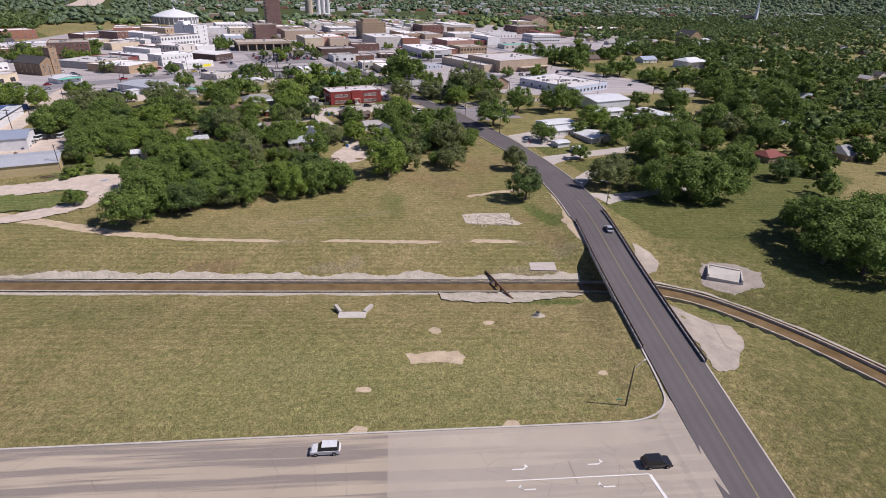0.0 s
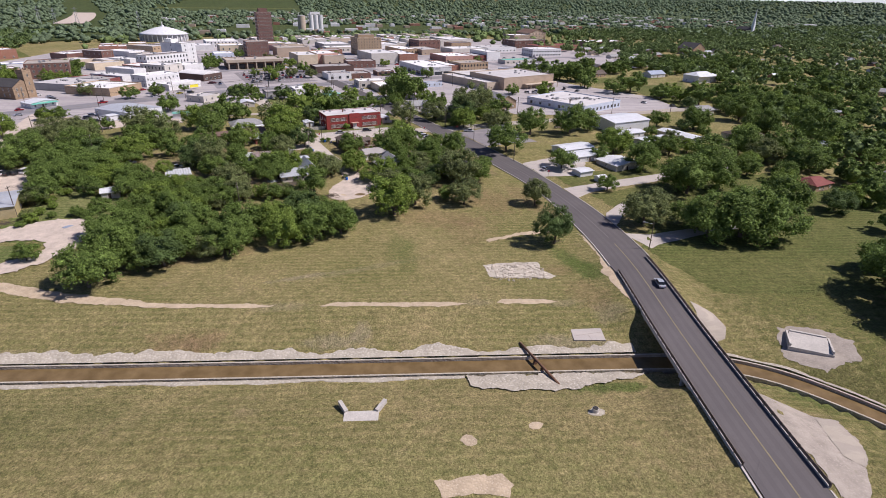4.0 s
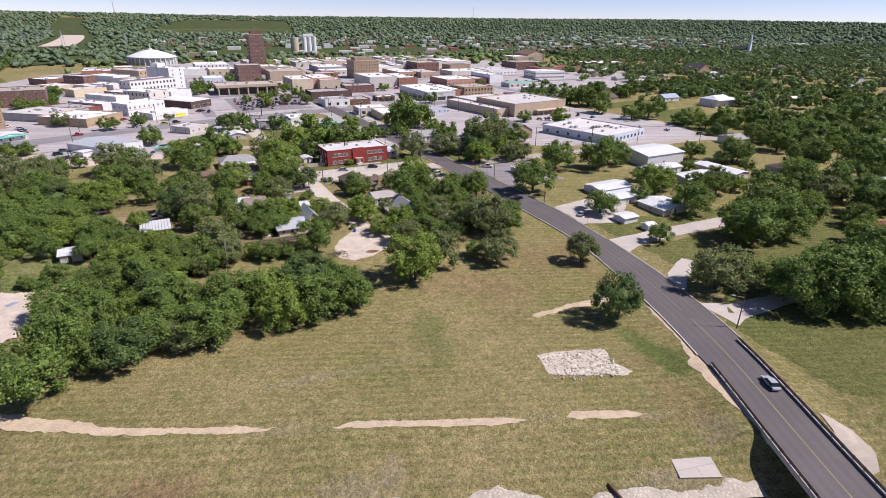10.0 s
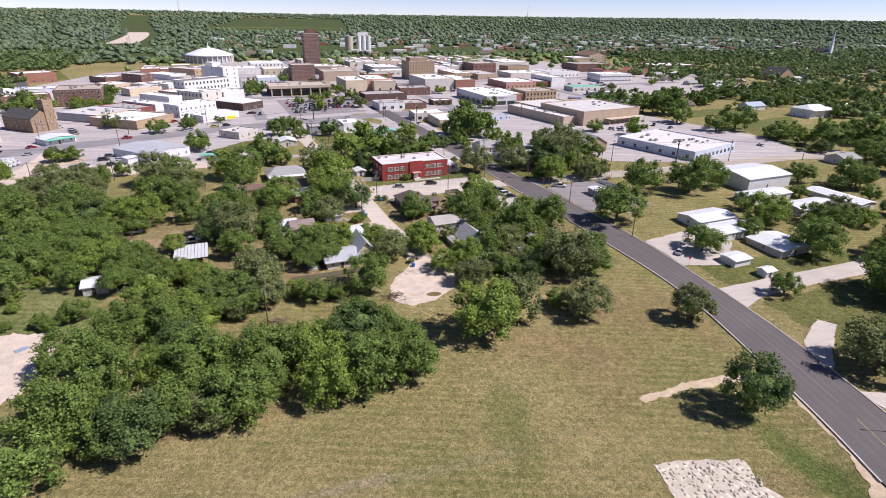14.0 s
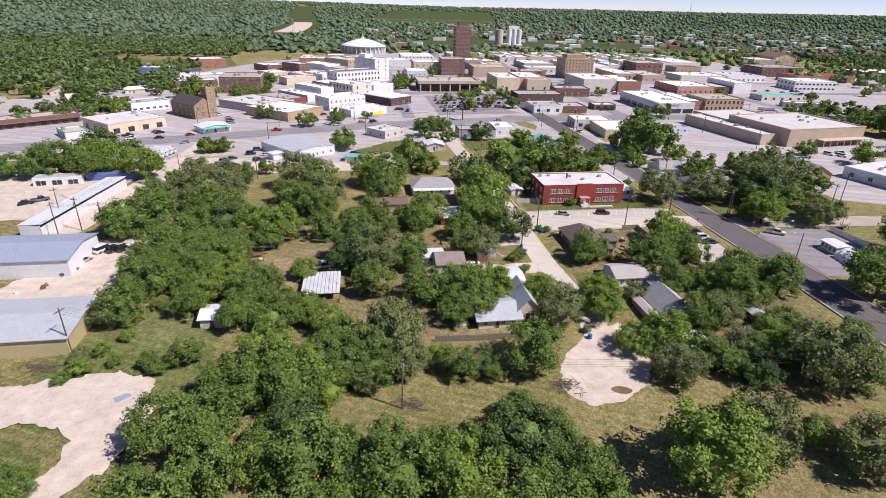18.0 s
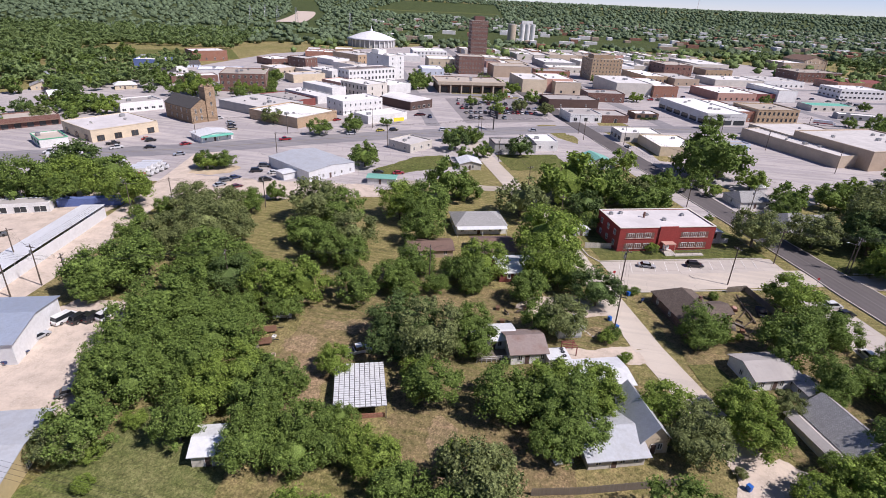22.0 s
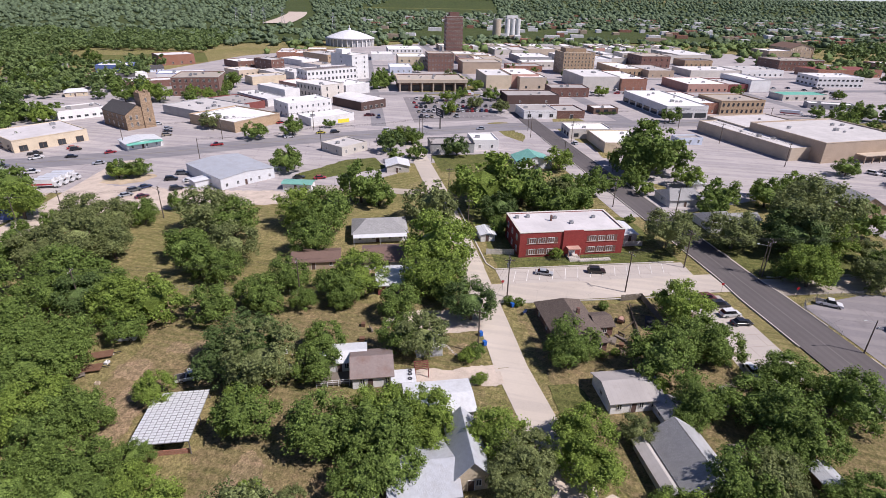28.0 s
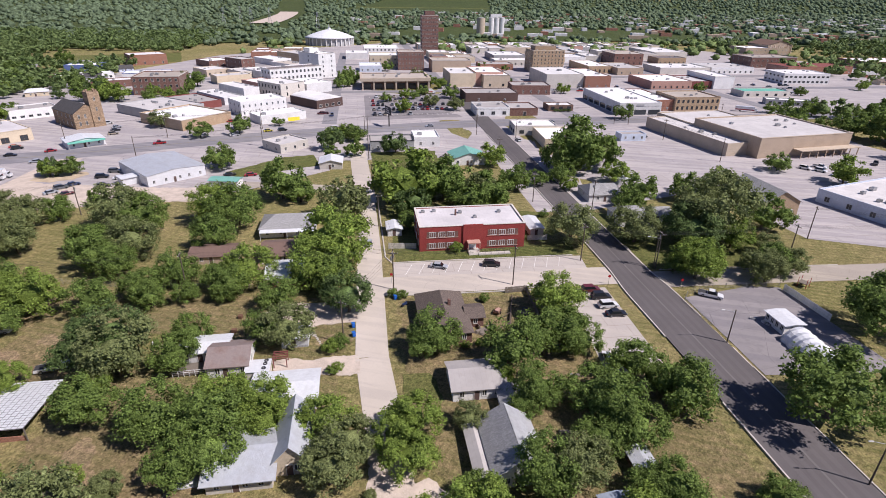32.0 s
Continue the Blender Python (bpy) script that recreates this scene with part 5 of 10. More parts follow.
# long white storage shed along the gravel road
x, y = gw(-67.2, 289.0)
shed = thing("storage_shed", pose(x, y, gz(x, y), 0, 0, 12.25 + 83), "long white metal storage shed with an open strip under its eaves", "shed")
bm = bmesh.new()
for za, zb in ((4.35, 3.95), (4.25, 3.85)):
    quad(bm, (0, -0.4, za), (48, -0.4, za), (48, 6.6, zb), (0, 6.6, zb))
quad(bm, (0, -0.4, 4.25), (48, -0.4, 4.25), (48, -0.4, 4.35), (0, -0.4, 4.35))
part("roof", bm_mesh("roof", bm, M["roof_white_metal"]), shed)
bm = bmesh.new()
box(bm, 0, 48, 0, 0.12, 0, 3.3)
box(bm, 0, 0.12, 0.12, 6.2, 0, 3.8)
box(bm, 47.88, 48, 0.12, 6.2, 0, 3.8)
part("wall", bm_mesh("wall", bm, M["wall_metal"]), shed)
for k in range(11):
    bm = bmesh.new()
    box(bm, k * 4.78, k * 4.78 + 0.15, 0.14, 0.3, 0, 4.2)
    part("post", bm_mesh("post", bm, M["steel"]), shed)
FB0 = flat_building
# Dark panes stand in for the unlit inside of the open bays.
FB0("row of white garages with dark open bays", -94.5, 339.8, 15.5, 5.5, 3.1, "wall_white", "flat_grey", 8, 1, 3, (3.4, 1.9), "white", z0=0.25, parapet=0.1, name="garage", category="garage")
FB0("row of dark blue storage containers", -79, 345.8, 18, 2.6, 2.6, "wall_blue", "wall_blue", 4, parapet=0.06, name="storage_container", category="container")

# large metal-roofed workshop in the caliche yard
house("large white metal shop with a pale grey roof", -4.0, 369.5, 21.5, 27.5, 4.2, 0.9, "wall_metal", "roof_metal", "y", ang=39, wins=5, side=0, over=0.2, name="metal_building", category="metal building")
house("small lean-to porch with white roof", -13.5, 372.0, 7.0, 5.0, 2.8, 0.2, "wall_metal", "roof_white_metal", "x", ang=39, wins=0, side=0, door=False, name="lean_to", category="shed")
house("small green and white shed", 17.5, 368.0, 10.5, 5.0, 2.6, 0.5, "wall_white", "roof_teal", "x", wins=0, side=0, ang=-12, name="storage_shed", category="shed")

# ---- along the highway ----
FB = flat_building
FB("tan flat-roofed shop with a parapet", 37.7, 411.4, 15, 14, 4.1, "wall_offwhite", "flat_pale", 42, 1, 3, units=2, side=2)
FB("grey flat-roofed shop with a parapet", 77, 412, 20, 12, 4.6, "wall_grey", "flat_grey", 0, 1, 3, trim="wall_dark", units=1)
FB("white flat-roofed shop with a parapet", 97.5, 417, 12, 15, 4.8, "wall_white", "flat_white", 0, 1, 2, units=1)
FB("cream block shop with white roof", 158, 408.5, 21, 26, 4.8, "wall_cream", "flat_white", -4, 0, 0, units=3)
FB("tan shop with dark storefront", 151, 436, 22, 15, 5.2, "wall_offwhite", "flat_white", -4, 1, 3, (2.4, 1.8), "dark", 3, units=2)
FB("low grey metal shop", 201, 419, 13, 7, 3.7, "wall_lightblue", "flat_grey", 0, 1, 3)
FB("tall tan block of a big store", 249, 383, 52, 44, 9.4, "wall_tan", "flat_pale", 7, 0, 0, units=6, trim="wall_beige", name="big_store", category="store")
FB("low tan wing of a big store with loading doors", 237, 388, 12.5, 60, 6.0, "wall_beige", "flat_pale", 8, 0, 0, side=7, win=(2.6, 2.6), units=3, name="big_store", category="store")
FB("tan rear wing of a big store", 243.5, 427.5, 40, 30, 6.4, "wall_beige", "flat_pale", 7, units=2, name="big_store", category="store")
x, y = gw(268, 385.3)
canopy = thing("store_canopy", pose(x, y, gz(x, y), 0, 0, 19.25), "store entrance canopy on posts", "canopy")
bm = bmesh.new()
box(bm, 0, 34, -5, 0, 3.4, 3.75)
part("roof", bm_mesh("roof", bm, M["wall_beige"]), canopy)
for k in range(8):
    bm = bmesh.new()
    box(bm, 0.3 + k * 4.7, 0.65 + k * 4.7, -4.7, -4.35, 0, 3.4)
    part("post", bm_mesh("post", bm, M["wall_tan"]), canopy)
FB("long low grey store with many roof units", 244, 285, 40, 46, 5.0, "wall_lightblue", "flat_pale", 14, 1, 10, (1.8, 1.8), "grey", 6, units=16, name="big_store", category="store")
FB("low dark-fronted shop with a pale roof", 189, 496, 16, 11, 3.8, "wall_brown", "flat_white", 0, 1, 3, (2.4, 1.8), "dark", units=2)
FB("dark brick hall with arched windows", 182, 558, 28, 19, 6.6, "brick_brown", "flat_grey", -5, 1, 5, (1.1, 2.2), "offwhite", units=2)
FB("blue metal building with a white roof", -174, 689, 27, 20, 6.2, "wall_blue", "flat_white", 4, units=1)
FB("brown brick arcade shop with a pale roof", -161, 632, 19, 15, 4.8, "brick_brown", "flat_white", 14, 1, 4, (2.0, 2.2), "dark")
FB("low white shop with a flat roof", -140, 642, 22, 14, 4.6, "wall_white", "flat_white", 30, 1, 4, (1.8, 1.6), "dark", units=1)
FB("red brick warehouse with a white roof", -138, 737, 32, 26, 9.4, "brick_orange", "flat_white", 30, 1, 4, (1.6, 2.0), "offwhite", units=1)
FB("low store with a dark green roof", 350, 536, 36, 16, 4.4, "wall_offwhite", "wall_teal", -3, 1, 5, (2.0, 1.6), "dark")
FB("low white shop in a parking lot", 347, 508, 28, 10, 3.8, "wall_grey", "flat_white", -25, 1, 5, (1.6, 1.4), "dark", units=1)

# ---- downtown ----
# Brown wall and wide dark panes put the porch recess's shade into colour.
bank = FB("low bank building with a deep columned porch", 75, 586, 50, 30, 8.2, "wall_brown", "flat_tan", 0, 1, 6, (5.5, 4.2), "dark", 0, units=9, z0=0.3, name="bank_building", category="bank")
bm = bmesh.new()
box(bm, -1.2, 51.2, -3.4, 0.6, 6.3, 8.5)
box(bm, -1.2, 0.4, 0.6, 31, 6.3, 8.5)
box(bm, 49.6, 51.2, 0.6, 31, 6.3, 8.5)
part("porch_roof", bm_mesh("porch_roof", bm, M["wall_beige"]), bank, "broad pale concrete roof edge")
for k in range(7):
    bm = bmesh.new()
    box(bm, 0.2 + k * 8.2, 1.2 + k * 8.2, -3.0, -2.0, 0, 6.3)
    part("porch_column", bm_mesh("porch_column", bm, M["wall_beige"]), bank, "pale square porch column")
FB("brown flat-roofed shop with a parapet", 143, 531, 36, 21, 6.0, "wall_darkbrown", "flat_grey", 0, 1, 2, units=2)
FB("grey shop with a white front", 141, 484, 20, 19, 5.4, "wall_white", "flat_grey", 0, 1, 3, (2.2, 2.0), "grey", units=2)
FB("low maroon brick shop", 161.3, 484, 17, 19, 4.6, "brick_brown", "flat_grey", 0, 0, 0, units=1, doors=1)
FB("white store with a wide glazed front and sign band", 228, 480, 27, 58, 7.6, "wall_white", "flat_white", 0, 1, 3, (7.5, 2.8), "dark", 6, units=6, name="store", category="store", z0=0.5)
FB("narrow weathered red brick building", 255.5, 492, 14, 44, 7.0, "brick_orange", "flat_white", 0, 1, 2, units=3)
FB("two-storey tan brick building with tall windows", 270, 490, 30, 26, 8.6, "brick_tan", "flat_tan", 0, 2, 9, (1.4, 2.0), "dark", units=3, trim="brick_tan")
FB("pale stucco building with a white roof", 143, 596, 20, 40, 10.2, "wall_cream", "flat_white", 0, 0, 0, side=0, units=2)
FB("brick-red stuccoed downtown building", 163.3, 598, 22, 38, 10.6, "wall_pink", "flat_white", 0, 1, 1, units=2)
FB("long white stuccoed building", 217, 586, 30, 46, 10.4, "wall_offwhite", "flat_white", 0, 0, 0, units=3)
FB("red brick building with pale roof", 247.3, 583, 21, 50, 9.2, "brick_orange", "flat_white", 0, 1, 3, units=3)
FB("brown brick office block with rows of windows", 110, 697, 24, 22, 16.4, "brick_brown", "flat_tan", 0, 4, 8, (1.2, 1.9), "offwhite", 6, trim="wall_offwhite", units=2, name="office_building", category="office building")
FB("tall brown brick hotel tower", 147, 830, 19, 18, 43.0, "brick_brown", "flat_dark", 0, 10, 8, (1.2, 1.9), "offwhite", 5, trim="wall_offwhite", name="hotel_tower", category="tower")
FB("brick penthouse of the hotel tower", 151, 834, 11, 10, 47.5, "brick_brown", "flat_dark", 0, 0, 0, name="tower_penthouse", category="building")
FB("tan brick hotel with rows of windows", 233, 676, 30, 26, 19.5, "brick_tan", "flat_tan", 0, 6, 9, (1.3, 1.9), "cream", 6, trim="wall_cream", units=3, name="hotel", category="hotel")
FB("white two-storey office with dark windows", 430, 597, 40, 28, 8.6, "wall_white", "flat_white", -6, 2, 10, (2.2, 1.4), "dark", 5, units=4, name="office_building", category="office building")
FB("long brown brick building with pale end", 478, 706, 52, 34, 10.4, "brick_brown", "flat_tan", 0, 2, 10, (1.4, 2.0), "offwhite", 4, units=4, trim="wall_offwhite")
FB("long brick building with a red roof", 480, 655, 70, 30, 7.0, "brick_orange", "wall_maroon", 0, 1, 12, units=2)
FB("wide brick store with pale roof", 600, 690, 70, 40, 7.5, "brick_orange", "flat_white", 0, 1, 10, units=4)
FB("tan office building among trees", 560, 830, 60, 34, 9, "wall_tan", "flat_white", 0, 2, 10, units=4)
# left of the parking lot, set at an angle to the town grid
FB("long tan brick store with white roof", -16.5, 459, 30, 36, 5.4, "brick_tan", "flat_white", 50, 0, 0, side=0, units=3, trim="wall_beige")
FB("long low white painted warehouse", -37, 486, 30, 38, 5.2, "wall_grey", "flat_pale", 50, 0, 0, side=0, units=8)
FB("white shop with a yellow sign board", 20, 471.5, 27, 14, 4.4, "wall_white", "flat_white", 33, 0, 0, units=1)
FB("white two-storey building with small windows", 6, 494, 28, 18, 8.2, "wall_white", "flat_white", 33, 2, 8, (0.9, 1.4), "grey", 3, units=2)
FB("three-storey red brick building", -78, 570, 30, 30, 12.2, "brick_brown", "flat_tan", 3, 3, 8, (1.5, 2.0), "offwhite", 6, trim="wall_offwhite", units=5)
FB("low white painted garage building", -113, 491, 23, 16, 5.4, "wall_white", "flat_grey", 39, 1, 6, (2.0, 1.2), "grey", units=2)
FB("brick and tan shop with pale grey roof", -101.4, 426.6, 30, 28.5, 5.4, "wall_cream", "flat_mauve", 45.8, 1, 4, (3.2, 2.6), "brown", side=3, units=2, trim="wall_cream", z0=0.3, parapet=0.15)
house("white filling station with teal awnings", -56.5, 427.4, 15, 11, 3.2, 1.0, "wall_white", "roof_white_metal", "y", ang=34.6, wins=3, side=3, name="filling_station", category="filling station", porch="wall_teal")
FB("small station with a green and white canopy", -126.5, 428.4, 14.5, 10.5, 3.6, "wall_white", "flat_tan", -52, 1, 3, (2.2, 1.6), "green", trim="wall_green", name="filling_station", category="filling station", units=1)
FB("long brown brick arcade shop", -178, 427, 60, 14, 5.0, "brick_brown", "flat_tan", 37.3, 1, 12, (2.6, 2.4), "dark", units=5, z0=0.3, awning="wall_brown")
FB("blue and white shop", -110, 640, 34, 18, 5.5, "wall_white", "flat_white", 10, 1, 5, trim="wall_blue", units=2)
FB("long brown brick shop", -118, 600, 32, 14, 5, "brick_brown", "flat_white", 25, 1, 5, units=1)
x, y = gw(37, 475)
sign_board = tagged(new("sign_board", bm_mesh("sign_board", (lambda b: (box(b, -3.2, 3.2, -0.12, 0, 1.2, 3.2), b)[1])(bmesh.new()), M["wall_signyellow"])), "plain yellow sign board", "sign")
sign_board.matrix_basis = pose(x, y, gz(x, y), 0, 0, 36.25)
# stone church hall with a tower
x, y = gw(-70, 467)
hall = thing("stone_church", pose(x, y, gz(x, y), 0, 0, 12.25 + 45), "tan stone church hall with a square tower", "church")
part("wall", bm_mesh("wall", gable_walls(13, 25, 8.0, 4.2, "y", 0), M["stone"]), hall)
part("roof", bm_mesh("roof", gable_roof(13, 25, 8.0, 4.2, 0.3, "y"), M["shingle_dark"]), hall)
tower_me = shell(5.6, 5.6, 17.5, M["stone"], 1.2, 0.5)
part("tower", tower_me, hall, at=pose(8.6, -0.6, 0))
bm = bmesh.new()
for i in range(4):
    for j in range(4):
        if i in (0, 3) or j in (0, 3):
            if (i + j) % 2 == 0:
                box(bm, 8.6 + i * 1.6, 9.4 + i * 1.6, -0.6 + j * 1.6, 0.2 + j * 1.6, 17.5, 18.4)
part("battlements", bm_mesh("battlements", bm, M["stone"]), hall)
for zz in (1.5, 5.0):
    for xx in (2.5, 5.5):
        part("window", window_mesh(1.0, 2.2, "offwhite"), hall, at=pose(xx, 0, zz))
    for yy in (4, 9, 14, 19):
        part("window", window_mesh(1.0, 2.0, "offwhite"), hall, at=pose(0, yy, zz, 0, 0, -90))
for zz in (3, 8, 13):
    part("window", window_mesh(0.9, 2.0, "offwhite"), hall, at=pose(11.4, -0.6, zz))
# barrel-roofed hall
x, y = gw(47, 512)
barrel = thing("barrel_roof_hall", pose(x, y, gz(x, y), 0, 0, 12.25 + 40), "brown hall with a pale barrel roof", "building")
part("wall", shell(20, 28, 5.2, M["wall_darkbrown"], 0.4), barrel)
bm = bmesh.new()
for k in range(10):
    a, b = math.pi * k / 10, math.pi * (k + 1) / 10
    pa, pb = (10 - 9.6 * math.cos(a), 4.7 + 2.2 * math.sin(a)), (10 - 9.6 * math.cos(b), 4.7 + 2.2 * math.sin(b))
    quad(bm, (pa[0], 0.3, pa[1]), (pb[0], 0.3, pb[1]), (pb[0], 27.7, pb[1]), (pa[0], 27.7, pa[1]))
for yy in (0.3, 27.7):
    bm.faces.new([bm.verts.new((10 - 9.6 * math.cos(math.pi * k / 10), yy, 4.7 + 2.2 * math.sin(math.pi * k / 10))) for k in range(11)])
part("roof", bm_mesh("roof", bm, M["flat_white"]), barrel)
for k in range(4):
    part("window", window_mesh(2.2, 1.8, "offwhite"), barrel, at=pose(3 + k * 4.6, 0, 0.9))
# domed arena
x, y = gw(35.5, 976)
arena = thing("domed_arena", pose(x, y, gz(x, y)), "round white arena with a shallow white dome", "arena")
bm = bmesh.new()
tube(bm, (0, 0, 0), (0, 0, 9.5), 31, 31, 48, caps=False)
part("wall", bm_mesh("wall", bm, M["wall_grey"]), arena)
bm = bmesh.new()
rings = []
for k in range(9):
    a = math.pi / 2 * k / 8
    r = 34 * (1 - k / 8) if k < 8 else 0.2
    z = 9.4 + 10.2 * (1 - (r / 34) ** 1.45)
    rings.append([bm.verts.new((r * math.cos(2 * math.pi * j / 48), r * math.sin(2 * math.pi * j / 48), z)) for j in range(48)])
for p, q in zip(rings, rings[1:]):
    for j in range(48):
        bm.faces.new((p[j], p[(j + 1) % 48], q[(j + 1) % 48], q[j]))
bm.faces.new(rings[0][::-1])
part("dome", bm_mesh("dome", bm, M["dome_white"], True), arena)
bm = bmesh.new()
tube(bm, (0, 0, 19.2), (0, 0, 21.4), 2.2, 2.0, 16)
tube(bm, (0, 0, 21.4), (0, 0, 26), 0.6, 0.3, 8)
part("cupola", bm_mesh("cupola", bm, M["dome_white"]), arena)
bm = bmesh.new()
box(bm, -0.5, 0.5, -0.8, 0.8, 0, 9.4)
pier = bm_mesh("pier", bm, M["wall_white"])
for k in range(30):
    a = 2 * math.pi * k / 30
    part("pier", pier, arena, at=pose(32 * math.cos(a), 32 * math.sin(a), 0, 0, 0, math.degrees(a) + 90))
# grain silos
for k, (u, v, r, h, key) in enumerate(((291, 1182, 7.5, 28, "wall_beige"), (309, 1178, 4.6, 29, "wall_white"), (318.5, 1178, 4.6, 29, "wall_white"), (328, 1178, 4.6, 29, "wall_white"), (313, 1187, 4.6, 30, "wall_white"))):
    x, y = gw(u, v)
    silo = thing("grain_silo", pose(x, y, gz(x, y)), "tan concrete grain silo" if k == 0 else "white concrete grain silo", "silo", "grain silos")
    bm = bmesh.new()
    tube(bm, (0, 0, 0), (0, 0, h), r, r, 24)
    part("cylinder", bm_mesh("cylinder", bm, M[key], False), silo)
    bm = bmesh.new()
    tube(bm, (0, 0, h), (0, 0, h + 0.8), r * 0.98, r * 0.2, 24)
    part("cap", bm_mesh("cap", bm, M["wall_grey"]), silo)
x, y = gw(318, 1182)
head = tagged(new("elevator_house", bm_mesh("elevator_house", (lambda b: (box(b, -10, 10, -2.5, 2.5, 30, 34.5), b)[1])(bmesh.new()), M["wall_white"])), "white elevator house on top of the silos", "elevator house")
head.matrix_basis = pose(x, y, gz(x, y), 0, 0, 12.25)
# courthouse with columns
x, y = gw(596, 838)
court = thing("courthouse", pose(x, y, gz(x, y), 0, 0, 12.25), "tan columned courthouse with a pediment", "courthouse")
part("wall", bm_mesh("wall", gable_walls(34, 40, 12, 5, "y", 0), M["wall_tan"]), court)
part("roof", bm_mesh("roof", gable_roof(34, 40, 12, 5, 0.8, "y"), M["wall_brown"]), court)
bm = bmesh.new()
tube(bm, (0, 0, 0), (0, 0, 11.6), 0.9, 0.75, 12)
column = bm_mesh("column", bm, M["wall_beige"])
for k in range(6):
    part("column", column, court, at=pose(2 + k * 6, -1.6, 0))
# church steeple far off
x, y = gw(1232, 879)
church = thing("church", pose(x, y, gz(x, y), 0, 0, 12.25), "brick church with a tall white steeple", "church")
part("wall", bm_mesh("wall", gable_walls(16, 34, 9, 6, "y", 0), M["brick_brown"]), church)
part("roof", bm_mesh("roof", gable_roof(16, 34, 9, 6, 0.5, "y"), M["shingle_dark"]), church)
bm = bmesh.new()
box(bm, 5, 11, -5, 1, 0, 20)
tube(bm, (8, -2, 20), (8, -2, 52), 3.4, 0.1, 8)
part("steeple", bm_mesh("steeple", bm, M["dome_white"]), church)
x, y = gw(652, 546)
stone2 = house("stone church with a steep dark roof", 652, 546, 22, 26, 8, 7, "stone", "shingle_dark", "y", wins=2, side=3, name="church", category="church")

# the old quarter, turned against the town grid
for label, u, v, w, d, h, wall, roof, ang, rows, cols, win, fr, side, units in (
        ("low maroon shop with a grey roof", -27, 513, 20, 33, 4.4, "wall_maroon", "flat_grey", 40, 0, 0, (1, 1), "grey", 0, 4),
        ("low white shop with a white roof", -10.5, 529, 13, 36, 4.8, "wall_white", "flat_white", 40, 0, 0, (1, 1), "grey", 0, 3),
        ("narrow white building with blank walls", -2, 548, 11.5, 33, 7.4, "wall_white", "flat_white", 40, 0, 0, (1, 1), "grey", 0, 1),
        ("pinkish brick shop with a white roof", 3, 574, 17, 22, 7.2, "wall_pink", "flat_white", 40, 1, 3, (1.2, 1.6), "grey", 0, 1),
        ("two-storey grey stuccoed building with narrow windows", 21, 553.5, 19.5, 27, 8.9, "wall_offwhite", "flat_white", 42, 2, 2, (1.0, 2.2), "dark", 7, 2),
        ("long white building with a pale roof", 37, 566, 22, 26, 7.2, "wall_white", "flat_white", 42, 0, 0, (1, 1), "grey", 0, 3),
        ("white three-storey building with rows of windows", 8.5, 598, 43, 16, 13.2, "wall_white", "flat_dark", 33, 3, 13, (1.5, 2.0), "grey", 3, 2),
        ("tall white building with blank walls", 41, 644, 17, 29, 19.5, "wall_white", "flat_white", 38, 5, 2, (1.1, 1.6), "grey", 1, 2),
        ("white penthouse block on a roof", 33, 662, 9, 9, 22.5, "wall_white", "flat_white", 38, 0, 0, (1, 1), "grey", 0, 0),
        ("cream shop with a long blank front", -34, 616, 27, 16, 6.2, "wall_cream", "flat_pale", 30, 0, 0, (1, 1), "grey", 0, 2),
        ("white shop with a white roof", -6, 645, 15, 30, 6.0, "wall_white", "flat_white", 38, 1, 3, (1.4, 1.6), "dark", 0, 2),
        ("low white shop with a pale roof", -22, 650, 14, 26, 5.2, "wall_offwhite", "flat_pale", 38, 1, 3, (1.4, 1.6), "dark", 0, 2),
        ("brown brick building with a tan front", -32, 705, 14, 26, 9.2, "brick_brown", "flat_pale", 44, 2, 3, (1.1, 1.6), "offwhite", 4, 2),
        ("tan brick building with a pale roof", 16, 751, 22, 41, 9.2, "brick_tan", "flat_pale", 40, 2, 4, (1.2, 1.7), "dark", 0, 3),
        ("long low white building", -8, 735, 20, 36, 5.6, "wall_white", "flat_white", 40, 0, 0, (1, 1), "grey", 0, 2),
        ("low tan shop with a white roof", -52, 660, 20, 24, 5.4, "wall_beige", "flat_white", 40, 1, 4, (1.6, 1.6), "dark", 0, 2),
        ("low white shop with a tan roof", 12, 690, 18, 30, 6.4, "wall_white", "flat_tan", 40, 1, 4, (1.6, 1.6), "dark", 0, 3),
        ("brown brick shop with a white roof", -64, 720, 22, 26, 6.0, "brick_brown", "flat_white", 40, 1, 4, (1.4, 1.8), "offwhite", 0, 2)):
    FB(label, u, v, w, d, h, wall, roof, ang, rows, cols, win, fr, side, units=units, group="old quarter", trim="wall_offwhite" if rows > 1 else "")
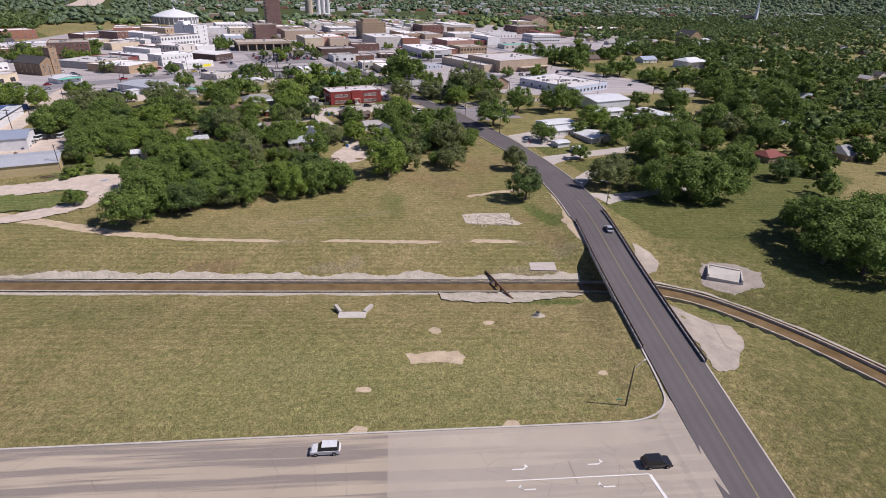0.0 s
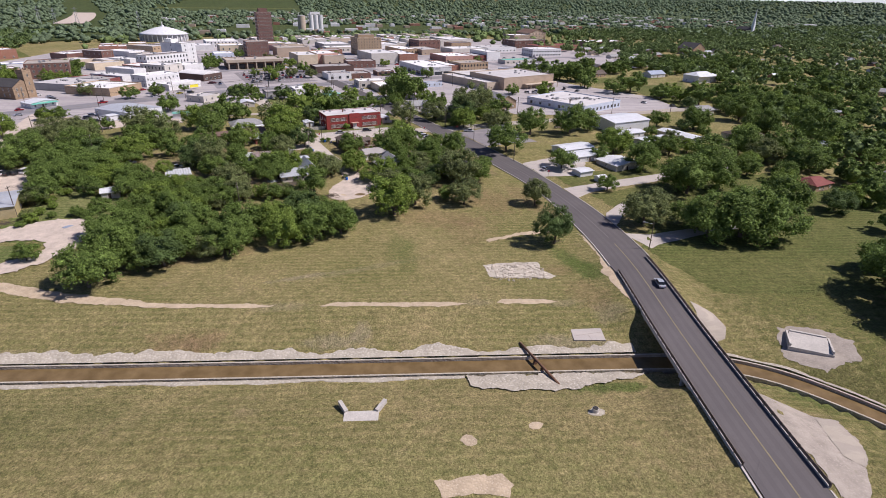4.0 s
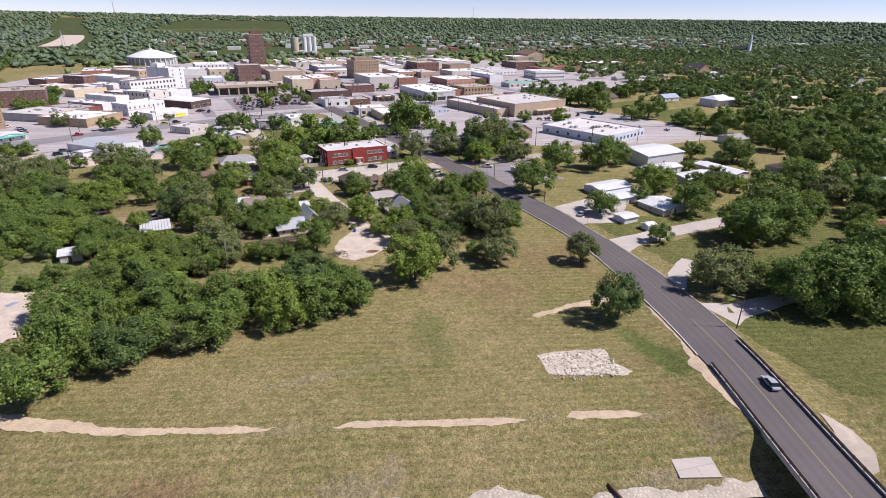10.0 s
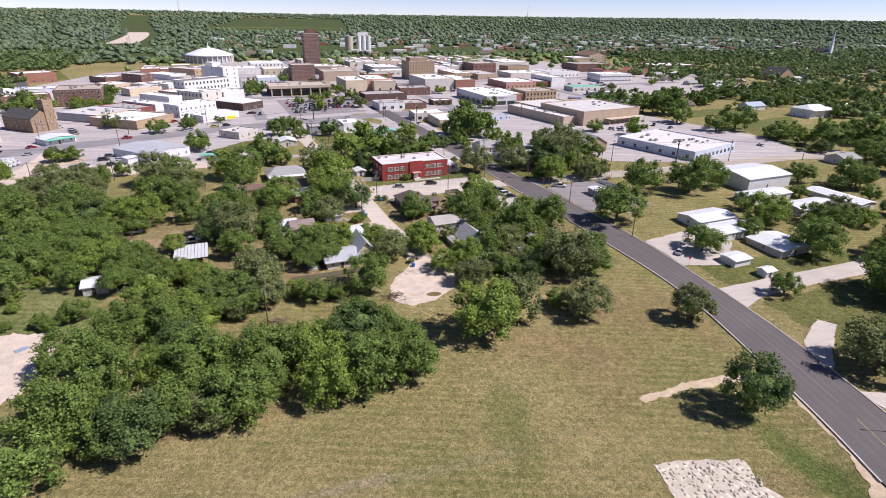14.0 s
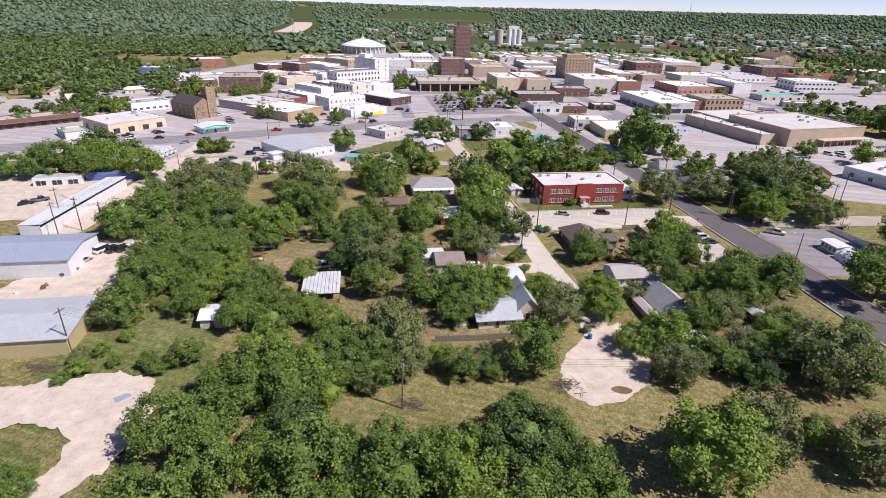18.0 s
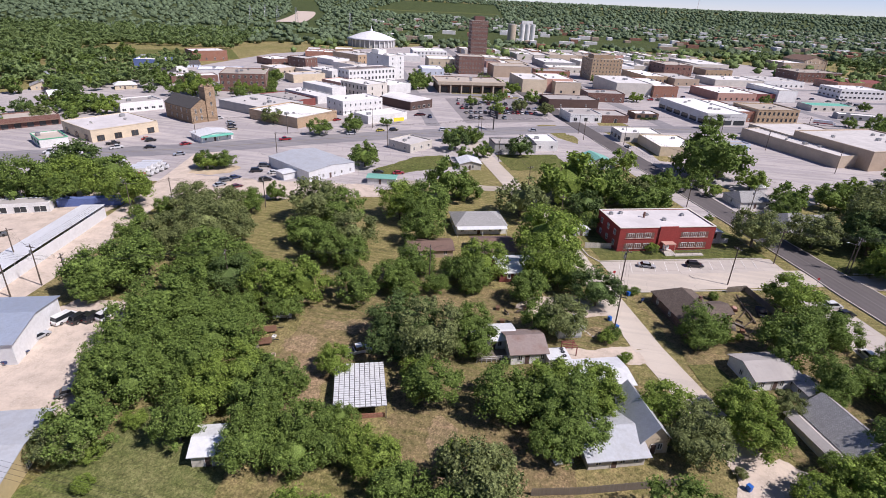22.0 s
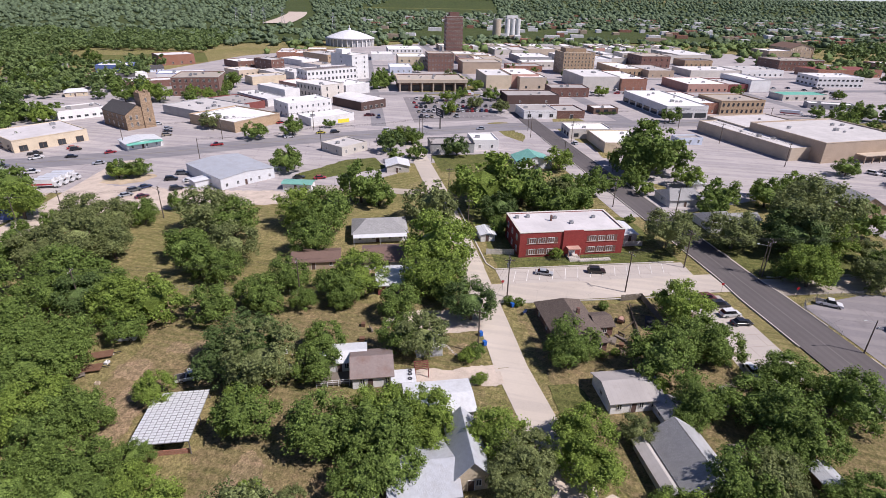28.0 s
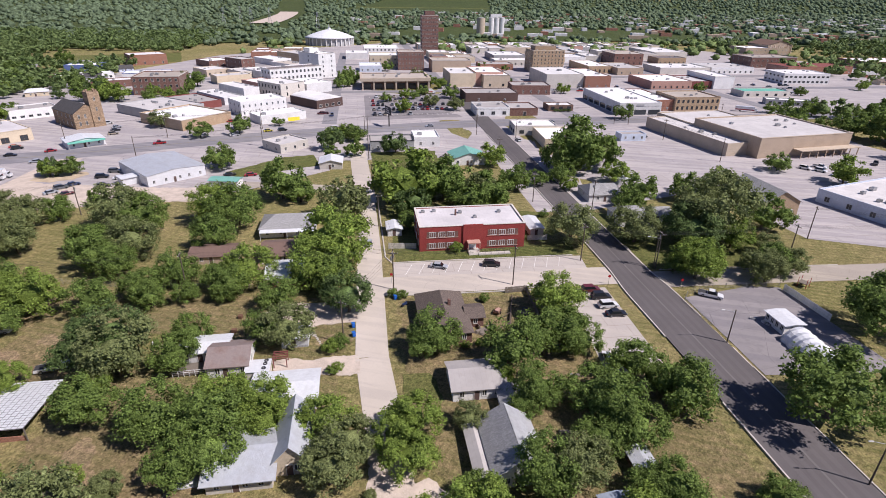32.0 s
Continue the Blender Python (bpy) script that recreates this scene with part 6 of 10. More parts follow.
# blocks that follow the grid
for label, u, v, w, d, h, wall, roof, ang, rows, cols, win, fr, side, units in (
        ("olive building with a white roof edge", 140, 682, 36, 26, 10.4, "wall_tan", "flat_tan", 0, 0, 0, (1, 1), "grey", 0, 2),
        ("pale blue shop with a white roof", 74, 686, 20, 26, 5.6, "wall_lightblue", "flat_white", 0, 1, 4, (1.3, 1.5), "white", 0, 1),
        ("cream building with a white roof", 84, 720, 28, 30, 11.0, "wall_cream", "flat_white", 0, 2, 4, (1.4, 1.7), "grey", 0, 2),
        ("long white two-storey building", 80, 835, 40, 40, 8.0, "wall_white", "flat_white", 0, 2, 9, (1.6, 1.6), "dark", 5, 3),
        ("white warehouse with a pale roof", 60, 790, 24, 30, 6.5, "wall_white", "flat_white", 0, 0, 0, (1, 1), "grey", 3, 2),
        ("cream stuccoed row with streaked walls", 168, 590, 21, 40, 9.4, "wall_beige", "flat_white", 0, 1, 2, (1.6, 1.8), "dark", 0, 2),
        ("grey shop with a white front", 218, 768, 36, 46, 6.4, "wall_grey", "flat_white", 0, 1, 6, (2.0, 1.6), "white", 3, 4),
        ("low red brick building with a grey roof", 188, 696, 32, 22, 5.4, "brick_orange", "flat_grey", 0, 1, 5, (1.2, 1.6), "offwhite", 0, 1),
        ("pinkish stuccoed row with a white roof", 298, 574, 34, 40, 6.4, "wall_pink", "flat_white", 0, 1, 7, (1.2, 1.5), "dark", 0, 4),
        ("red stuccoed shop with a pale roof", 333, 575, 16.5, 34, 6.0, "wall_maroon", "flat_pale", 0, 1, 3, (1.2, 1.5), "dark", 0, 2),
        ("white block with blank walls", 350, 573, 17, 40, 9.6, "wall_white", "flat_white", 0, 0, 0, (1, 1), "grey", 0, 1),
        ("brown brick warehouse with a tan end", 338, 730, 32, 34, 11.6, "brick_brown", "flat_tan", 0, 2, 5, (1.2, 1.8), "dark", 4, 2),
        ("tan brick shop with tall windows", 285, 668, 22, 52, 6.6, "brick_tan", "flat_white", 0, 1, 5, (1.3, 2.6), "dark", 0, 3),
        ("tan shop with a plain front", 308, 656, 25, 44, 6.4, "wall_tan", "flat_pale", 0, 1, 3, (1.2, 1.6), "grey", 0, 3),
        ("long pale warehouse with a low roof", 420, 800, 42, 66, 6.6, "wall_offwhite", "flat_white", 0, 0, 0, (1.4, 1.4), "grey", 10, 3),
        ("tan brick shop with a dark roof", 392, 738, 32, 24, 6.6, "brick_tan", "flat_dark", 0, 1, 6, (1.3, 1.6), "dark", 0, 2),
        ("low white warehouse row", 352, 660, 50, 34, 6.0, "wall_offwhite", "flat_white", 0, 0, 0, (1, 1), "grey", 0, 5),
        ("low white shop row with a pale roof", 404, 660, 44, 36, 6.0, "wall_white", "flat_pale", 0, 1, 8, (1.6, 1.5), "dark", 0, 4),
        ("low pale shop row with a white roof", 210, 730, 50, 20, 5.6, "wall_offwhite", "flat_white", 0, 1, 8, (1.5, 1.6), "dark", 0, 3),
        ("penthouse block of the tan brick hotel", 237, 684, 20, 14, 22.8, "brick_tan", "flat_tan", 0, 0, 0, (1, 1), "grey", 0, 1)):
    FB(label, u, v, w, d, h, wall, roof, ang, rows, cols, win, fr, side, units=units, group="downtown shops", trim="wall_offwhite" if h > 9 else "")
# rows of attached shops behind them: (u0, u1, v0, v1, least height, greatest height)
WALLS = ["wall_white", "wall_offwhite", "wall_white", "wall_offwhite", "wall_beige", "brick_tan", "brick_orange", "brick_brown", "wall_pink", "wall_cream", "wall_tan", "wall_grey", "wall_white", "wall_offwhite"]
WORDS = dict(wall_white="white painted", wall_offwhite="off-white stucco", wall_beige="beige stucco", brick_tan="tan brick", brick_orange="weathered red brick", brick_brown="brown brick", wall_pink="pinkish stucco", wall_cream="cream stucco", wall_tan="tan block", wall_grey="grey block")
ROOFS = ["flat_white"] * 8 + ["flat_grey", "flat_pale", "flat_tan", "flat_tan", "flat_dark"]
RWORDS = dict(flat_white="a white flat roof", flat_grey="a grey flat roof", flat_tan="a tan gravel roof", flat_dark="a dark tar roof", flat_pale="a pale grey roof")
rng = random.Random(11)
for u0, u1, v0, v1, h0, h1 in ((150, 196, 755, 820, 5, 8), (270, 336, 758, 830, 5, 8), (-40, 20, 800, 850, 5, 8), (352, 412, 775, 830, 5, 8), (210, 336, 850, 930, 5, 8), (352, 470, 880, 940, 5, 8), (150, 196, 880, 940, 5, 8)):
    for row in range(2):
        va, vb = (v0, (v0 + v1) / 2 - 0.3) if row == 0 else ((v0 + v1) / 2 + 0.3, v1)
        u = u0
        while u < u1 - 5:
            w = min(rng.uniform(9, 24), u1 - u)
            wk, rk = rng.choice(WALLS), rng.choice(ROOFS)
            h = rng.uniform(h0, h1)
            FB(f"{WORDS[wk]} shop with {RWORDS[rk]}", u, va + rng.uniform(0, 2), w - 0.15, vb - va - rng.uniform(0.5, 4), h, wk, rk, 0, (2 if h > 7.5 else 1) if row == 0 and v0 < 740 else 0, int(w / 3.6), (1.3, 1.7), rng.choice(["dark", "offwhite", "grey"]), units=rng.randint(0, 3), group="downtown shops", trim=rng.choice(["", "", "wall_offwhite", "wall_brown"]))
            u += w
# scattered houses in the neighbourhood east of the road and round the town
HROOF = [("shingle_grey", "grey shingles"), ("shingle_brown", "brown shingles"), ("shingle_dark", "dark shingles"), ("roof_white_metal", "a white metal roof"), ("roof_metal", "a grey metal roof"), ("shingle_grey", "pale shingles")]
HWALL = ["wall_white", "wall_offwhite", "brick_orange", "wall_cream", "brick_tan", "wall_lightblue"]
SPOTS = []
for k in range(110):
    u, v = rng.uniform(230, 900), rng.uniform(95, 640)
    if (v > 255 and u < 350) or (v > 255 and u < 440 and v < 420) or (u < 290 and 180 < v < 265) or (u < 480 and v > 470):
        continue
    u, v = round(u / 34) * 34 + rng.uniform(-4, 4), round(v / 42) * 42 + rng.uniform(-5, 5)
    if any(math.hypot(u - a, v - b) < 26 for a, b in SPOTS):
        continue
    SPOTS.append((u, v))
for k in range(26):
    u, v = rng.uniform(-330, -130), rng.uniform(470, 740)
    if all(math.hypot(u - a, v - b) > 30 for a, b in SPOTS):
        SPOTS.append((u, v))
for u, v in SPOTS:
    r, words = rng.choice(HROOF)
    wk = rng.choice(HWALL)
    house(f"small house with {words}", u, v, rng.uniform(10, 16), rng.uniform(8, 12), rng.uniform(2.7, 3.2), rng.uniform(1.6, 2.8), wk, r, rng.choice("xy"), rng.choice((0, 0, 3.0)), wins=2, side=1, ang=rng.choice((0, 0, 90, -4)) if u > 0 else rng.uniform(0, 40), group="neighbourhood houses")

# ---- trees ----
def crown_mesh(seed, leaves, size, lobes=44, squash=0.82, mat="leaf", core=0.56):
    """A crown of unit radius: leaf clusters on many small boughs of unequal reach, with gaps and an uneven outline; its base is at z 0."""
    rg = np.random.RandomState(seed)
    c = rg.normal(size=(lobes, 3))
    c[:, 2] = np.abs(c[:, 2]) * 1.1 - 0.5
    c /= np.linalg.norm(c, axis=1)[:, None]
    lean = rg.uniform(-0.16, 0.16, 3)
    reach = rg.uniform(0.66, 0.9, lobes) + c @ lean
    reach[: lobes // 6] *= 0.7
    c *= reach[:, None]
    c[:, :2] *= rg.uniform(0.86, 1.1, 2)
    rad = rg.uniform(0.11, 0.27, lobes)
    which = rg.choice(lobes, leaves, p=rad ** 2 / (rad ** 2).sum())
    d = rg.normal(size=(leaves, 3)) + c[which] * 0.9
    d[:, 2] += 0.3
    d /= np.linalg.norm(d, axis=1)[:, None]
    p = c[which] + d * (rad[which] * rg.uniform(0.5, 1.22, leaves))[:, None] + rg.normal(size=(leaves, 3)) * 0.028
    keep = np.linalg.norm(p, axis=1) > core
    for k in range(lobes):
        keep &= ~((np.linalg.norm(p - c[k], axis=1) < rad[k] * 0.5) & (which != k))
    p, d = p[keep], d[keep]
    n = len(p)
    nn = d * 0.42 + p / np.linalg.norm(p, axis=1)[:, None] * 0.4 + rg.normal(size=(n, 3)) * 0.55
    nn[:, 2] += 0.18
    nn /= np.linalg.norm(nn, axis=1)[:, None]
    a = np.cross(nn, rg.normal(size=(n, 3)))
    a /= np.linalg.norm(a, axis=1)[:, None]
    b = np.cross(nn, a)
    s = (size * rg.uniform(0.55, 1.4, n))[:, None]
    v = np.stack([p - a * s * 0.9 - b * s * 0.6, p + a * s * 0.9 - b * s * 0.5 + nn * s * 0.3, p + b * s * 1.1 - nn * s * 0.2], 1).reshape(-1, 3)
    v[:, 2] *= squash
    v[:, 2] += 0.75
    verts = [tuple(q) for q in v]
    faces = [(3 * k, 3 * k + 1, 3 * k + 2) for k in range(n)]
    bm = bmesh.new()
    bmesh.ops.create_icosphere(bm, subdivisions=1, radius=1.0)
    bm.verts.index_update()
    ball, skin = [q.co.copy() for q in bm.verts], [[q.index for q in f.verts] for f in bm.faces]
    bm.free()
    for centre, r in [(c[k], rad[k] * 0.58) for k in np.argsort(-rad)[: lobes * 2 // 5]] + [((0, 0, -0.08), core * 0.92)]:
        o = len(verts)
        verts += [(q.x * r + centre[0], q.y * r + centre[1], (q.z * r + centre[2]) * squash + 0.75) for q in ball]
        faces += [tuple(o + q for q in f) for f in skin]
    return mesh_from("crown", verts, faces, M[mat])


def trunk_mesh(seed):
    rg = random.Random(seed)
    bm = bmesh.new()
    lean = (rg.uniform(-0.05, 0.05), rg.uniform(-0.05, 0.05))
    top = (lean[0], lean[1], 0.42)
    tube(bm, (0, 0, -0.06), top, 0.062, 0.045, 8)
    for k in range(5):
        a = 2 * math.pi * k / 5 + rg.uniform(-0.4, 0.4)
        tube(bm, top, (lean[0] + 0.42 * math.cos(a), lean[1] + 0.42 * math.sin(a), rg.uniform(0.7, 1.05)), 0.034, 0.012, 6)
    return bm_mesh("trunk", bm, M["bark"])


CROWNS = {key: [crown_mesh(40 + 7 * k + len(key), 5600, 0.035, 80, mat=key, squash=sq) for k, sq in enumerate((0.82, 0.9, 0.76, 0.86, 0.8))] for key in ("leaf", "leaf_dark", "leaf_bright", "leaf_grey")}
TOWN_CROWNS = {key: [crown_mesh(400 + 7 * k + len(key), 2500, 0.056, 46, mat=key, squash=sq) for k, sq in enumerate((0.82, 0.9, 0.78))] for key in ("leaf", "leaf_dark", "leaf_bright", "leaf_grey")}
TRUNKS = [trunk_mesh(k) for k in range(4)]
WORD = dict(leaf="green broadleaf tree with a dense rounded crown", leaf_dark="dark green live oak with a dense crown", leaf_bright="bright yellow-green leafy tree", leaf_grey="olive-grey mesquite tree with a loose crown")
KIND = dict(leaf="elm_tree", leaf_dark="live_oak", leaf_bright="ash_tree", leaf_grey="mesquite_tree")
trng = random.Random(5)


def tree(x, y, r, key=None, tall=1.0, group="trees"):
    key = key or trng.choices(("leaf", "leaf_dark", "leaf_bright", "leaf_grey"), (60, 9, 21, 10))[0]
    r *= trng.uniform(0.92, 1.06)
    th = thing(KIND[key] if r > 2.2 else "bush", pose(x, y, gz(x, y), 0, 0, trng.uniform(0, 360)), WORD[key] if r > 2.2 else "low rounded green leafy bush", "tree" if r > 2.2 else "bush", group)
    th.scale = (r, r, r * tall * trng.uniform(0.9, 1.1))
    k = trng.randrange(4)
    part("trunk", TRUNKS[k], th)
    part("crown", trng.choice((TOWN_CROWNS if y > 335 else CROWNS)[key]), th)
    return th


TREES = [
    [(140.1, 105.8, 9), (143.9, 118.1, 9), (165.1, 129.2, 9), (134.2, 137.6, 8.3), (146.7, 142.3, 9), (123.2, 149.8, 9), (139.1, 151.4, 9), (178, 154, 9), (198.5, 158.8, 9), (-48.2, 165.6, 8), (-32.3, 174, 7), (-15.5, 177.9, 7.3), (-44.8, 179.1, 7.3), (0.9, 180.9, 6), (189.7, 181.9, 8.8), (7.9, 182.8, 7.2), (-68.6, 184.6, 3.6), (16.5, 185.4, 6.3), (-42.2, 188.7, 5.9), (-12.4, 189.3, 7), (167.5, 189.3, 7.8), (151.9, 189.4, 8.7), (-2.8, 190.7, 6), (-27.2, 192.5, 7.2), (244.9, 194.9, 9), (35.5, 196.7, 9), (164.1, 197, 7.5), (-51.3, 197.2, 6.3), (185.8, 197.3, 6.4), (6.1, 199.8, 6.5)],
    [(61.5, 201.2, 6.1), (119, 202.2, 3.7), (-42, 203.4, 7.8), (44.5, 204.2, 6.8), (164.3, 204.7, 7.9), (229.5, 206.3, 9), (56.1, 207, 3.5), (-27, 210.5, 6.4), (121.9, 212, 4.3), (-4.3, 214.1, 5.9), (-20, 214.7, 8.5), (221.1, 216.6, 9), (1.6, 217.2, 4.1), (143.8, 219.2, 8.2), (11.2, 219.3, 6.2), (-12.9, 220.3, 6.9), (73.4, 222.8, 5.7), (66, 223.4, 7.8), (162.6, 224.3, 6.7), (197.9, 225.2, 7.1), (-80.8, 225.3, 6.3), (111.2, 226.1, 6.8), (34.3, 231.4, 4.5), (177.2, 231.9, 8.1), (-51.4, 233.4, 5.5), (-37.1, 234.1, 5.9), (-71.8, 234.8, 7.2), (18.8, 236.4, 6.9), (130.9, 238, 4.5), (30, 239, 4.5), (139.9, 239, 9), (66, 239.3, 5.2), (-62.3, 239.4, 6.8)],
    [(55.7, 239.8, 4.8), (-4.8, 243.2, 5.5), (-28.3, 243.7, 4.8), (-72.8, 244.6, 7.6), (-13.5, 245.1, 4.8), (57.9, 246.1, 4), (31.2, 246.3, 5.7), (1.6, 249.3, 5.9), (14.9, 250.3, 5), (60.5, 251.5, 6), (-33.3, 252.7, 5.3), (188, 252.8, 6.7), (-86.2, 253.7, 8.4), (-46.9, 253.8, 3), (122.4, 254.2, 9), (-59.6, 256, 5), (48.3, 256.2, 4.4), (72.1, 256.3, 4.8), (-69.3, 257.2, 7.1), (101, 257.2, 7.5), (-19.6, 259.4, 4.6), (-82.6, 261.1, 6.9), (52.7, 261.3, 5.9), (139.5, 261.5, 9), (41.6, 261.7, 3.6), (-32.4, 261.8, 6.7), (221.2, 263.4, 9), (58.1, 263.7, 5.2), (-40.2, 266.4, 3.8), (-49.2, 266.5, 4.4), (48.5, 266.6, 6.2), (67, 266.8, 5.3), (-4.3, 267, 5.9)],
    [(-79.5, 270.5, 7.4), (-57.5, 270.7, 6.3), (30.9, 274.8, 5.1), (57.7, 276.5, 6.2), (-45.5, 276.6, 4.8), (-26.5, 277.6, 4.2), (-76.6, 278, 7.3), (-101, 278.3, 6.8), (-67.2, 278.8, 6.1), (-7.5, 282.2, 4.9), (9.6, 283.1, 4.9), (54, 283.9, 4.2), (1.3, 285.2, 4.4), (38.4, 287.8, 2.6), (119.6, 288.1, 8.5), (-11.4, 290.1, 5.8), (-22.1, 292, 7.9), (-58.4, 292.3, 6.7), (-91.9, 294.8, 6.2), (-43, 295.4, 6.1), (-81.3, 297.9, 7), (91.7, 301.4, 5.5), (0.8, 304.4, 7.8), (89.6, 307.3, 4.2), (220.6, 307.7, 8.5), (115.5, 309.2, 5), (-92.1, 311.2, 6.9), (-41.9, 316.6, 7.8), (-122.4, 317.1, 2.4), (-34.5, 319.2, 7.1), (-61.9, 319.7, 8.8), (289.3, 322, 9), (-106.4, 322.5, 5)],
    [(82.3, 324.2, 7.5), (-160, 326, 9), (63.5, 326.8, 6.4), (-129.6, 327, 7.8), (-150.4, 329.3, 9), (-86.6, 331.7, 3.5), (105.8, 334, 9), (90.8, 336.5, 7.5), (-7.7, 339.3, 7), (-87.9, 340.4, 3.7), (-145.8, 342.4, 8.5), (15.7, 344.4, 5.4), (109.7, 345.6, 8.7), (-162.9, 347.3, 9), (274.7, 350.2, 9), (213.8, 351.6, 9), (129.2, 353.3, 8.2), (39.3, 355.9, 7.5), (11.1, 356, 9), (26.9, 359, 6.7), (47.9, 359.2, 5.8), (102.8, 365.5, 5.9), (-125.6, 368.4, 4.4), (-119.8, 371.9, 4.8), (101.5, 375.8, 6.1), (136.9, 378.4, 7.2), (59.1, 378.6, 4.3), (129.1, 383.3, 5.3), (-66.1, 384.8, 6.7), (89.8, 385.7, 5.4), (70.7, 386.8, 4.4), (179.2, 392.6, 6.5), (246.4, 395.6, 9)],
    [(73.7, 397.1, 5.7), (43.4, 401.7, 5.8), (89.2, 414, 9), (-0.3, 417, 5.6), (-30.6, 420.5, 6.4), (-99.1, 434.2, 6.1), (-22.6, 436.9, 5.4), (-83.6, 443.9, 5.6), (-219.5, 451.5, 5.9), (241, 462.5, 9), (-250.2, 468.8, 9), (231.7, 480.1, 8.9), (-209.4, 524.8, 9), (-174.2, 583.7, 8.3)],
]
def in_grove(u, v):
    """The yards and thickets between the caliche lots, the cross street and the houses past it."""
    return -36 < u < 72 and 206 < v <= 231 or -46 < u < 80 and 231 < v < 347 or 80 <= u < 134 and 216 < v < 347 or 148 < u < 200 and 284 < v < 347


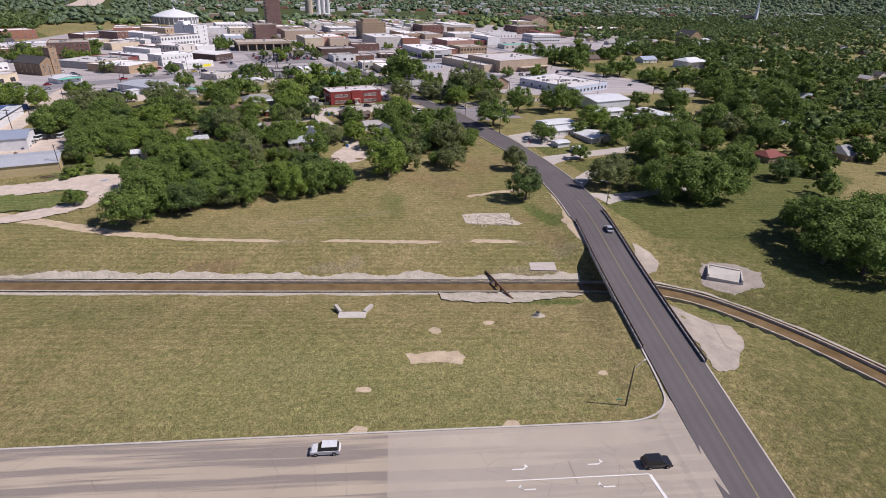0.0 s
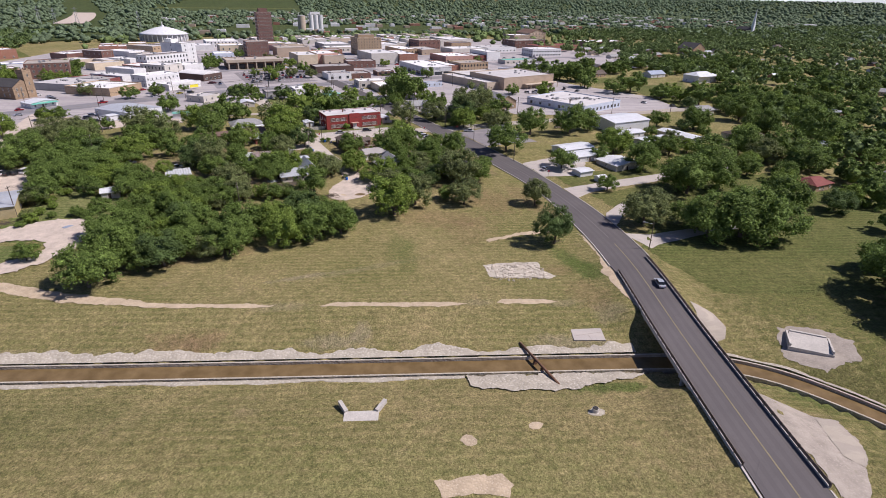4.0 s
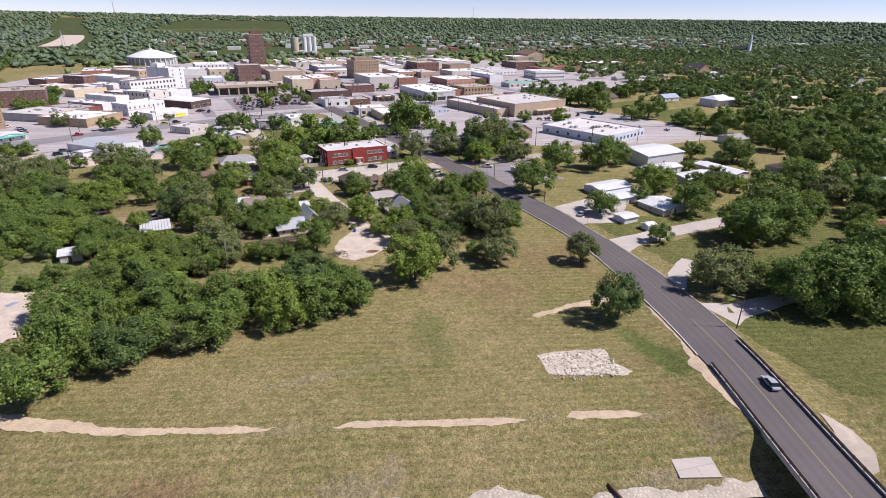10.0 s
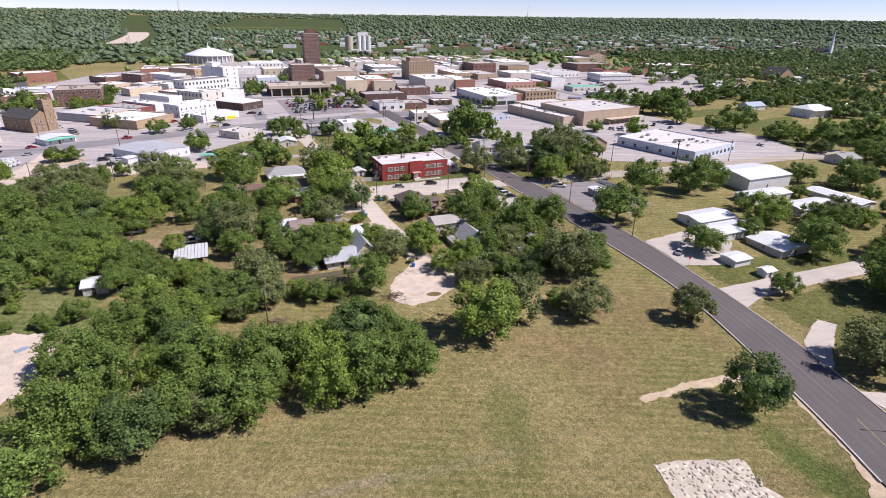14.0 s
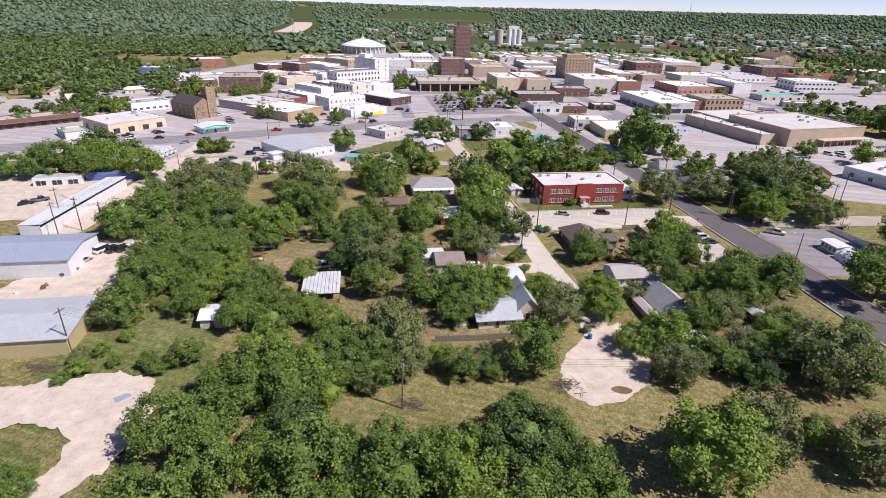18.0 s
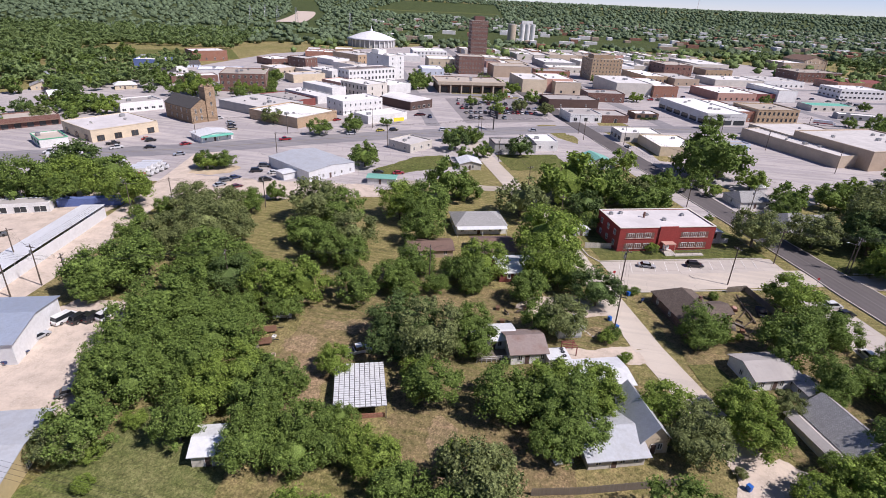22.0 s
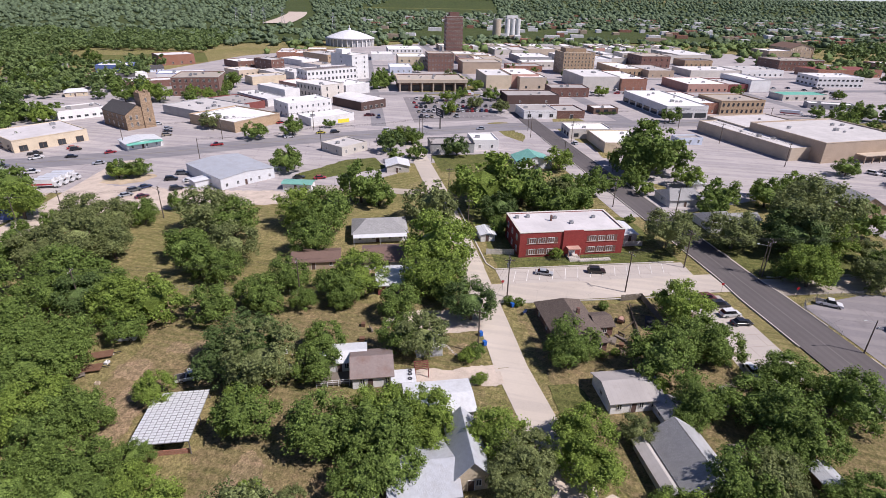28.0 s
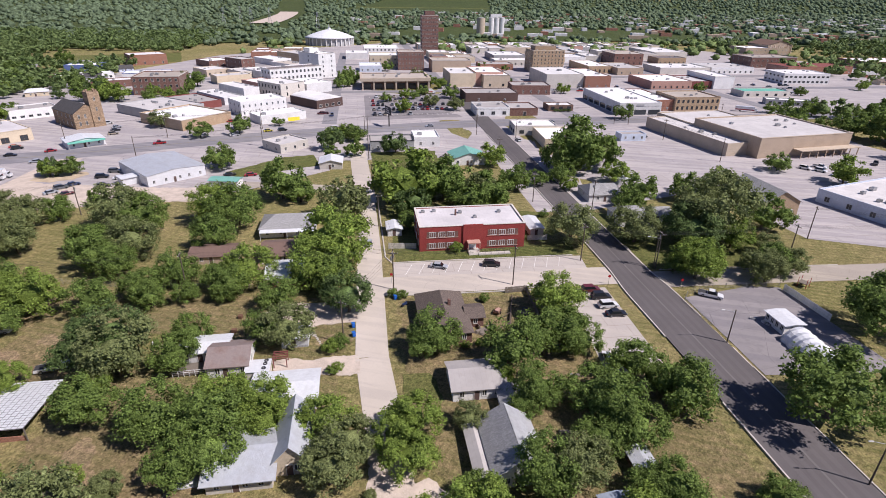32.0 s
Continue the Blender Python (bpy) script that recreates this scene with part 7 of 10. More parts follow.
# the trees of those yards: grid u, v, radius, kind
GROVE = [
    [(-44.9, 338.2, 3.0, "leaf"), (-36.8, 339.5, 5.9, "leaf_grey"), (-25.6, 332.7, 6.6, "leaf_grey"), (-19.8, 339.5, 4.7, "leaf"), (-45.4, 315.6, 5.3, "leaf"), (-37.1, 313.6, 6.1, "leaf_grey"), (-30.1, 307.5, 4.6, "leaf_grey"), (-26.7, 313.9, 6.6, "leaf_grey"), (-19.3, 315.5, 5.5, "leaf_grey"), (-44.4, 291.6, 6.9, "leaf"), (-38.2, 293.9, 6.9, "leaf"), (-45.8, 287.2, 4.9, "leaf"), (-21.4, 296.4, 6.3, "leaf"), (-14.4, 295.8, 5.5, "leaf"), (-22.5, 287.8, 5.1, "leaf"), (-15.5, 288.2, 5.3, "leaf_dark"), (1.2, 330.6, 7.7, "leaf_grey"), (8.6, 328.1, 6.6, "leaf"), (-0.8, 313.0, 5.3, "leaf"), (5.5, 303.4, 5.7, "leaf"), (11.9, 308.9, 6.2, "leaf_grey"), (11.8, 298.2, 4.8, "leaf"), (-5.2, 283.8, 6.0, "leaf_bright"), (0.9, 282.8, 5.6, "leaf_bright"), (-2.2, 277.0, 4.2, "leaf"), (13.6, 281.3, 5.1, "leaf"), (-27.0, 276.3, 6.2, "leaf"), (-20.0, 273.9, 6.0, "leaf"), (-29.1, 269.7, 5.4, "leaf"), (-12.5, 272.7, 5.0, "leaf")],
    [(-10.2, 266.1, 4.5, "leaf"), (-15.2, 270.4, 4.7, "leaf"), (-20.3, 263.3, 5.0, "leaf"), (-14.4, 262.9, 5.0, "leaf"), (27.2, 331.6, 6.8, "leaf_bright"), (35.6, 329.5, 7.6, "leaf"), (45.6, 352.4, 6.7, "leaf"), (51.9, 348.7, 4.6, "leaf"), (32.6, 312.7, 5.5, "leaf"), (66.9, 333.3, 7.5, "leaf_grey"), (64.3, 300.3, 8.3, "leaf_bright"), (61.5, 289.9, 6.9, "leaf_bright"), (64.7, 284.5, 4.8, "leaf"), (53.1, 278.8, 4.8, "leaf"), (44.2, 291.0, 6.1, "leaf_bright"), (38.6, 290.3, 4.0, "leaf"), (41.7, 285.8, 4.7, "leaf"), (22.0, 286.7, 4.5, "leaf"), (28.0, 292.8, 4.7, "leaf"), (24.9, 282.5, 3.7, "leaf"), (32.2, 284.1, 3.1, "leaf"), (40.0, 283.4, 2.8, "leaf"), (68.9, 275.4, 5.5, "leaf_dark"), (56.5, 264.0, 4.9, "leaf_grey"), (52.5, 265.7, 3.9, "leaf"), (67.6, 262.1, 1.7, "leaf"), (-29.9, 261.2, 4.8, "leaf"), (-29.7, 253.9, 4.9, "leaf"), (-24.1, 252.5, 5.1, "leaf"), (-21.4, 257.3, 4.9, "leaf")],
    [(-16.8, 257.0, 4.8, "leaf"), (-16.1, 250.7, 4.1, "leaf"), (-11.3, 248.9, 4.2, "leaf_bright"), (-7.1, 254.5, 4.9, "leaf_bright"), (-3.3, 253.1, 4.5, "leaf"), (0.6, 250.6, 3.9, "leaf"), (-3.1, 245.5, 4.3, "leaf"), (8.7, 256.6, 2.9, "leaf_bright"), (-28.6, 241.9, 5.0, "leaf"), (-31.2, 239.9, 4.0, "leaf_grey"), (-14.6, 242.3, 4.0, "leaf"), (-2.2, 239.9, 4.1, "leaf"), (-4.0, 236.6, 4.0, "leaf"), (1.6, 241.0, 3.6, "leaf"), (5.0, 239.4, 3.8, "leaf"), (3.8, 235.4, 3.9, "leaf"), (10.7, 242.6, 2.6, "leaf"), (8.4, 236.2, 3.5, "leaf"), (12.4, 235.8, 3.5, "leaf_bright"), (16.3, 233.3, 3.6, "leaf_bright"), (23.6, 265.5, 6.0, "leaf_dark"), (20.0, 261.4, 5.1, "leaf_dark"), (27.0, 258.3, 5.7, "leaf_grey"), (36.8, 258.9, 4.5, "leaf"), (37.6, 267.1, 3.7, "leaf"), (25.4, 246.7, 4.7, "leaf"), (24.3, 253.2, 3.3, "leaf_bright"), (38.4, 242.4, 5.2, "leaf"), (47.9, 245.0, 5.0, "leaf_bright"), (48.4, 239.3, 5.5, "leaf")],
    [(44.4, 240.5, 4.6, "leaf"), (54.3, 243.4, 4.5, "leaf_bright"), (56.0, 240.7, 3.8, "leaf_bright"), (48.3, 234.4, 4.4, "leaf"), (44.4, 233.2, 3.8, "leaf"), (28.5, 233.6, 2.1, "leaf_bright"), (34.5, 231.0, 2.4, "leaf_grey"), (86.4, 259.3, 5.1, "leaf"), (84.3, 256.8, 4.2, "leaf"), (100.3, 251.7, 5.3, "leaf"), (106.7, 256.7, 5.2, "leaf"), (112.1, 255.6, 5.6, "leaf"), (115.4, 254.4, 3.9, "leaf"), (102.0, 241.1, 4.3, "leaf"), (99.4, 239.2, 2.8, "leaf"), (122.6, 246.0, 4.8, "leaf"), (112.6, 239.3, 4.7, "leaf"), (113.3, 234.8, 4.9, "leaf"), (109.7, 229.5, 4.1, "leaf"), (115.2, 230.9, 4.6, "leaf"), (98.1, 224.2, 4.3, "leaf"), (103.5, 224.4, 4.4, "leaf_grey"), (79.4, 237.0, 4.2, "leaf_bright"), (79.1, 229.9, 4.3, "leaf_bright"), (77.1, 233.9, 3.8, "leaf_bright"), (65.9, 238.7, 4.2, "leaf_bright"), (69.2, 233.2, 4.5, "leaf_grey"), (66.5, 229.1, 4.5, "leaf_grey"), (89.0, 237.4, 2.5, "leaf_grey"), (88.3, 222.4, 3.3, "leaf")],
    [(91.0, 247.0, 1.4, "leaf"), (96.8, 246.8, 2.3, "leaf_bright"), (127.2, 235.7, 5.1, "leaf"), (126.1, 240.2, 3.7, "leaf"), (116.6, 219.7, 4.3, "leaf"), (112.6, 220.0, 3.3, "leaf"), (132.5, 306.0, 7.0, "leaf_grey"), (113.9, 269.0, 5.4, "leaf_bright"), (151.5, 304.1, 6.9, "leaf_grey"), (173.0, 302.9, 10.6, "leaf_grey"), (165.0, 297.7, 7.4, "leaf_dark"), (177.2, 296.8, 5.1, "leaf_bright"), (195.6, 308.2, 7.1, "leaf"), (196.0, 326.1, 7.1, "leaf_grey"), (185.0, 334.6, 6.5, "leaf"), (168.3, 334.8, 5.8, "leaf"), (160.2, 327.0, 4.7, "leaf"), (156.4, 280.4, 5.7, "leaf_bright"), (152.8, 285.0, 3.2, "leaf"), (173.3, 276.6, 5.0, "leaf_grey"), (182.8, 279.9, 4.2, "leaf_grey"), (183.8, 291.1, 3.7, "leaf_grey"), (93.7, 351.3, 6.9, "leaf"), (100.6, 344.9, 6.7, "leaf"), (113.1, 346.8, 5.5, "leaf_grey"), (107.5, 331.1, 6.3, "leaf"), (116.7, 337.1, 4.5, "leaf"), (128.5, 353.2, 5.0, "leaf"), (86.0, 321.0, 3.0, "leaf"), (99.1, 308.0, 1.9, "leaf")],
    [(5.9, 218.3, 5.6, "leaf_bright"), (12.1, 214.4, 5.4, "leaf_bright"), (3.6, 211.5, 5.1, "leaf"), (10.8, 209.6, 5.2, "leaf"), (-1.0, 214.8, 4.8, "leaf"), (15.3, 219.2, 4.6, "leaf"), (24.3, 220.2, 5.0, "leaf"), (18.9, 226.8, 4.3, "leaf"), (30.4, 224.1, 5.8, "leaf_grey"), (31.4, 217.4, 4.6, "leaf_grey"), (26.6, 215.6, 4.5, "leaf"), (19.6, 215.5, 4.2, "leaf"), (-16.3, 222.2, 1.9, "leaf"), (42.4, 214.7, 3.5, "leaf"), (47.8, 213.6, 2.6, "leaf"), (56.7, 214.2, 5.6, "leaf"), (86.8, 217.7, 4.5, "leaf_bright"), (17.1, 210.0, 3.6, "leaf_bright"), (23.0, 213.0, 2.8, "leaf_grey"), (-11.8, 224.7, 3.2, "leaf")],
    [(85.9, 344.6, 10.3, "leaf_bright"), (101.2, 348.2, 7.5, "leaf"), (89.4, 332.3, 5.7, "leaf_dark"), (115.4, 337.3, 7.1, "leaf"), (112.5, 342.9, 5.9, "leaf_grey"), (160.8, 375.5, 11.6, "leaf"), (152.7, 372.3, 7.2, "leaf"), (166.0, 374.7, 9.1, "leaf")],
]
for row in GROVE:
    for u, v, r, key in row:
        tree(*gw(u, v), r * 1.15, key)
# trees round the sheds and houses east of the road
EAST = [
    [(148.9, 142.9, 7.8, "leaf_grey"), (160.7, 173.3, 3.6, "leaf"), (160.7, 201.5, 5.9, "leaf"), (151.8, 231.4, 8.5, "leaf"), (181.0, 253.1, 8.4, "leaf"), (200.7, 246.3, 7.8, "leaf"), (215.7, 248.7, 7.0, "leaf"), (177.6, 281.7, 5.0, "leaf"), (157.4, 281.7, 5.6, "leaf_bright"), (197.1, 209.4, 7.8, "leaf_bright"), (192.2, 186.2, 7.7, "leaf"), (185.1, 205.1, 4.3, "leaf"), (221.2, 197.9, 5.3, "leaf"), (258.4, 240.6, 5.8, "leaf"), (272.8, 227.5, 7.5, "leaf"), (220.1, 175.7, 8.3, "leaf"), (187.2, 158.3, 9.0, "leaf"), (202.2, 156.1, 8.1, "leaf"), (189.2, 165.1, 5.7, "leaf"), (159.8, 126.3, 9.1, "leaf"), (169.0, 121.8, 10.0, "leaf"), (175.6, 117.5, 8.6, "leaf"), (160.3, 133.3, 5.9, "leaf"), (184.9, 135.2, 6.5, "leaf"), (199.5, 129.9, 7.7, "leaf"), (220.2, 142.6, 5.5, "leaf_bright"), (254.4, 155.5, 8.8, "leaf"), (251.6, 181.4, 7.9, "leaf"), (251.1, 171.9, 7.2, "leaf_grey"), (265.4, 171.4, 9.3, "leaf")],
    [(298.7, 203.7, 7.7, "leaf"), (301.2, 183.1, 10.5, "leaf"), (317.0, 232.2, 8.4, "leaf"), (337.8, 229.2, 8.8, "leaf"), (359.4, 226.0, 9.3, "leaf"), (382.0, 222.7, 9.7, "leaf"), (375.9, 261.5, 8.7, "leaf"), (372.5, 278.4, 10.1, "leaf"), (424.3, 263.8, 8.6, "leaf"), (460.4, 264.7, 10.3, "leaf"), (340.6, 279.7, 8.3, "leaf"), (338.0, 293.7, 5.9, "leaf_bright"), (338.5, 314.0, 5.6, "leaf"), (337.3, 340.7, 9.0, "leaf"), (320.7, 340.7, 7.9, "leaf"), (336.8, 402.4, 12.3, "leaf"), (318.9, 371.6, 7.8, "leaf"), (329.5, 417.2, 7.0, "leaf"), (314.0, 442.9, 8.2, "leaf"), (172.2, 79.7, 8.2, "leaf"), (171.3, 71.0, 10.4, "leaf"), (164.7, 60.5, 9.1, "leaf"), (160.8, 69.0, 8.6, "leaf"), (190.3, 73.1, 8.8, "leaf"), (182.1, 89.0, 6.6, "leaf")],
]
for row in EAST:
    for u, v, r, key in row:
        tree(*gw(u, v), r * 1.14, key)
for row in TREES:
    for x, y, r in row:
        u, v = x * CT + y * ST, y * CT - x * ST
        if not in_grove(u, v) and not (u > 138 and v < 345):
            tree(x, y, r)
tree(78.9, 163.5, 5.6, "leaf_dark", 1.3)
tree(86.3, 195.1, 5.2, "leaf_grey", 1.25)

# thickets between them, kept clear of houses, lanes, yards and glades
GLADES = [(18, 198, 47, 219), (-20, 297, 1, 345), (-4, 246, 18, 277), (27, 275, 60, 287), (18, 236, 34, 258), (60, 202, 82, 226), (69, 236, 81, 450), (69, 276, 150, 299), (-60, 240, -30, 300), (78, 380, 110, 412), (117, 245, 134, 282)]
STANDING = [(x, y) for row in TREES for x, y, r in row] + [gw(u, v) for row in GROVE for u, v, r, key in row]


def inside(poly, u, v):
    odd = False
    for (a, b), (c, d) in zip(poly, poly[1:] + poly[:1]):
        if (b > v) != (d > v) and u < (c - a) * (v - b) / (d - b) + a:
            odd = not odd
    return odd


def thicket(poly, count, gap, rmin, rmax, keys=None):
    us, vs = [p[0] for p in poly], [p[1] for p in poly]
    for _ in range(count * 12):
        u, v = trng.uniform(min(us), max(us)), trng.uniform(min(vs), max(vs))
        if not inside(poly, u, v) or in_grove(u, v) or any(a < u < c and b < v < d for a, b, c, d in GLADES) or any(a - 2.5 < u < c + 2.5 and b - 4 < v < d + 2 for a, b, c, d in PLOTS):
            continue
        x, y = gw(u, v)
        if any(math.hypot(x - a, y - b) < gap for a, b in STANDING):
            continue
        STANDING.append((x, y))
        tree(x, y, trng.uniform(rmin, rmax), keys)
        count -= 1
        if not count:
            break


thicket([(-19, 177), (2, 175.5), (20, 175.5), (34, 176.5), (60, 182), (63, 196), (50, 200), (20, 203), (-6, 206), (-14, 192)], 22, 5.0, 4.0, 5.8)
thicket([(-16, 222), (-8, 208), (18, 204), (18, 222), (44, 222), (46, 226), (36, 236), (18, 240), (0, 262), (-30, 262), (-28, 244)], 26, 5.4, 4.0, 6.0)
thicket([(80, 206), (90, 222), (118, 244), (131, 244), (131, 205), (105, 202)], 8, 7.0, 3.6, 5.0)
thicket([(-160, 346), (-104, 348), (-100, 362), (-160, 366)], 7, 7.0, 4.4, 6.4)


thicket([(236, 140), (330, 120), (420, 180), (430, 300), (330, 330), (318, 262), (262, 240), (262, 195), (236, 190)], 46, 9.0, 5.0, 7.4)
thicket([(204, 196), (270, 190), (270, 240), (205, 236)], 10, 8.0, 3.8, 5.2)
thicket([(206, 120), (236, 110), (240, 180), (206, 176)], 8, 9.0, 4.6, 6.4)


# ---- bridge ----
bridge = thing("road_bridge", pose(0, 0, 0), "concrete road bridge with brown post and rail parapets", "bridge")
BR = [p for p in resample(ROAD_LINE, 0.5) if 78 < p[1] < 139]
ribbon("deck_slab", BR, 5.7, -5.7, M["kerb"], "", "", 0.02, road_height, 0.75, parent=bridge, step=3)
for side in (1, -1):
    run = [p for p in resample(ROAD_LINE, 0.5) if (74 if side > 0 else 70) < p[1] < (139 if side > 0 else 148)]
    ribbon("edge_beam", run, side * 5.8, side * 5.42, M["kerb"], "", "", 0.3, road_height, 0.5, parent=bridge, step=3)
    ns = sides(run)
    acc, last = 99.0, run[0]
    for p, n in zip(run, ns):
        acc += math.hypot(p[0] - last[0], p[1] - last[1])
        last = p
        if acc >= 2.3:
            acc = 0.0
            bm = bmesh.new()
            box(bm, -0.11, 0.11, -0.11, 0.11, 0.0, 0.85)
            part("rail_post", bm_mesh("rail_post", bm, M["rail"]), bridge, at=pose(p[0] + n[0] * side * 5.6, p[1] + n[1] * side * 5.6, road_height(*p) + 0.3, 0, 0, math.degrees(math.atan2(n[1], n[0]))))
    for hgt in (0.62, 0.86, 1.1):
        ribbon("rail", run, side * 5.66, side * 5.54, M["rail"], "weathered brown steel rail", "", hgt, road_height, 0.16, parent=bridge, step=3)
for y0 in (82, 96, 120, 134):
    p = min(ROAD_LINE, key=lambda q: abs(q[1] - y0))
    bm = bmesh.new()
    if y0 in (82, 134):
        box(bm, -5.6, 5.6, -0.5, 0.5, -4.5, 0.45)
    else:
        for xx in (-4.6, -1.6, 1.6, 4.6):
            tube(bm, (xx, 0, -4.6), (xx, 0, 0.0), 0.4, 0.4, 12)
        box(bm, -5.4, 5.4, -0.5, 0.5, -0.35, 0.42)
    part("abutment" if y0 in (82, 134) else "pier", bm_mesh("pier", bm, M["kerb"]), bridge, at=pose(p[0], p[1], 0, 0, 0, -14.5))
# headwalls, outfall and the old pipe over the creek
x, y = 112.5, 103.5
hw = thing("headwall", pose(x, y, gz(x, y), 0, 0, -37), "pale concrete culvert headwall", "headwall")
bm = bmesh.new()
box(bm, -3.6, 3.6, 2.2, 2.8, -0.8, 1.2)
part("wall", bm_mesh("wall", bm, M["kerb"]), hw)
bm = bmesh.new()
lo = [bm.verts.new(p) for p in ((-3.7, 2.2, -0.8), (3.7, 2.2, -0.8), (4.4, -3.4, -0.8), (-4.4, -3.4, -0.8))]
hi = [bm.verts.new(p) for p in ((-3.7, 2.2, 0.95), (3.7, 2.2, 0.95), (4.4, -3.4, 0.2), (-4.4, -3.4, 0.2))]
bm.faces.new(hi[::-1])
for k in range(4):
    bm.faces.new((lo[k], lo[(k + 1) % 4], hi[(k + 1) % 4], hi[k]))
bmesh.ops.recalc_face_normals(bm, faces=bm.faces[:])
part("apron", bm_mesh("apron", bm, M["kerb"]), hw)
for s in (-1, 1):
    bm = bmesh.new()
    box(bm, s * 4.1 - 0.2, s * 4.1 + 0.2, -3.2, 2.6, -0.6, 0.9)
    part("wing_wall", bm_mesh("wing_wall", bm, M["kerb"]), hw)
patch("bare_patch", [(104, 101.5), (110, 110), (116, 108), (122, 101), (118, 95.5), (110, 95.5)], M["washed"], "stony ground round the headwall", "bare ground", 0.07, 0.8, 1.5)
x, y = 12.6, 103.4
out = thing("outfall", pose(x, y, gz(x, y) + 0.06, 0, 0, -11), "pale concrete storm outfall with splayed wings", "outfall")
bm = bmesh.new()
box(bm, -3.1, 3.1, -1.9, 1.5, -0.3, 0.12)
part("slab", bm_mesh("slab", bm, M["kerb"]), out)
for s in (-1, 1):
    bm = bmesh.new()
    box(bm, -0.35, 0.35, 0, 3.2, -0.3, 0.5)
    part("wing_wall", bm_mesh("wing_wall", bm, M["kerb"]), out, at=pose(s * 2.7, 1.3, 0, 0, 0, -s * 28))
x, y = 66.6, 119.6
pad = tagged(new("concrete_pad", bm_mesh("concrete_pad", (lambda b: (box(b, -3.6, 3.6, -2.1, 2.1, -0.4, 0.15), b)[1])(bmesh.new()), M["concrete"])), "pale concrete pad on the creek bank", "concrete pad")
pad.matrix_basis = pose(x, y, gz(x, y), 5, 0, -14)
bm = bmesh.new()
tube(bm, (50.3, 120.6, -2.5), (52.4, 104.9, -2.4), 0.28, 0.28, 10)
pipe = thing("old_pipe", pose(0, 0, 0), "rusty pipe crossing the creek", "pipe")
part("pipe_barrel", bm_mesh("pipe_barrel", bm, M["rust"], True), pipe)
for f in (0.1, 0.42, 0.6, 0.9):
    bm = bmesh.new()
    p = Vector((50.3, 120.6, -2.5)).lerp(Vector((52.4, 104.9, -2.4)), f)
    box(bm, p.x - 0.35, p.x + 0.35, p.y - 0.2, p.y + 0.2, p.z - 1.6, p.z - 0.2)
    part("support", bm_mesh("support", bm, M["rust"]), pipe)
x, y = 54.2, 94.5
bm = bmesh.new()
tube(bm, (0, 0, -0.2), (0, 0, 0.9), 0.65, 0.6, 16)
mh = thing("manhole_riser", pose(x, y, gz(x, y)), "round concrete manhole riser in the grass", "manhole")
part("riser", bm_mesh("riser", bm, M["kerb"]), mh)
bm = bmesh.new()
tube(bm, (0, 0, 0.9), (0, 0, 0.98), 0.5, 0.5, 16)
part("lid", bm_mesh("lid", bm, M["dark_metal"]), mh)
patch("bare_patch", [(x + 1.7 * math.cos(k * 0.785), y + 1.3 * math.sin(k * 0.785)) for k in range(8)], M["gravel"], "stony ring round the manhole", "bare ground", 0.07, 0.4, 0.8)
# rubble stones
srng = random.Random(3)
stones = []
for k in range(260):
    stones.append((srng.uniform(53.4, 68.4), srng.uniform(143.4, 154.2)))
rubble_bed = thing("rubble_stones", pose(0, 0, 0), "loose white limestone blocks", "stones")
bm = bmesh.new()
bmesh.ops.create_icosphere(bm, subdivisions=1, radius=0.3)
for vert in bm.verts:
    vert.co *= srng.uniform(0.7, 1.2)
    vert.co.z *= 0.6
stone_me = bm_mesh("stone", bm, M["rubble"])
for x, y in stones:
    if (x - 53) * 0.63 + (y - 143) > 3.2 and y < 154.4 - 0.1 * (x - 53):
        s = srng.uniform(0.5, 1.3)
        part("stone", stone_me, rubble_bed, at=pose(x, y, gz(x, y) + 0.12, srng.uniform(-30, 30), srng.uniform(-30, 30), srng.uniform(0, 360)) @ Matrix.Scale(s, 4))

# ---- street lamps, poles and wires ----
def street_lamp(x, y, heading, h=8.8, arm=2.6):
    th = thing("street_lamp", pose(x, y, gz(x, y), 0, 0, heading), "dark wooden pole street lamp with a metal arm", "street lamp", "street lamps")
    bm = bmesh.new()
    tube(bm, (0, 0, -0.3), (0, 0, h), 0.15, 0.1, 10)
    part("pole", bm_mesh("pole", bm, M["pole_wood"]), th)
    bm = bmesh.new()
    tube(bm, (0, 0, h - 0.5), (arm, 0, h + 0.15), 0.05, 0.04, 8)
    part("arm", bm_mesh("arm", bm, M["steel"]), th)
    bm = bmesh.new()
    tube(bm, (arm - 0.1, 0, h + 0.15), (arm + 0.6, 0, h + 0.18), 0.13, 0.1, 8)
    part("lamp_head", bm_mesh("lamp_head", bm, M["lamp_clear"]), th)


street_lamp(57.8, 62.8, 20, 8.9)
street_lamp(103.7, 151.5, 165, 8.8)
street_lamp(*gw(147.3, 253.5), 190, 8.2)
street_lamp(*gw(147.2, 218), 185, 8.8)
street_lamp(*gw(149, 288), 190, 9.0)


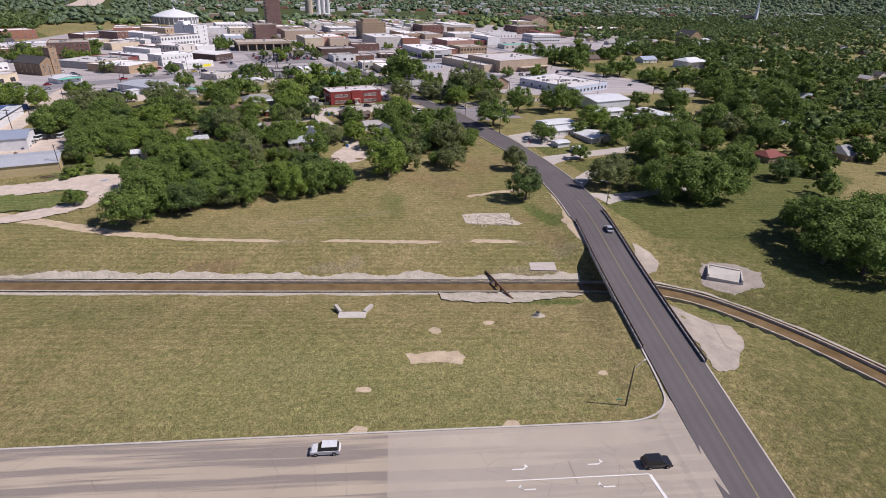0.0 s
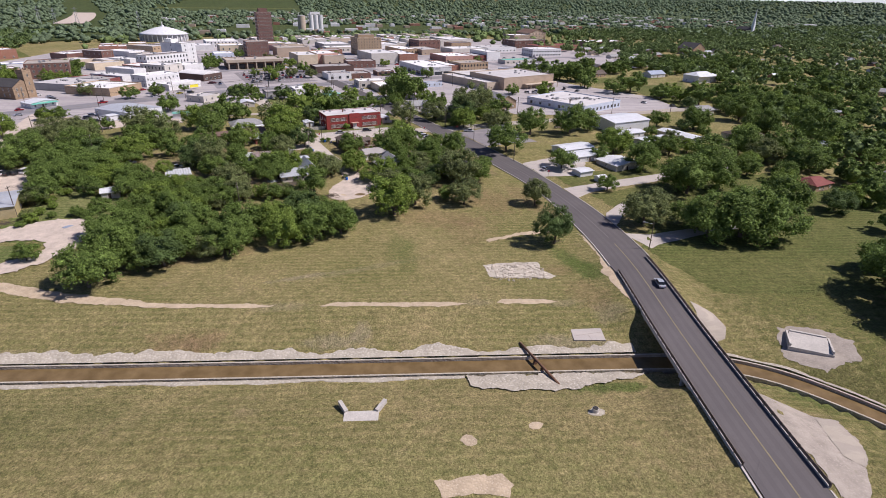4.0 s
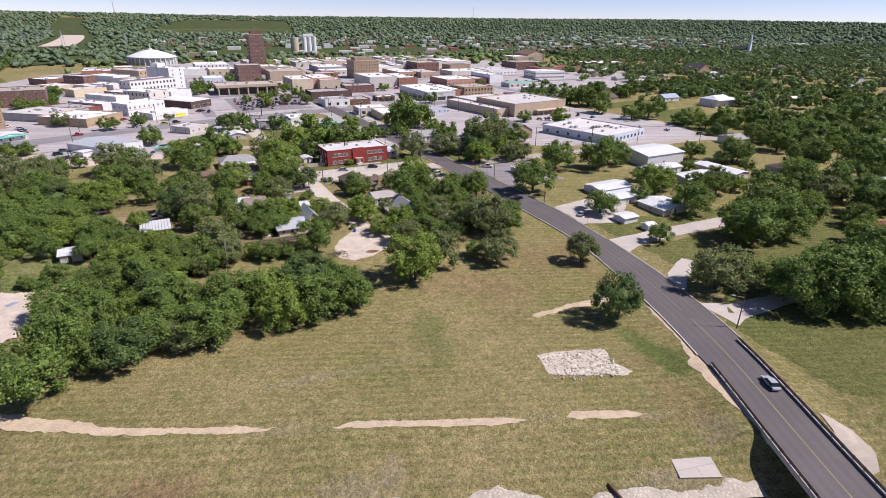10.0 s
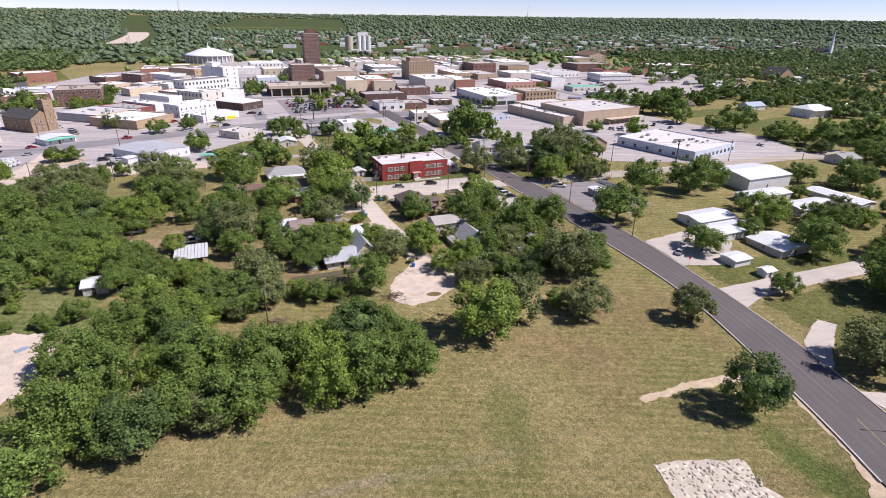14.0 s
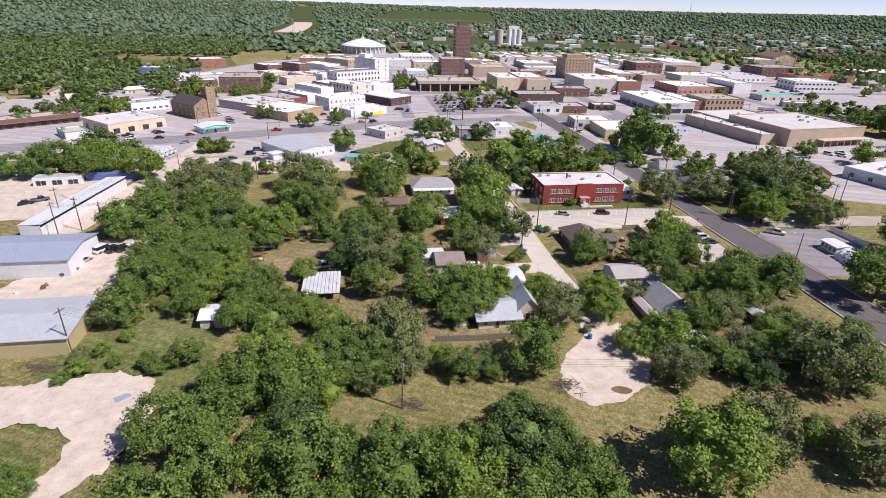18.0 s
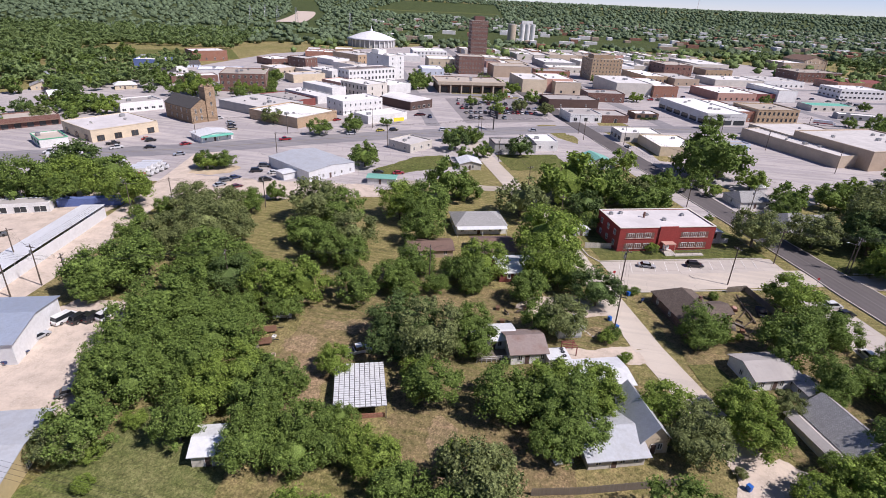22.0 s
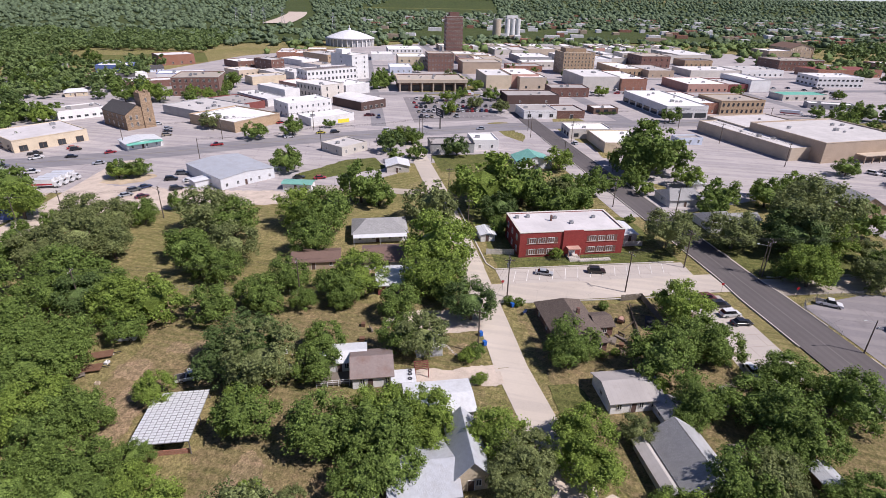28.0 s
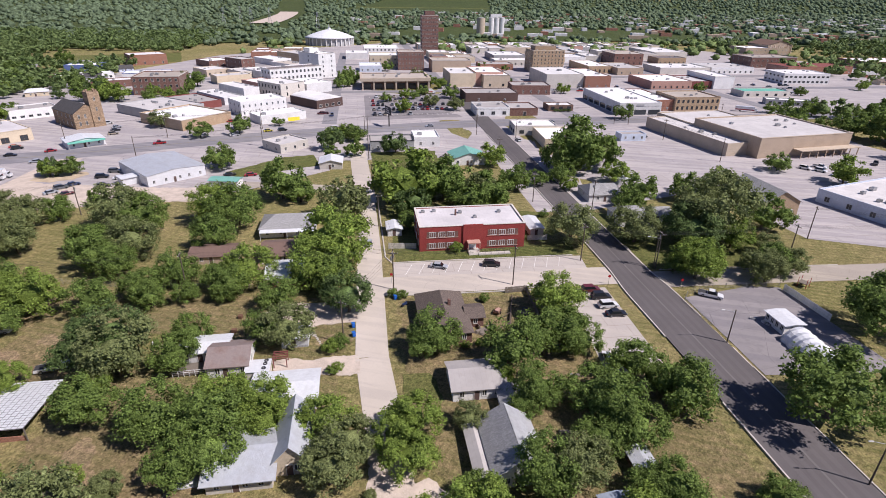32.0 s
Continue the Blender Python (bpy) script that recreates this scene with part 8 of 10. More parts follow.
def utility_pole(u, v, heading=0.0, h=10.5, arm=2.4, transformer=False):
    x, y = gw(u, v)
    th = thing("utility_pole", pose(x, y, gz(x, y), 0, 0, heading + 12.25), "weathered wooden utility pole with a crossarm", "utility pole", "utility poles")
    bm = bmesh.new()
    tube(bm, (0, 0, -0.3), (0, 0, h), 0.17, 0.11, 10)
    part("pole", bm_mesh("pole", bm, M["pole_wood"]), th)
    bm = bmesh.new()
    box(bm, -arm / 2, arm / 2, -0.06, 0.06, h - 0.75, h - 0.6)
    part("crossarm", bm_mesh("crossarm", bm, M["pole_wood"]), th)
    for k in (-0.46, -0.15, 0.15, 0.46):
        bm = bmesh.new()
        tube(bm, (arm * k, 0, h - 0.6), (arm * k, 0, h - 0.38), 0.05, 0.04, 6)
        part("insulator", bm_mesh("insulator", bm, M["wall_white"]), th)
    if transformer:
        bm = bmesh.new()
        tube(bm, (0.35, 0, h - 2.4), (0.35, 0, h - 1.5), 0.25, 0.25, 10)
        part("transformer", bm_mesh("transformer", bm, M["steel"]), th)
    return x, y, gz(x, y) + h - 0.4


ROWS = [[(-63, 289), (-50, 288), (-16, 288), (31, 288), (79.5, 284), (109, 283), (131, 294), (149, 287), (188, 287), (230, 283)],
        [(-69, 304), (-59, 294), (-55, 339), (-44, 343), (-16, 344)],
        [(68, 263), (79.5, 284), (77.5, 324), (76.5, 356), (76, 400), (76.5, 440)],
        [(-35, 231), (30, 207), (112, 199)],
        [(131, 294), (131.5, 340), (131.5, 390), (132, 440)],
        [(149, 287), (149, 330), (149.5, 380), (150, 430)],
        [(205, 300), (235, 288), (262, 280), (300, 268)], [(229, 380), (224, 420), (222, 455)],
        [(-20, 405), (28, 425), (75, 440), (135, 455), (215, 458), (280, 458)], [(-60, 434), (-20, 446), (22, 462)]]
wire_bm = bmesh.new()
for n, row in enumerate(ROWS):
    tops = []
    for k, (u, v) in enumerate(row):
        (ua, va), (ub, vb) = row[max(0, k - 1)], row[min(len(row) - 1, k + 1)]
        hd = math.degrees(math.atan2(vb - va, ub - ua)) + 90
        tops.append((*utility_pole(u, v, hd, 10.5 if n else 11.0, transformer=k % 3 == 1), math.radians(hd + 12.25)))
    for (ax, ay, az, ah), (bx, by, bz, bh) in zip(tops, tops[1:]):
        for off in (-1.05, -0.35, 0.35, 1.05):
            pts = []
            for k in range(9):
                f = k / 8
                pts.append(((ax + off * math.cos(ah)) * (1 - f) + (bx + off * math.cos(bh)) * f, (ay + off * math.sin(ah)) * (1 - f) + (by + off * math.sin(bh)) * f, az * (1 - f) + bz * f - 3.2 * f * (1 - f)))
            for p, q in zip(pts, pts[1:]):
                tube(wire_bm, p, q, 0.018, 0.018, 3, caps=False)
tagged(new("power_lines", bm_mesh("power_lines", wire_bm, M["wire"])), "sagging overhead power lines", "power lines", kind="stuff")

# ---- vehicles ----
def wheel_mesh():
    if "wheel" not in _cache:
        bm = bmesh.new()
        tube(bm, (0, -0.11, 0), (0, 0.11, 0), 0.34, 0.34, 14, 0)
        bm2 = bmesh.new()
        tube(bm2, (0, -0.125, 0), (0, 0.125, 0), 0.2, 0.2, 10, 0)
        _cache["wheel"] = (bm_mesh("tyre", bm, M["rubber"]), bm_mesh("rim", bm2, M["hub"]))
    return _cache["wheel"]


PROFILES = dict(sedan=(4.7, 1.8, 0.82, 1.42, (-1.75, -1.15, 0.45, 1.15)), suv=(4.7, 1.88, 1.0, 1.75, (-2.15, -1.85, 0.5, 1.2)), pickup=(5.6, 1.95, 0.98, 1.8, (-0.75, -0.5, 0.75, 1.45)), van=(5.2, 1.95, 1.05, 2.0, (-2.5, -2.3, 1.0, 1.75)))


def car_meshes(kind, colour):
    key = (kind, colour)
    if key in _cache:
        return _cache[key]
    L, W, hb, ht, (r0, r1, f1, f0) = PROFILES[kind]
    bm = bmesh.new()
    prof = [(-L / 2, 0.32), (-L / 2 - 0.03, hb * 0.75), (-L / 2 + 0.1, hb), (r0, hb + 0.02), (f0, hb), (L / 2 - 0.25, hb - 0.12), (L / 2, hb * 0.65), (L / 2 - 0.03, 0.32)]
    a = [bm.verts.new((x, -W / 2 + (0.08 if abs(x) > L / 2 - 0.2 else 0), z)) for x, z in prof]
    b = [bm.verts.new((x, W / 2 - (0.08 if abs(x) > L / 2 - 0.2 else 0), z)) for x, z in prof]
    n = len(prof)
    for k in range(n):
        bm.faces.new((a[k], a[(k + 1) % n], b[(k + 1) % n], b[k]))
    bm.faces.new(a[::-1])
    bm.faces.new(b)
    if kind == "pickup":
        box(bm, -L / 2 + 0.12, r0 - 0.1, -W / 2 + 0.12, W / 2 - 0.12, hb + 0.015, hb + 0.025, 1)
    # roof panel and pillars
    box(bm, r1 - 0.02, f1 + 0.02, -W / 2 + 0.2, W / 2 - 0.2, ht - 0.06, ht)
    bmesh.ops.recalc_face_normals(bm, faces=bm.faces[:])
    body = bm_mesh("body", bm, [M["car_" + colour], M["wall_dark"]])
    bm = bmesh.new()
    lo = [(r0, -W / 2 + 0.07), (f0, -W / 2 + 0.07), (f0, W / 2 - 0.07), (r0, W / 2 - 0.07)]
    hi = [(r1, -W / 2 + 0.24), (f1, -W / 2 + 0.24), (f1, W / 2 - 0.24), (r1, W / 2 - 0.24)]
    lv, hv = [bm.verts.new((x, y, hb)) for x, y in lo], [bm.verts.new((x, y, ht - 0.05)) for x, y in hi]
    for k in range(4):
        bm.faces.new((lv[k], lv[(k + 1) % 4], hv[(k + 1) % 4], hv[k]))
    bm.faces.new(hv)
    cabin = bm_mesh("cabin_glass", bm, M["car_glass"])
    bm = bmesh.new()
    box(bm, 0, 0.06, -0.18, 0.18, 0, 0.13)
    head = bm_mesh("headlight", bm, M["lamp_clear"])
    bm = bmesh.new()
    box(bm, -0.06, 0, -0.12, 0.12, 0, 0.2)
    tail = bm_mesh("tail_light", bm, M["lamp_red"])
    _cache[key] = body, cabin, head, tail
    return _cache[key]


def car(kind, colour, x, y, heading, group="parked cars", near=False):
    L, W, hb, ht, _ = PROFILES[kind]
    body, cabin, head, tail = car_meshes(kind, colour)
    z = road_height(x, y) + 0.13 if line_distance(ROAD, x, y) < 5 else gz(x, y) + 0.1
    word = dict(suv="SUV", sedan="sedan", pickup="pickup truck", van="van")[kind]
    th = thing("car" if kind in ("sedan", "suv") else word.replace(" ", "_"), pose(x, y, z, 0, 0, heading), f"{colour} {word} on the paving", "car" if kind in ("sedan", "suv") else word, group)
    part("body", body, th, f"{colour} paint")
    part("cabin_glass", cabin, th)
    tyre, rim = wheel_mesh()
    for xx in (-L * 0.3, L * 0.31):
        for yy in (-W / 2 + 0.1, W / 2 - 0.1):
            w = part("wheel", tyre, th, at=pose(xx, yy, 0.34))
            if near:
                part("rim", rim, w)
    for yy in (-W / 2 + 0.32, W / 2 - 0.32) if near else ():
        part("headlight", head, th, at=pose(L / 2 - 0.06, yy, hb * 0.58))
        part("tail_light", tail, th, at=pose(-L / 2 + 0.02, yy, hb * 0.62))
    return th


car("suv", "white", 4.7, 63.8, 171, "cars on the street", True)
car("sedan", "silver", 92.9, 131.1, 73, "cars on the street", True)
car("suv", "black", 55.2, 49.6, -9, "cars on the street", True)
for kind, c, u, v, hd in (("sedan", "silver", 92, 294.2, -20), ("suv", "black", 106, 293.6, -12), ("sedan", "silver", 74.2, 311, 90), ("suv", "maroon", 127, 277.4, 0), ("suv", "black", 128.2, 274, -4), ("suv", "white", 128.3, 270, 0), ("sedan", "black", 128.6, 266.4, -3),
                          ("sedan", "white", 119.9, 251, 80), ("pickup", "white", 155, 271.5, -35), ("sedan", "maroon", -49, 278, 60), ("van", "white", -47, 278.3, 60), ("suv", "black", -44, 278.2, 60), ("suv", "black", -41.5, 278.5, 60), ("van", "white", -38.8, 279, 60),
                          ("sedan", "silver", -49.4, 272, 60), ("sedan", "blue", -50.5, 266, 62), ("sedan", "grey", -36, 255, 20), ("suv", "black", -25, 383, 10), ("sedan", "white", -18, 381, 20), ("suv", "grey", -23, 390, 0), ("pickup", "grey", -84.2, 323, 30), ("sedan", "black", -87, 320, 30), ("pickup", "white", -79.6, 396.2, 12), ("sedan", "silver", -35, 366, 40), ("suv", "grey", -34, 371, 40),
                          ("sedan", "blue", -31.5, 374.5, 40), ("sedan", "maroon", -29, 364, 40), ("suv", "black", -20, 371.5, 30), ("sedan", "red", 30, 380, 10), ("sedan", "black", 22, 381, 20), ("pickup", "white", 13.5, 262, 15), ("sedan", "silver", 150, 425, 95), ("suv", "white", 156, 345, 88),
                          ("pickup", "black", -92, 424, 25), ("sedan", "red", -81, 433, 30), ("suv", "black", -78.5, 430, 30), ("pickup", "white", -88, 417, 35), ("sedan", "red", -62, 424, 32), ("sedan", "yellow", 26, 455, 25), ("suv", "black", 33, 456, 25), ("sedan", "white", 11, 447, 22), ("sedan", "silver", -60, 407, 200), ("pickup", "grey", -95, 405, 12),
                          ("pickup", "white", -110, 409, 190), ("sedan", "black", -75, 418, 12), ("suv", "white", 60, 458, 15), ("sedan", "silver", 110, 459, 188), ("sedan", "grey", 180, 465, 0), ("pickup", "red", -20, 434, 200), ("sedan", "white", 165, 448, 0), ("suv", "black", 208, 427, 0), ("suv", "grey", 216, 426, 0),
                          ("suv", "white", 259, 366, -60), ("suv", "white", 263, 362, -60), ("pickup", "white", 267, 367, -60), ("sedan", "white", 265, 356, 0), ("suv", "black", 249, 369, -20), ("pickup", "black", 296, 369, 40), ("suv", "black", 234, 426, 80), ("sedan", "grey", 300, 358, 20), ("sedan", "white", 310, 300, 80), ("suv", "grey", 318, 282, 0), ("sedan", "tan", 328, 276, 0),
                          ("sedan", "silver", 153, 203, 30), ("suv", "white", 166, 195, 20), ("pickup", "tan", 205, 260, 0), ("sedan", "white", 235, 232, 0), ("suv", "silver", -3, 276, 0), ("sedan", "red", 3, 480, 40), ("suv", "white", -60, 480, 40), ("sedan", "silver", -52, 470, 30), ("suv", "tan", -48, 455, 30), ("sedan", "black", -50, 463, 30)):
    x, y = gw(u, v)
    car(kind, c, x, y, hd + 12.25, near=v < 300)
prng = random.Random(8)
COLS = ["white", "silver", "black", "grey", "red", "blue", "tan", "maroon", "white", "black"]
for r in range(5):
    for k in range(16):
        if prng.random() < (0.35, 0.95, 0.92, 0.35, 0.3)[r]:
            x, y = gw(81.6 + k * 3.0, 492.5 + r * 15)
            car(prng.choice(["sedan", "suv", "sedan", "pickup"]), prng.choice(COLS), x, y, 90 + 12.25, "cars in the town parking lot")
for k in range(34):
    u, v = prng.choice([(prng.uniform(190, 300), 569), (prng.uniform(190, 330), 584), (131.5, prng.uniform(500, 800)), (196, prng.uniform(480, 720)), (prng.uniform(375, 425), prng.uniform(560, 592)), (prng.uniform(50, 66), prng.uniform(490, 506)), (prng.uniform(350, 420), 548)])
    x, y = gw(u, v)
    car(prng.choice(["sedan", "suv", "pickup"]), prng.choice(COLS), x, y, prng.choice([0, 180, 90]) + 12.25, "cars parked downtown")
# rental trucks and a long trailer truck
def box_truck(u, v, heading, length=7.5, label="white and red box truck"):
    x, y = gw(u, v)
    th = thing("box_truck", pose(x, y, gz(x, y) + 0.05, 0, 0, heading + 12.25), label, "truck", "box trucks")
    bm = bmesh.new()
    box(bm, -length * 0.6, length * 0.32, -1.2, 1.2, 0.95, 3.3)
    part("cargo_box", bm_mesh("cargo_box", bm, M["car_white"]), th)
    bm = bmesh.new()
    box(bm, -length * 0.6 + 0.1, length * 0.32 - 0.1, -1.22, 1.22, 1.2, 1.75)
    part("stripe", bm_mesh("stripe", bm, M["car_red"]), th)
    bm = bmesh.new()
    box(bm, length * 0.34, length * 0.34 + 1.9, -1.05, 1.05, 0.55, 1.4)
    box(bm, length * 0.34, length * 0.34 + 1.1, -1.0, 1.0, 1.4, 2.25)
    part("cab", bm_mesh("cab", bm, M["car_white"]), th)
    bm = bmesh.new()
    box(bm, length * 0.34 + 1.1, length * 0.34 + 1.14, -0.9, 0.9, 1.45, 2.1)
    part("windscreen", bm_mesh("windscreen", bm, M["car_glass"]), th)
    tyre, rim = wheel_mesh()
    for xx in (-length * 0.35, length * 0.46):
        for yy in (-1.05, 1.05):
            w = part("wheel", tyre, th, at=pose(xx, yy, 0.4) @ Matrix.Scale(1.2, 4))
            part("rim", rim, w)


for k in range(4):
    box_truck(-65.5 + 0.9 * k, 378 + k * 3.0, 3)
box_truck(-98, 399, 12, 13, "white trailer truck on the highway")
# old red flatbeds in the yard
for u, v, hd in ((-7, 266.5, 8), (-6.5, 270.5, 12)):
    x, y = gw(u, v)
    th = thing("flatbed_trailer", pose(x, y, gz(x, y), 0, 0, hd + 12.25), "rusty red flatbed trailer", "trailer", "trailers")
    bm = bmesh.new()
    box(bm, -3.2, 3.2, -1.1, 1.1, 0.6, 0.75)
    box(bm, -3.2, -3.1, -1.1, 1.1, 0.75, 1.3)
    part("bed", bm_mesh("bed", bm, M["rust"]), th)
    tyre, rim = wheel_mesh()
    for xx in (-1.2, -0.3):
        for yy in (-1.0, 1.0):
            part("wheel", tyre, th, at=pose(xx, yy, 0.34))
    bm = bmesh.new()
    box(bm, 3.2, 4.6, -0.08, 0.08, 0.55, 0.68)
    part("tow_bar", bm_mesh("tow_bar", bm, M["dark_metal"]), th)
# fences
def fence(points, h=1.6, mat="fence_wood", label="weathered wooden board fence"):
    th = thing("fence", pose(0, 0, 0), label, "fence")
    bm = bmesh.new()
    box(bm, -0.13, 0.13, -0.015, 0.015, 0, h)
    board = bm_mesh("board", bm, M[mat])
    for (ua, va), (ub, vb) in zip(points, points[1:]):
        (ax, ay), (bx, by) = gw(ua, va), gw(ub, vb)
        L = math.hypot(bx - ax, by - ay)
        hd = math.degrees(math.atan2(by - ay, bx - ax))
        n = int(L / 0.29)
        for k in range(n):
            f = (k + 0.5) / n
            x, y = ax + (bx - ax) * f, ay + (by - ay) * f
            part("board", board, th, at=pose(x, y, gz(x, y) - 0.05 + 0.05 * math.sin(k * 1.7), 0, 0, hd))


fence([(38.5, 226), (46, 225.4), (62, 225.2)])
fence([(79.5, 307.6), (87.3, 306.6)], 1.8, "wall_offwhite", "pale board fence beside the red building")
fence([(175.1, 272.3), (175.5, 258)], 1.9, "wall_white", "white board fence beside the cracked lot")
fence([(120.2, 308.5), (126.2, 308.4)], 1.7, "wall_offwhite", "pale board fence beside the red building")
fence([(106, 279.2), (111.4, 279.5), (111, 271.8), (110.5, 266)], 1.7)
# sheds beside the red building
house("small white shed behind the fence", 79.8, 316, 4.2, 6, 2.4, 0.5, "wall_white", "roof_white_metal", "y", wins=0, side=0, name="storage_shed", category="shed")
house("small white roofed shed", 122.0, 311.5, 4.0, 9.5, 2.5, 0.4, "wall_offwhite", "roof_white_metal", "y", wins=0, side=0, name="storage_shed", category="shed")
# ribbed hut and its office in the cracked lot
x, y = gw(165.2, 241.8)
hut = thing("ribbed_hut", pose(x, y, gz(x, y), 0, 0, 12.25 + 86), "white ribbed round-roofed metal hut", "hut")
bm = bmesh.new()
for j in range(12):
    for k in range(10):
        a, b = math.pi * k / 10, math.pi * (k + 1) / 10
        r0, r1 = (3.5, 3.22) if j % 2 else (3.22, 3.5)
        quad(bm, (j * 0.9, 3.5 - r0 * math.cos(a), r0 * math.sin(a)), ((j + 1) * 0.9, 3.5 - r1 * math.cos(a), r1 * math.sin(a)), ((j + 1) * 0.9, 3.5 - r1 * math.cos(b), r1 * math.sin(b)), (j * 0.9, 3.5 - r0 * math.cos(b), r0 * math.sin(b)))
bmesh.ops.remove_doubles(bm, verts=bm.verts[:], dist=0.01)
bmesh.ops.recalc_face_normals(bm, faces=bm.faces[:])
part("shell", bm_mesh("shell", bm, M["roof_white_metal"]), hut)
bm = bmesh.new()
for xx in (0.05, 10.7):
    bm.faces.new([bm.verts.new((xx, 3.5 - 3.4 * math.cos(math.pi * k / 10), 3.4 * math.sin(math.pi * k / 10))) for k in range(11)])
part("end_wall", bm_mesh("end_wall", bm, M["wall_metal"]), hut)
house("white office hut with a flat white roof", 160.8, 254.3, 4.4, 5.8, 2.7, 0.2, "wall_white", "roof_white_metal", "y", wins=1, side=4, ang=0, name="office_hut", category="hut")
house("open carport with a white roof", 161, 189.5, 6.5, 5.5, 2.3, 0.4, "wall_white", "roof_white_metal", "x", wins=0, side=0, door=False, name="carport", category="carport")
# bins by the lane
for u, v in ((69.9, 269), (70, 265.6), (79.6, 279.6), (72.2, 223.2)):
    x, y = gw(u, v)
    th = thing("wheelie_bin", pose(x, y, gz(x, y), 0, 0, 30), "blue plastic wheelie bin beside the lane", "bin", "bins")
    bm = bmesh.new()
    box(bm, -0.32, 0.32, -0.38, 0.38, 0.1, 1.0)
    part("tub", bm_mesh("tub", bm, M["blue_plastic"]), th)
    bm = bmesh.new()
    box(bm, -0.36, 0.36, -0.42, 0.42, 1.0, 1.08)
    part("lid", bm_mesh("lid", bm, M["blue_plastic"]), th)

# ---- yards beside the lane: small things ----
def solid(name, mat, label, category, u, v, turn, *boxes, group="", lift=0.0):
    """One loose thing made of boxes round grid (u, v)."""
    x, y = gw(u, v)
    if name == "timber_stack":
        ob = thing(name, pose(x, y, gz(x, y) + 0.08 + lift, 0, 0, turn + 12.25), label, category, group)
        for b in boxes:
            bm = bmesh.new()
            box(bm, *b)
            part("board", bm_mesh("board", bm, M[mat]), ob)
        return ob
    bm = bmesh.new()
    for b in boxes:
        box(bm, *b)
    bmesh.ops.bevel(bm, geom=bm.edges[:], offset=0.015, segments=1)
    ob = tagged(new(name, bm_mesh(name, bm, M[mat])), label, category, group)
    ob.matrix_basis = pose(x, y, gz(x, y) + 0.08 + lift, 0, 0, turn + 12.25)
    return ob


def ring_mesh(R, r, n=16, m=8):
    bm = bmesh.new()
    vs = [[bm.verts.new(((R + r * math.cos(2 * math.pi * j / m)) * math.cos(2 * math.pi * i / n), (R + r * math.cos(2 * math.pi * j / m)) * math.sin(2 * math.pi * i / n), r + r * math.sin(2 * math.pi * j / m))) for j in range(m)] for i in range(n)]
    for i in range(n):
        for j in range(m):
            bm.faces.new((vs[i][j], vs[(i + 1) % n][j], vs[(i + 1) % n][(j + 1) % m], vs[i][(j + 1) % m]))
    return bm_mesh("tyre", bm, M["wall_dark"], True)


# low shed whose roof carries old tyres
x, y = gw(50.2, 253.4)
tyre_shed = thing("storage_shed", pose(x, y, gz(x, y), 0, 0, 12.25), "low shed with a pale sheet roof holding old tyres", "shed")
bm = bmesh.new()
box(bm, 0.1, 4.3, 0.1, 3.5, 0, 2.3)
part("wall", bm_mesh("wall", bm, M["wall_offwhite"]), tyre_shed)
bm = bmesh.new()
box(bm, -0.1, 4.5, -0.1, 3.8, 2.3, 2.38)
part("roof", bm_mesh("roof", bm, M["roof_white_metal"]), tyre_shed)
tyre_me = ring_mesh(0.3, 0.12)
for dx, dy in ((3.5, 2.2), (3.4, 0.9), (3.6, 3.2)):
    p = Matrix.Translation((x, y, gz(x, y) + 2.38)) @ Matrix.Rotation(radians(12.25), 4, "Z") @ Matrix.Translation((dx, dy, 0))
    ob = tagged(new("tyre", tyre_me), "old black tyre lying on a shed roof", "tyre", "tyres")
    ob.matrix_basis = p
# brown timber frame
x, y = gw(54.9, 257.0)
frame_th = thing("pergola", pose(x, y, gz(x, y), 0, 0, 12.25), "brown painted timber pergola beside the shed", "pergola")
for xx in (0, 2.4):
    for yy in (0, 2.2):
        bm = bmesh.new()
        box(bm, xx - 0.08, xx + 0.08, yy - 0.08, yy + 0.08, 0, 2.2)
        part("post", bm_mesh("post", bm, M["wall_maroon"]), frame_th)
for k in range(5):
    bm = bmesh.new()
    box(bm, -0.2, 2.6, k * 0.55 - 0.06, k * 0.55 + 0.06, 2.2, 2.34)
    part("beam", bm_mesh("beam", bm, M["wall_maroon"]), frame_th)
# skirting and step of the small trailer, porch rail of the mobile home
solid("trailer_skirting", "wall_grey", "grey slatted skirting under a trailer home", "skirting", 55.7, 263.1, 0, *[(k * 0.3, k * 0.3 + 0.22, -0.06, 0, 0, 0.55) for k in range(17)])
solid("porch_step", "kerb", "small concrete step beside a trailer", "step", 61.0, 266.5, 0, (0, 0.9, 0, 1.2, 0, 0.2), (0, 0.45, 0, 1.2, 0.2, 0.4))
x, y = gw(36.6, 256.6)
porch = thing("porch", pose(x, y, gz(x, y), 0, 0, 12.25), "white wooden porch with a rail before a mobile home", "porch")
bm = bmesh.new()
box(bm, 0, 9, 0, 3.6, 0.45, 0.55)
part("deck", bm_mesh("deck", bm, M["fence_wood"]), porch)
for k in range(10):
    bm = bmesh.new()
    box(bm, k - 0.04, k + 0.04, 0, 0.08, 0, 1.45)
    part("post", bm_mesh("post", bm, M["wall_white"]), porch)
for zz in (0.95, 1.4):
    bm = bmesh.new()
    box(bm, 0, 9, 0.01, 0.07, zz, zz + 0.07)
    part("rail", bm_mesh("rail", bm, M["wall_white"]), porch)
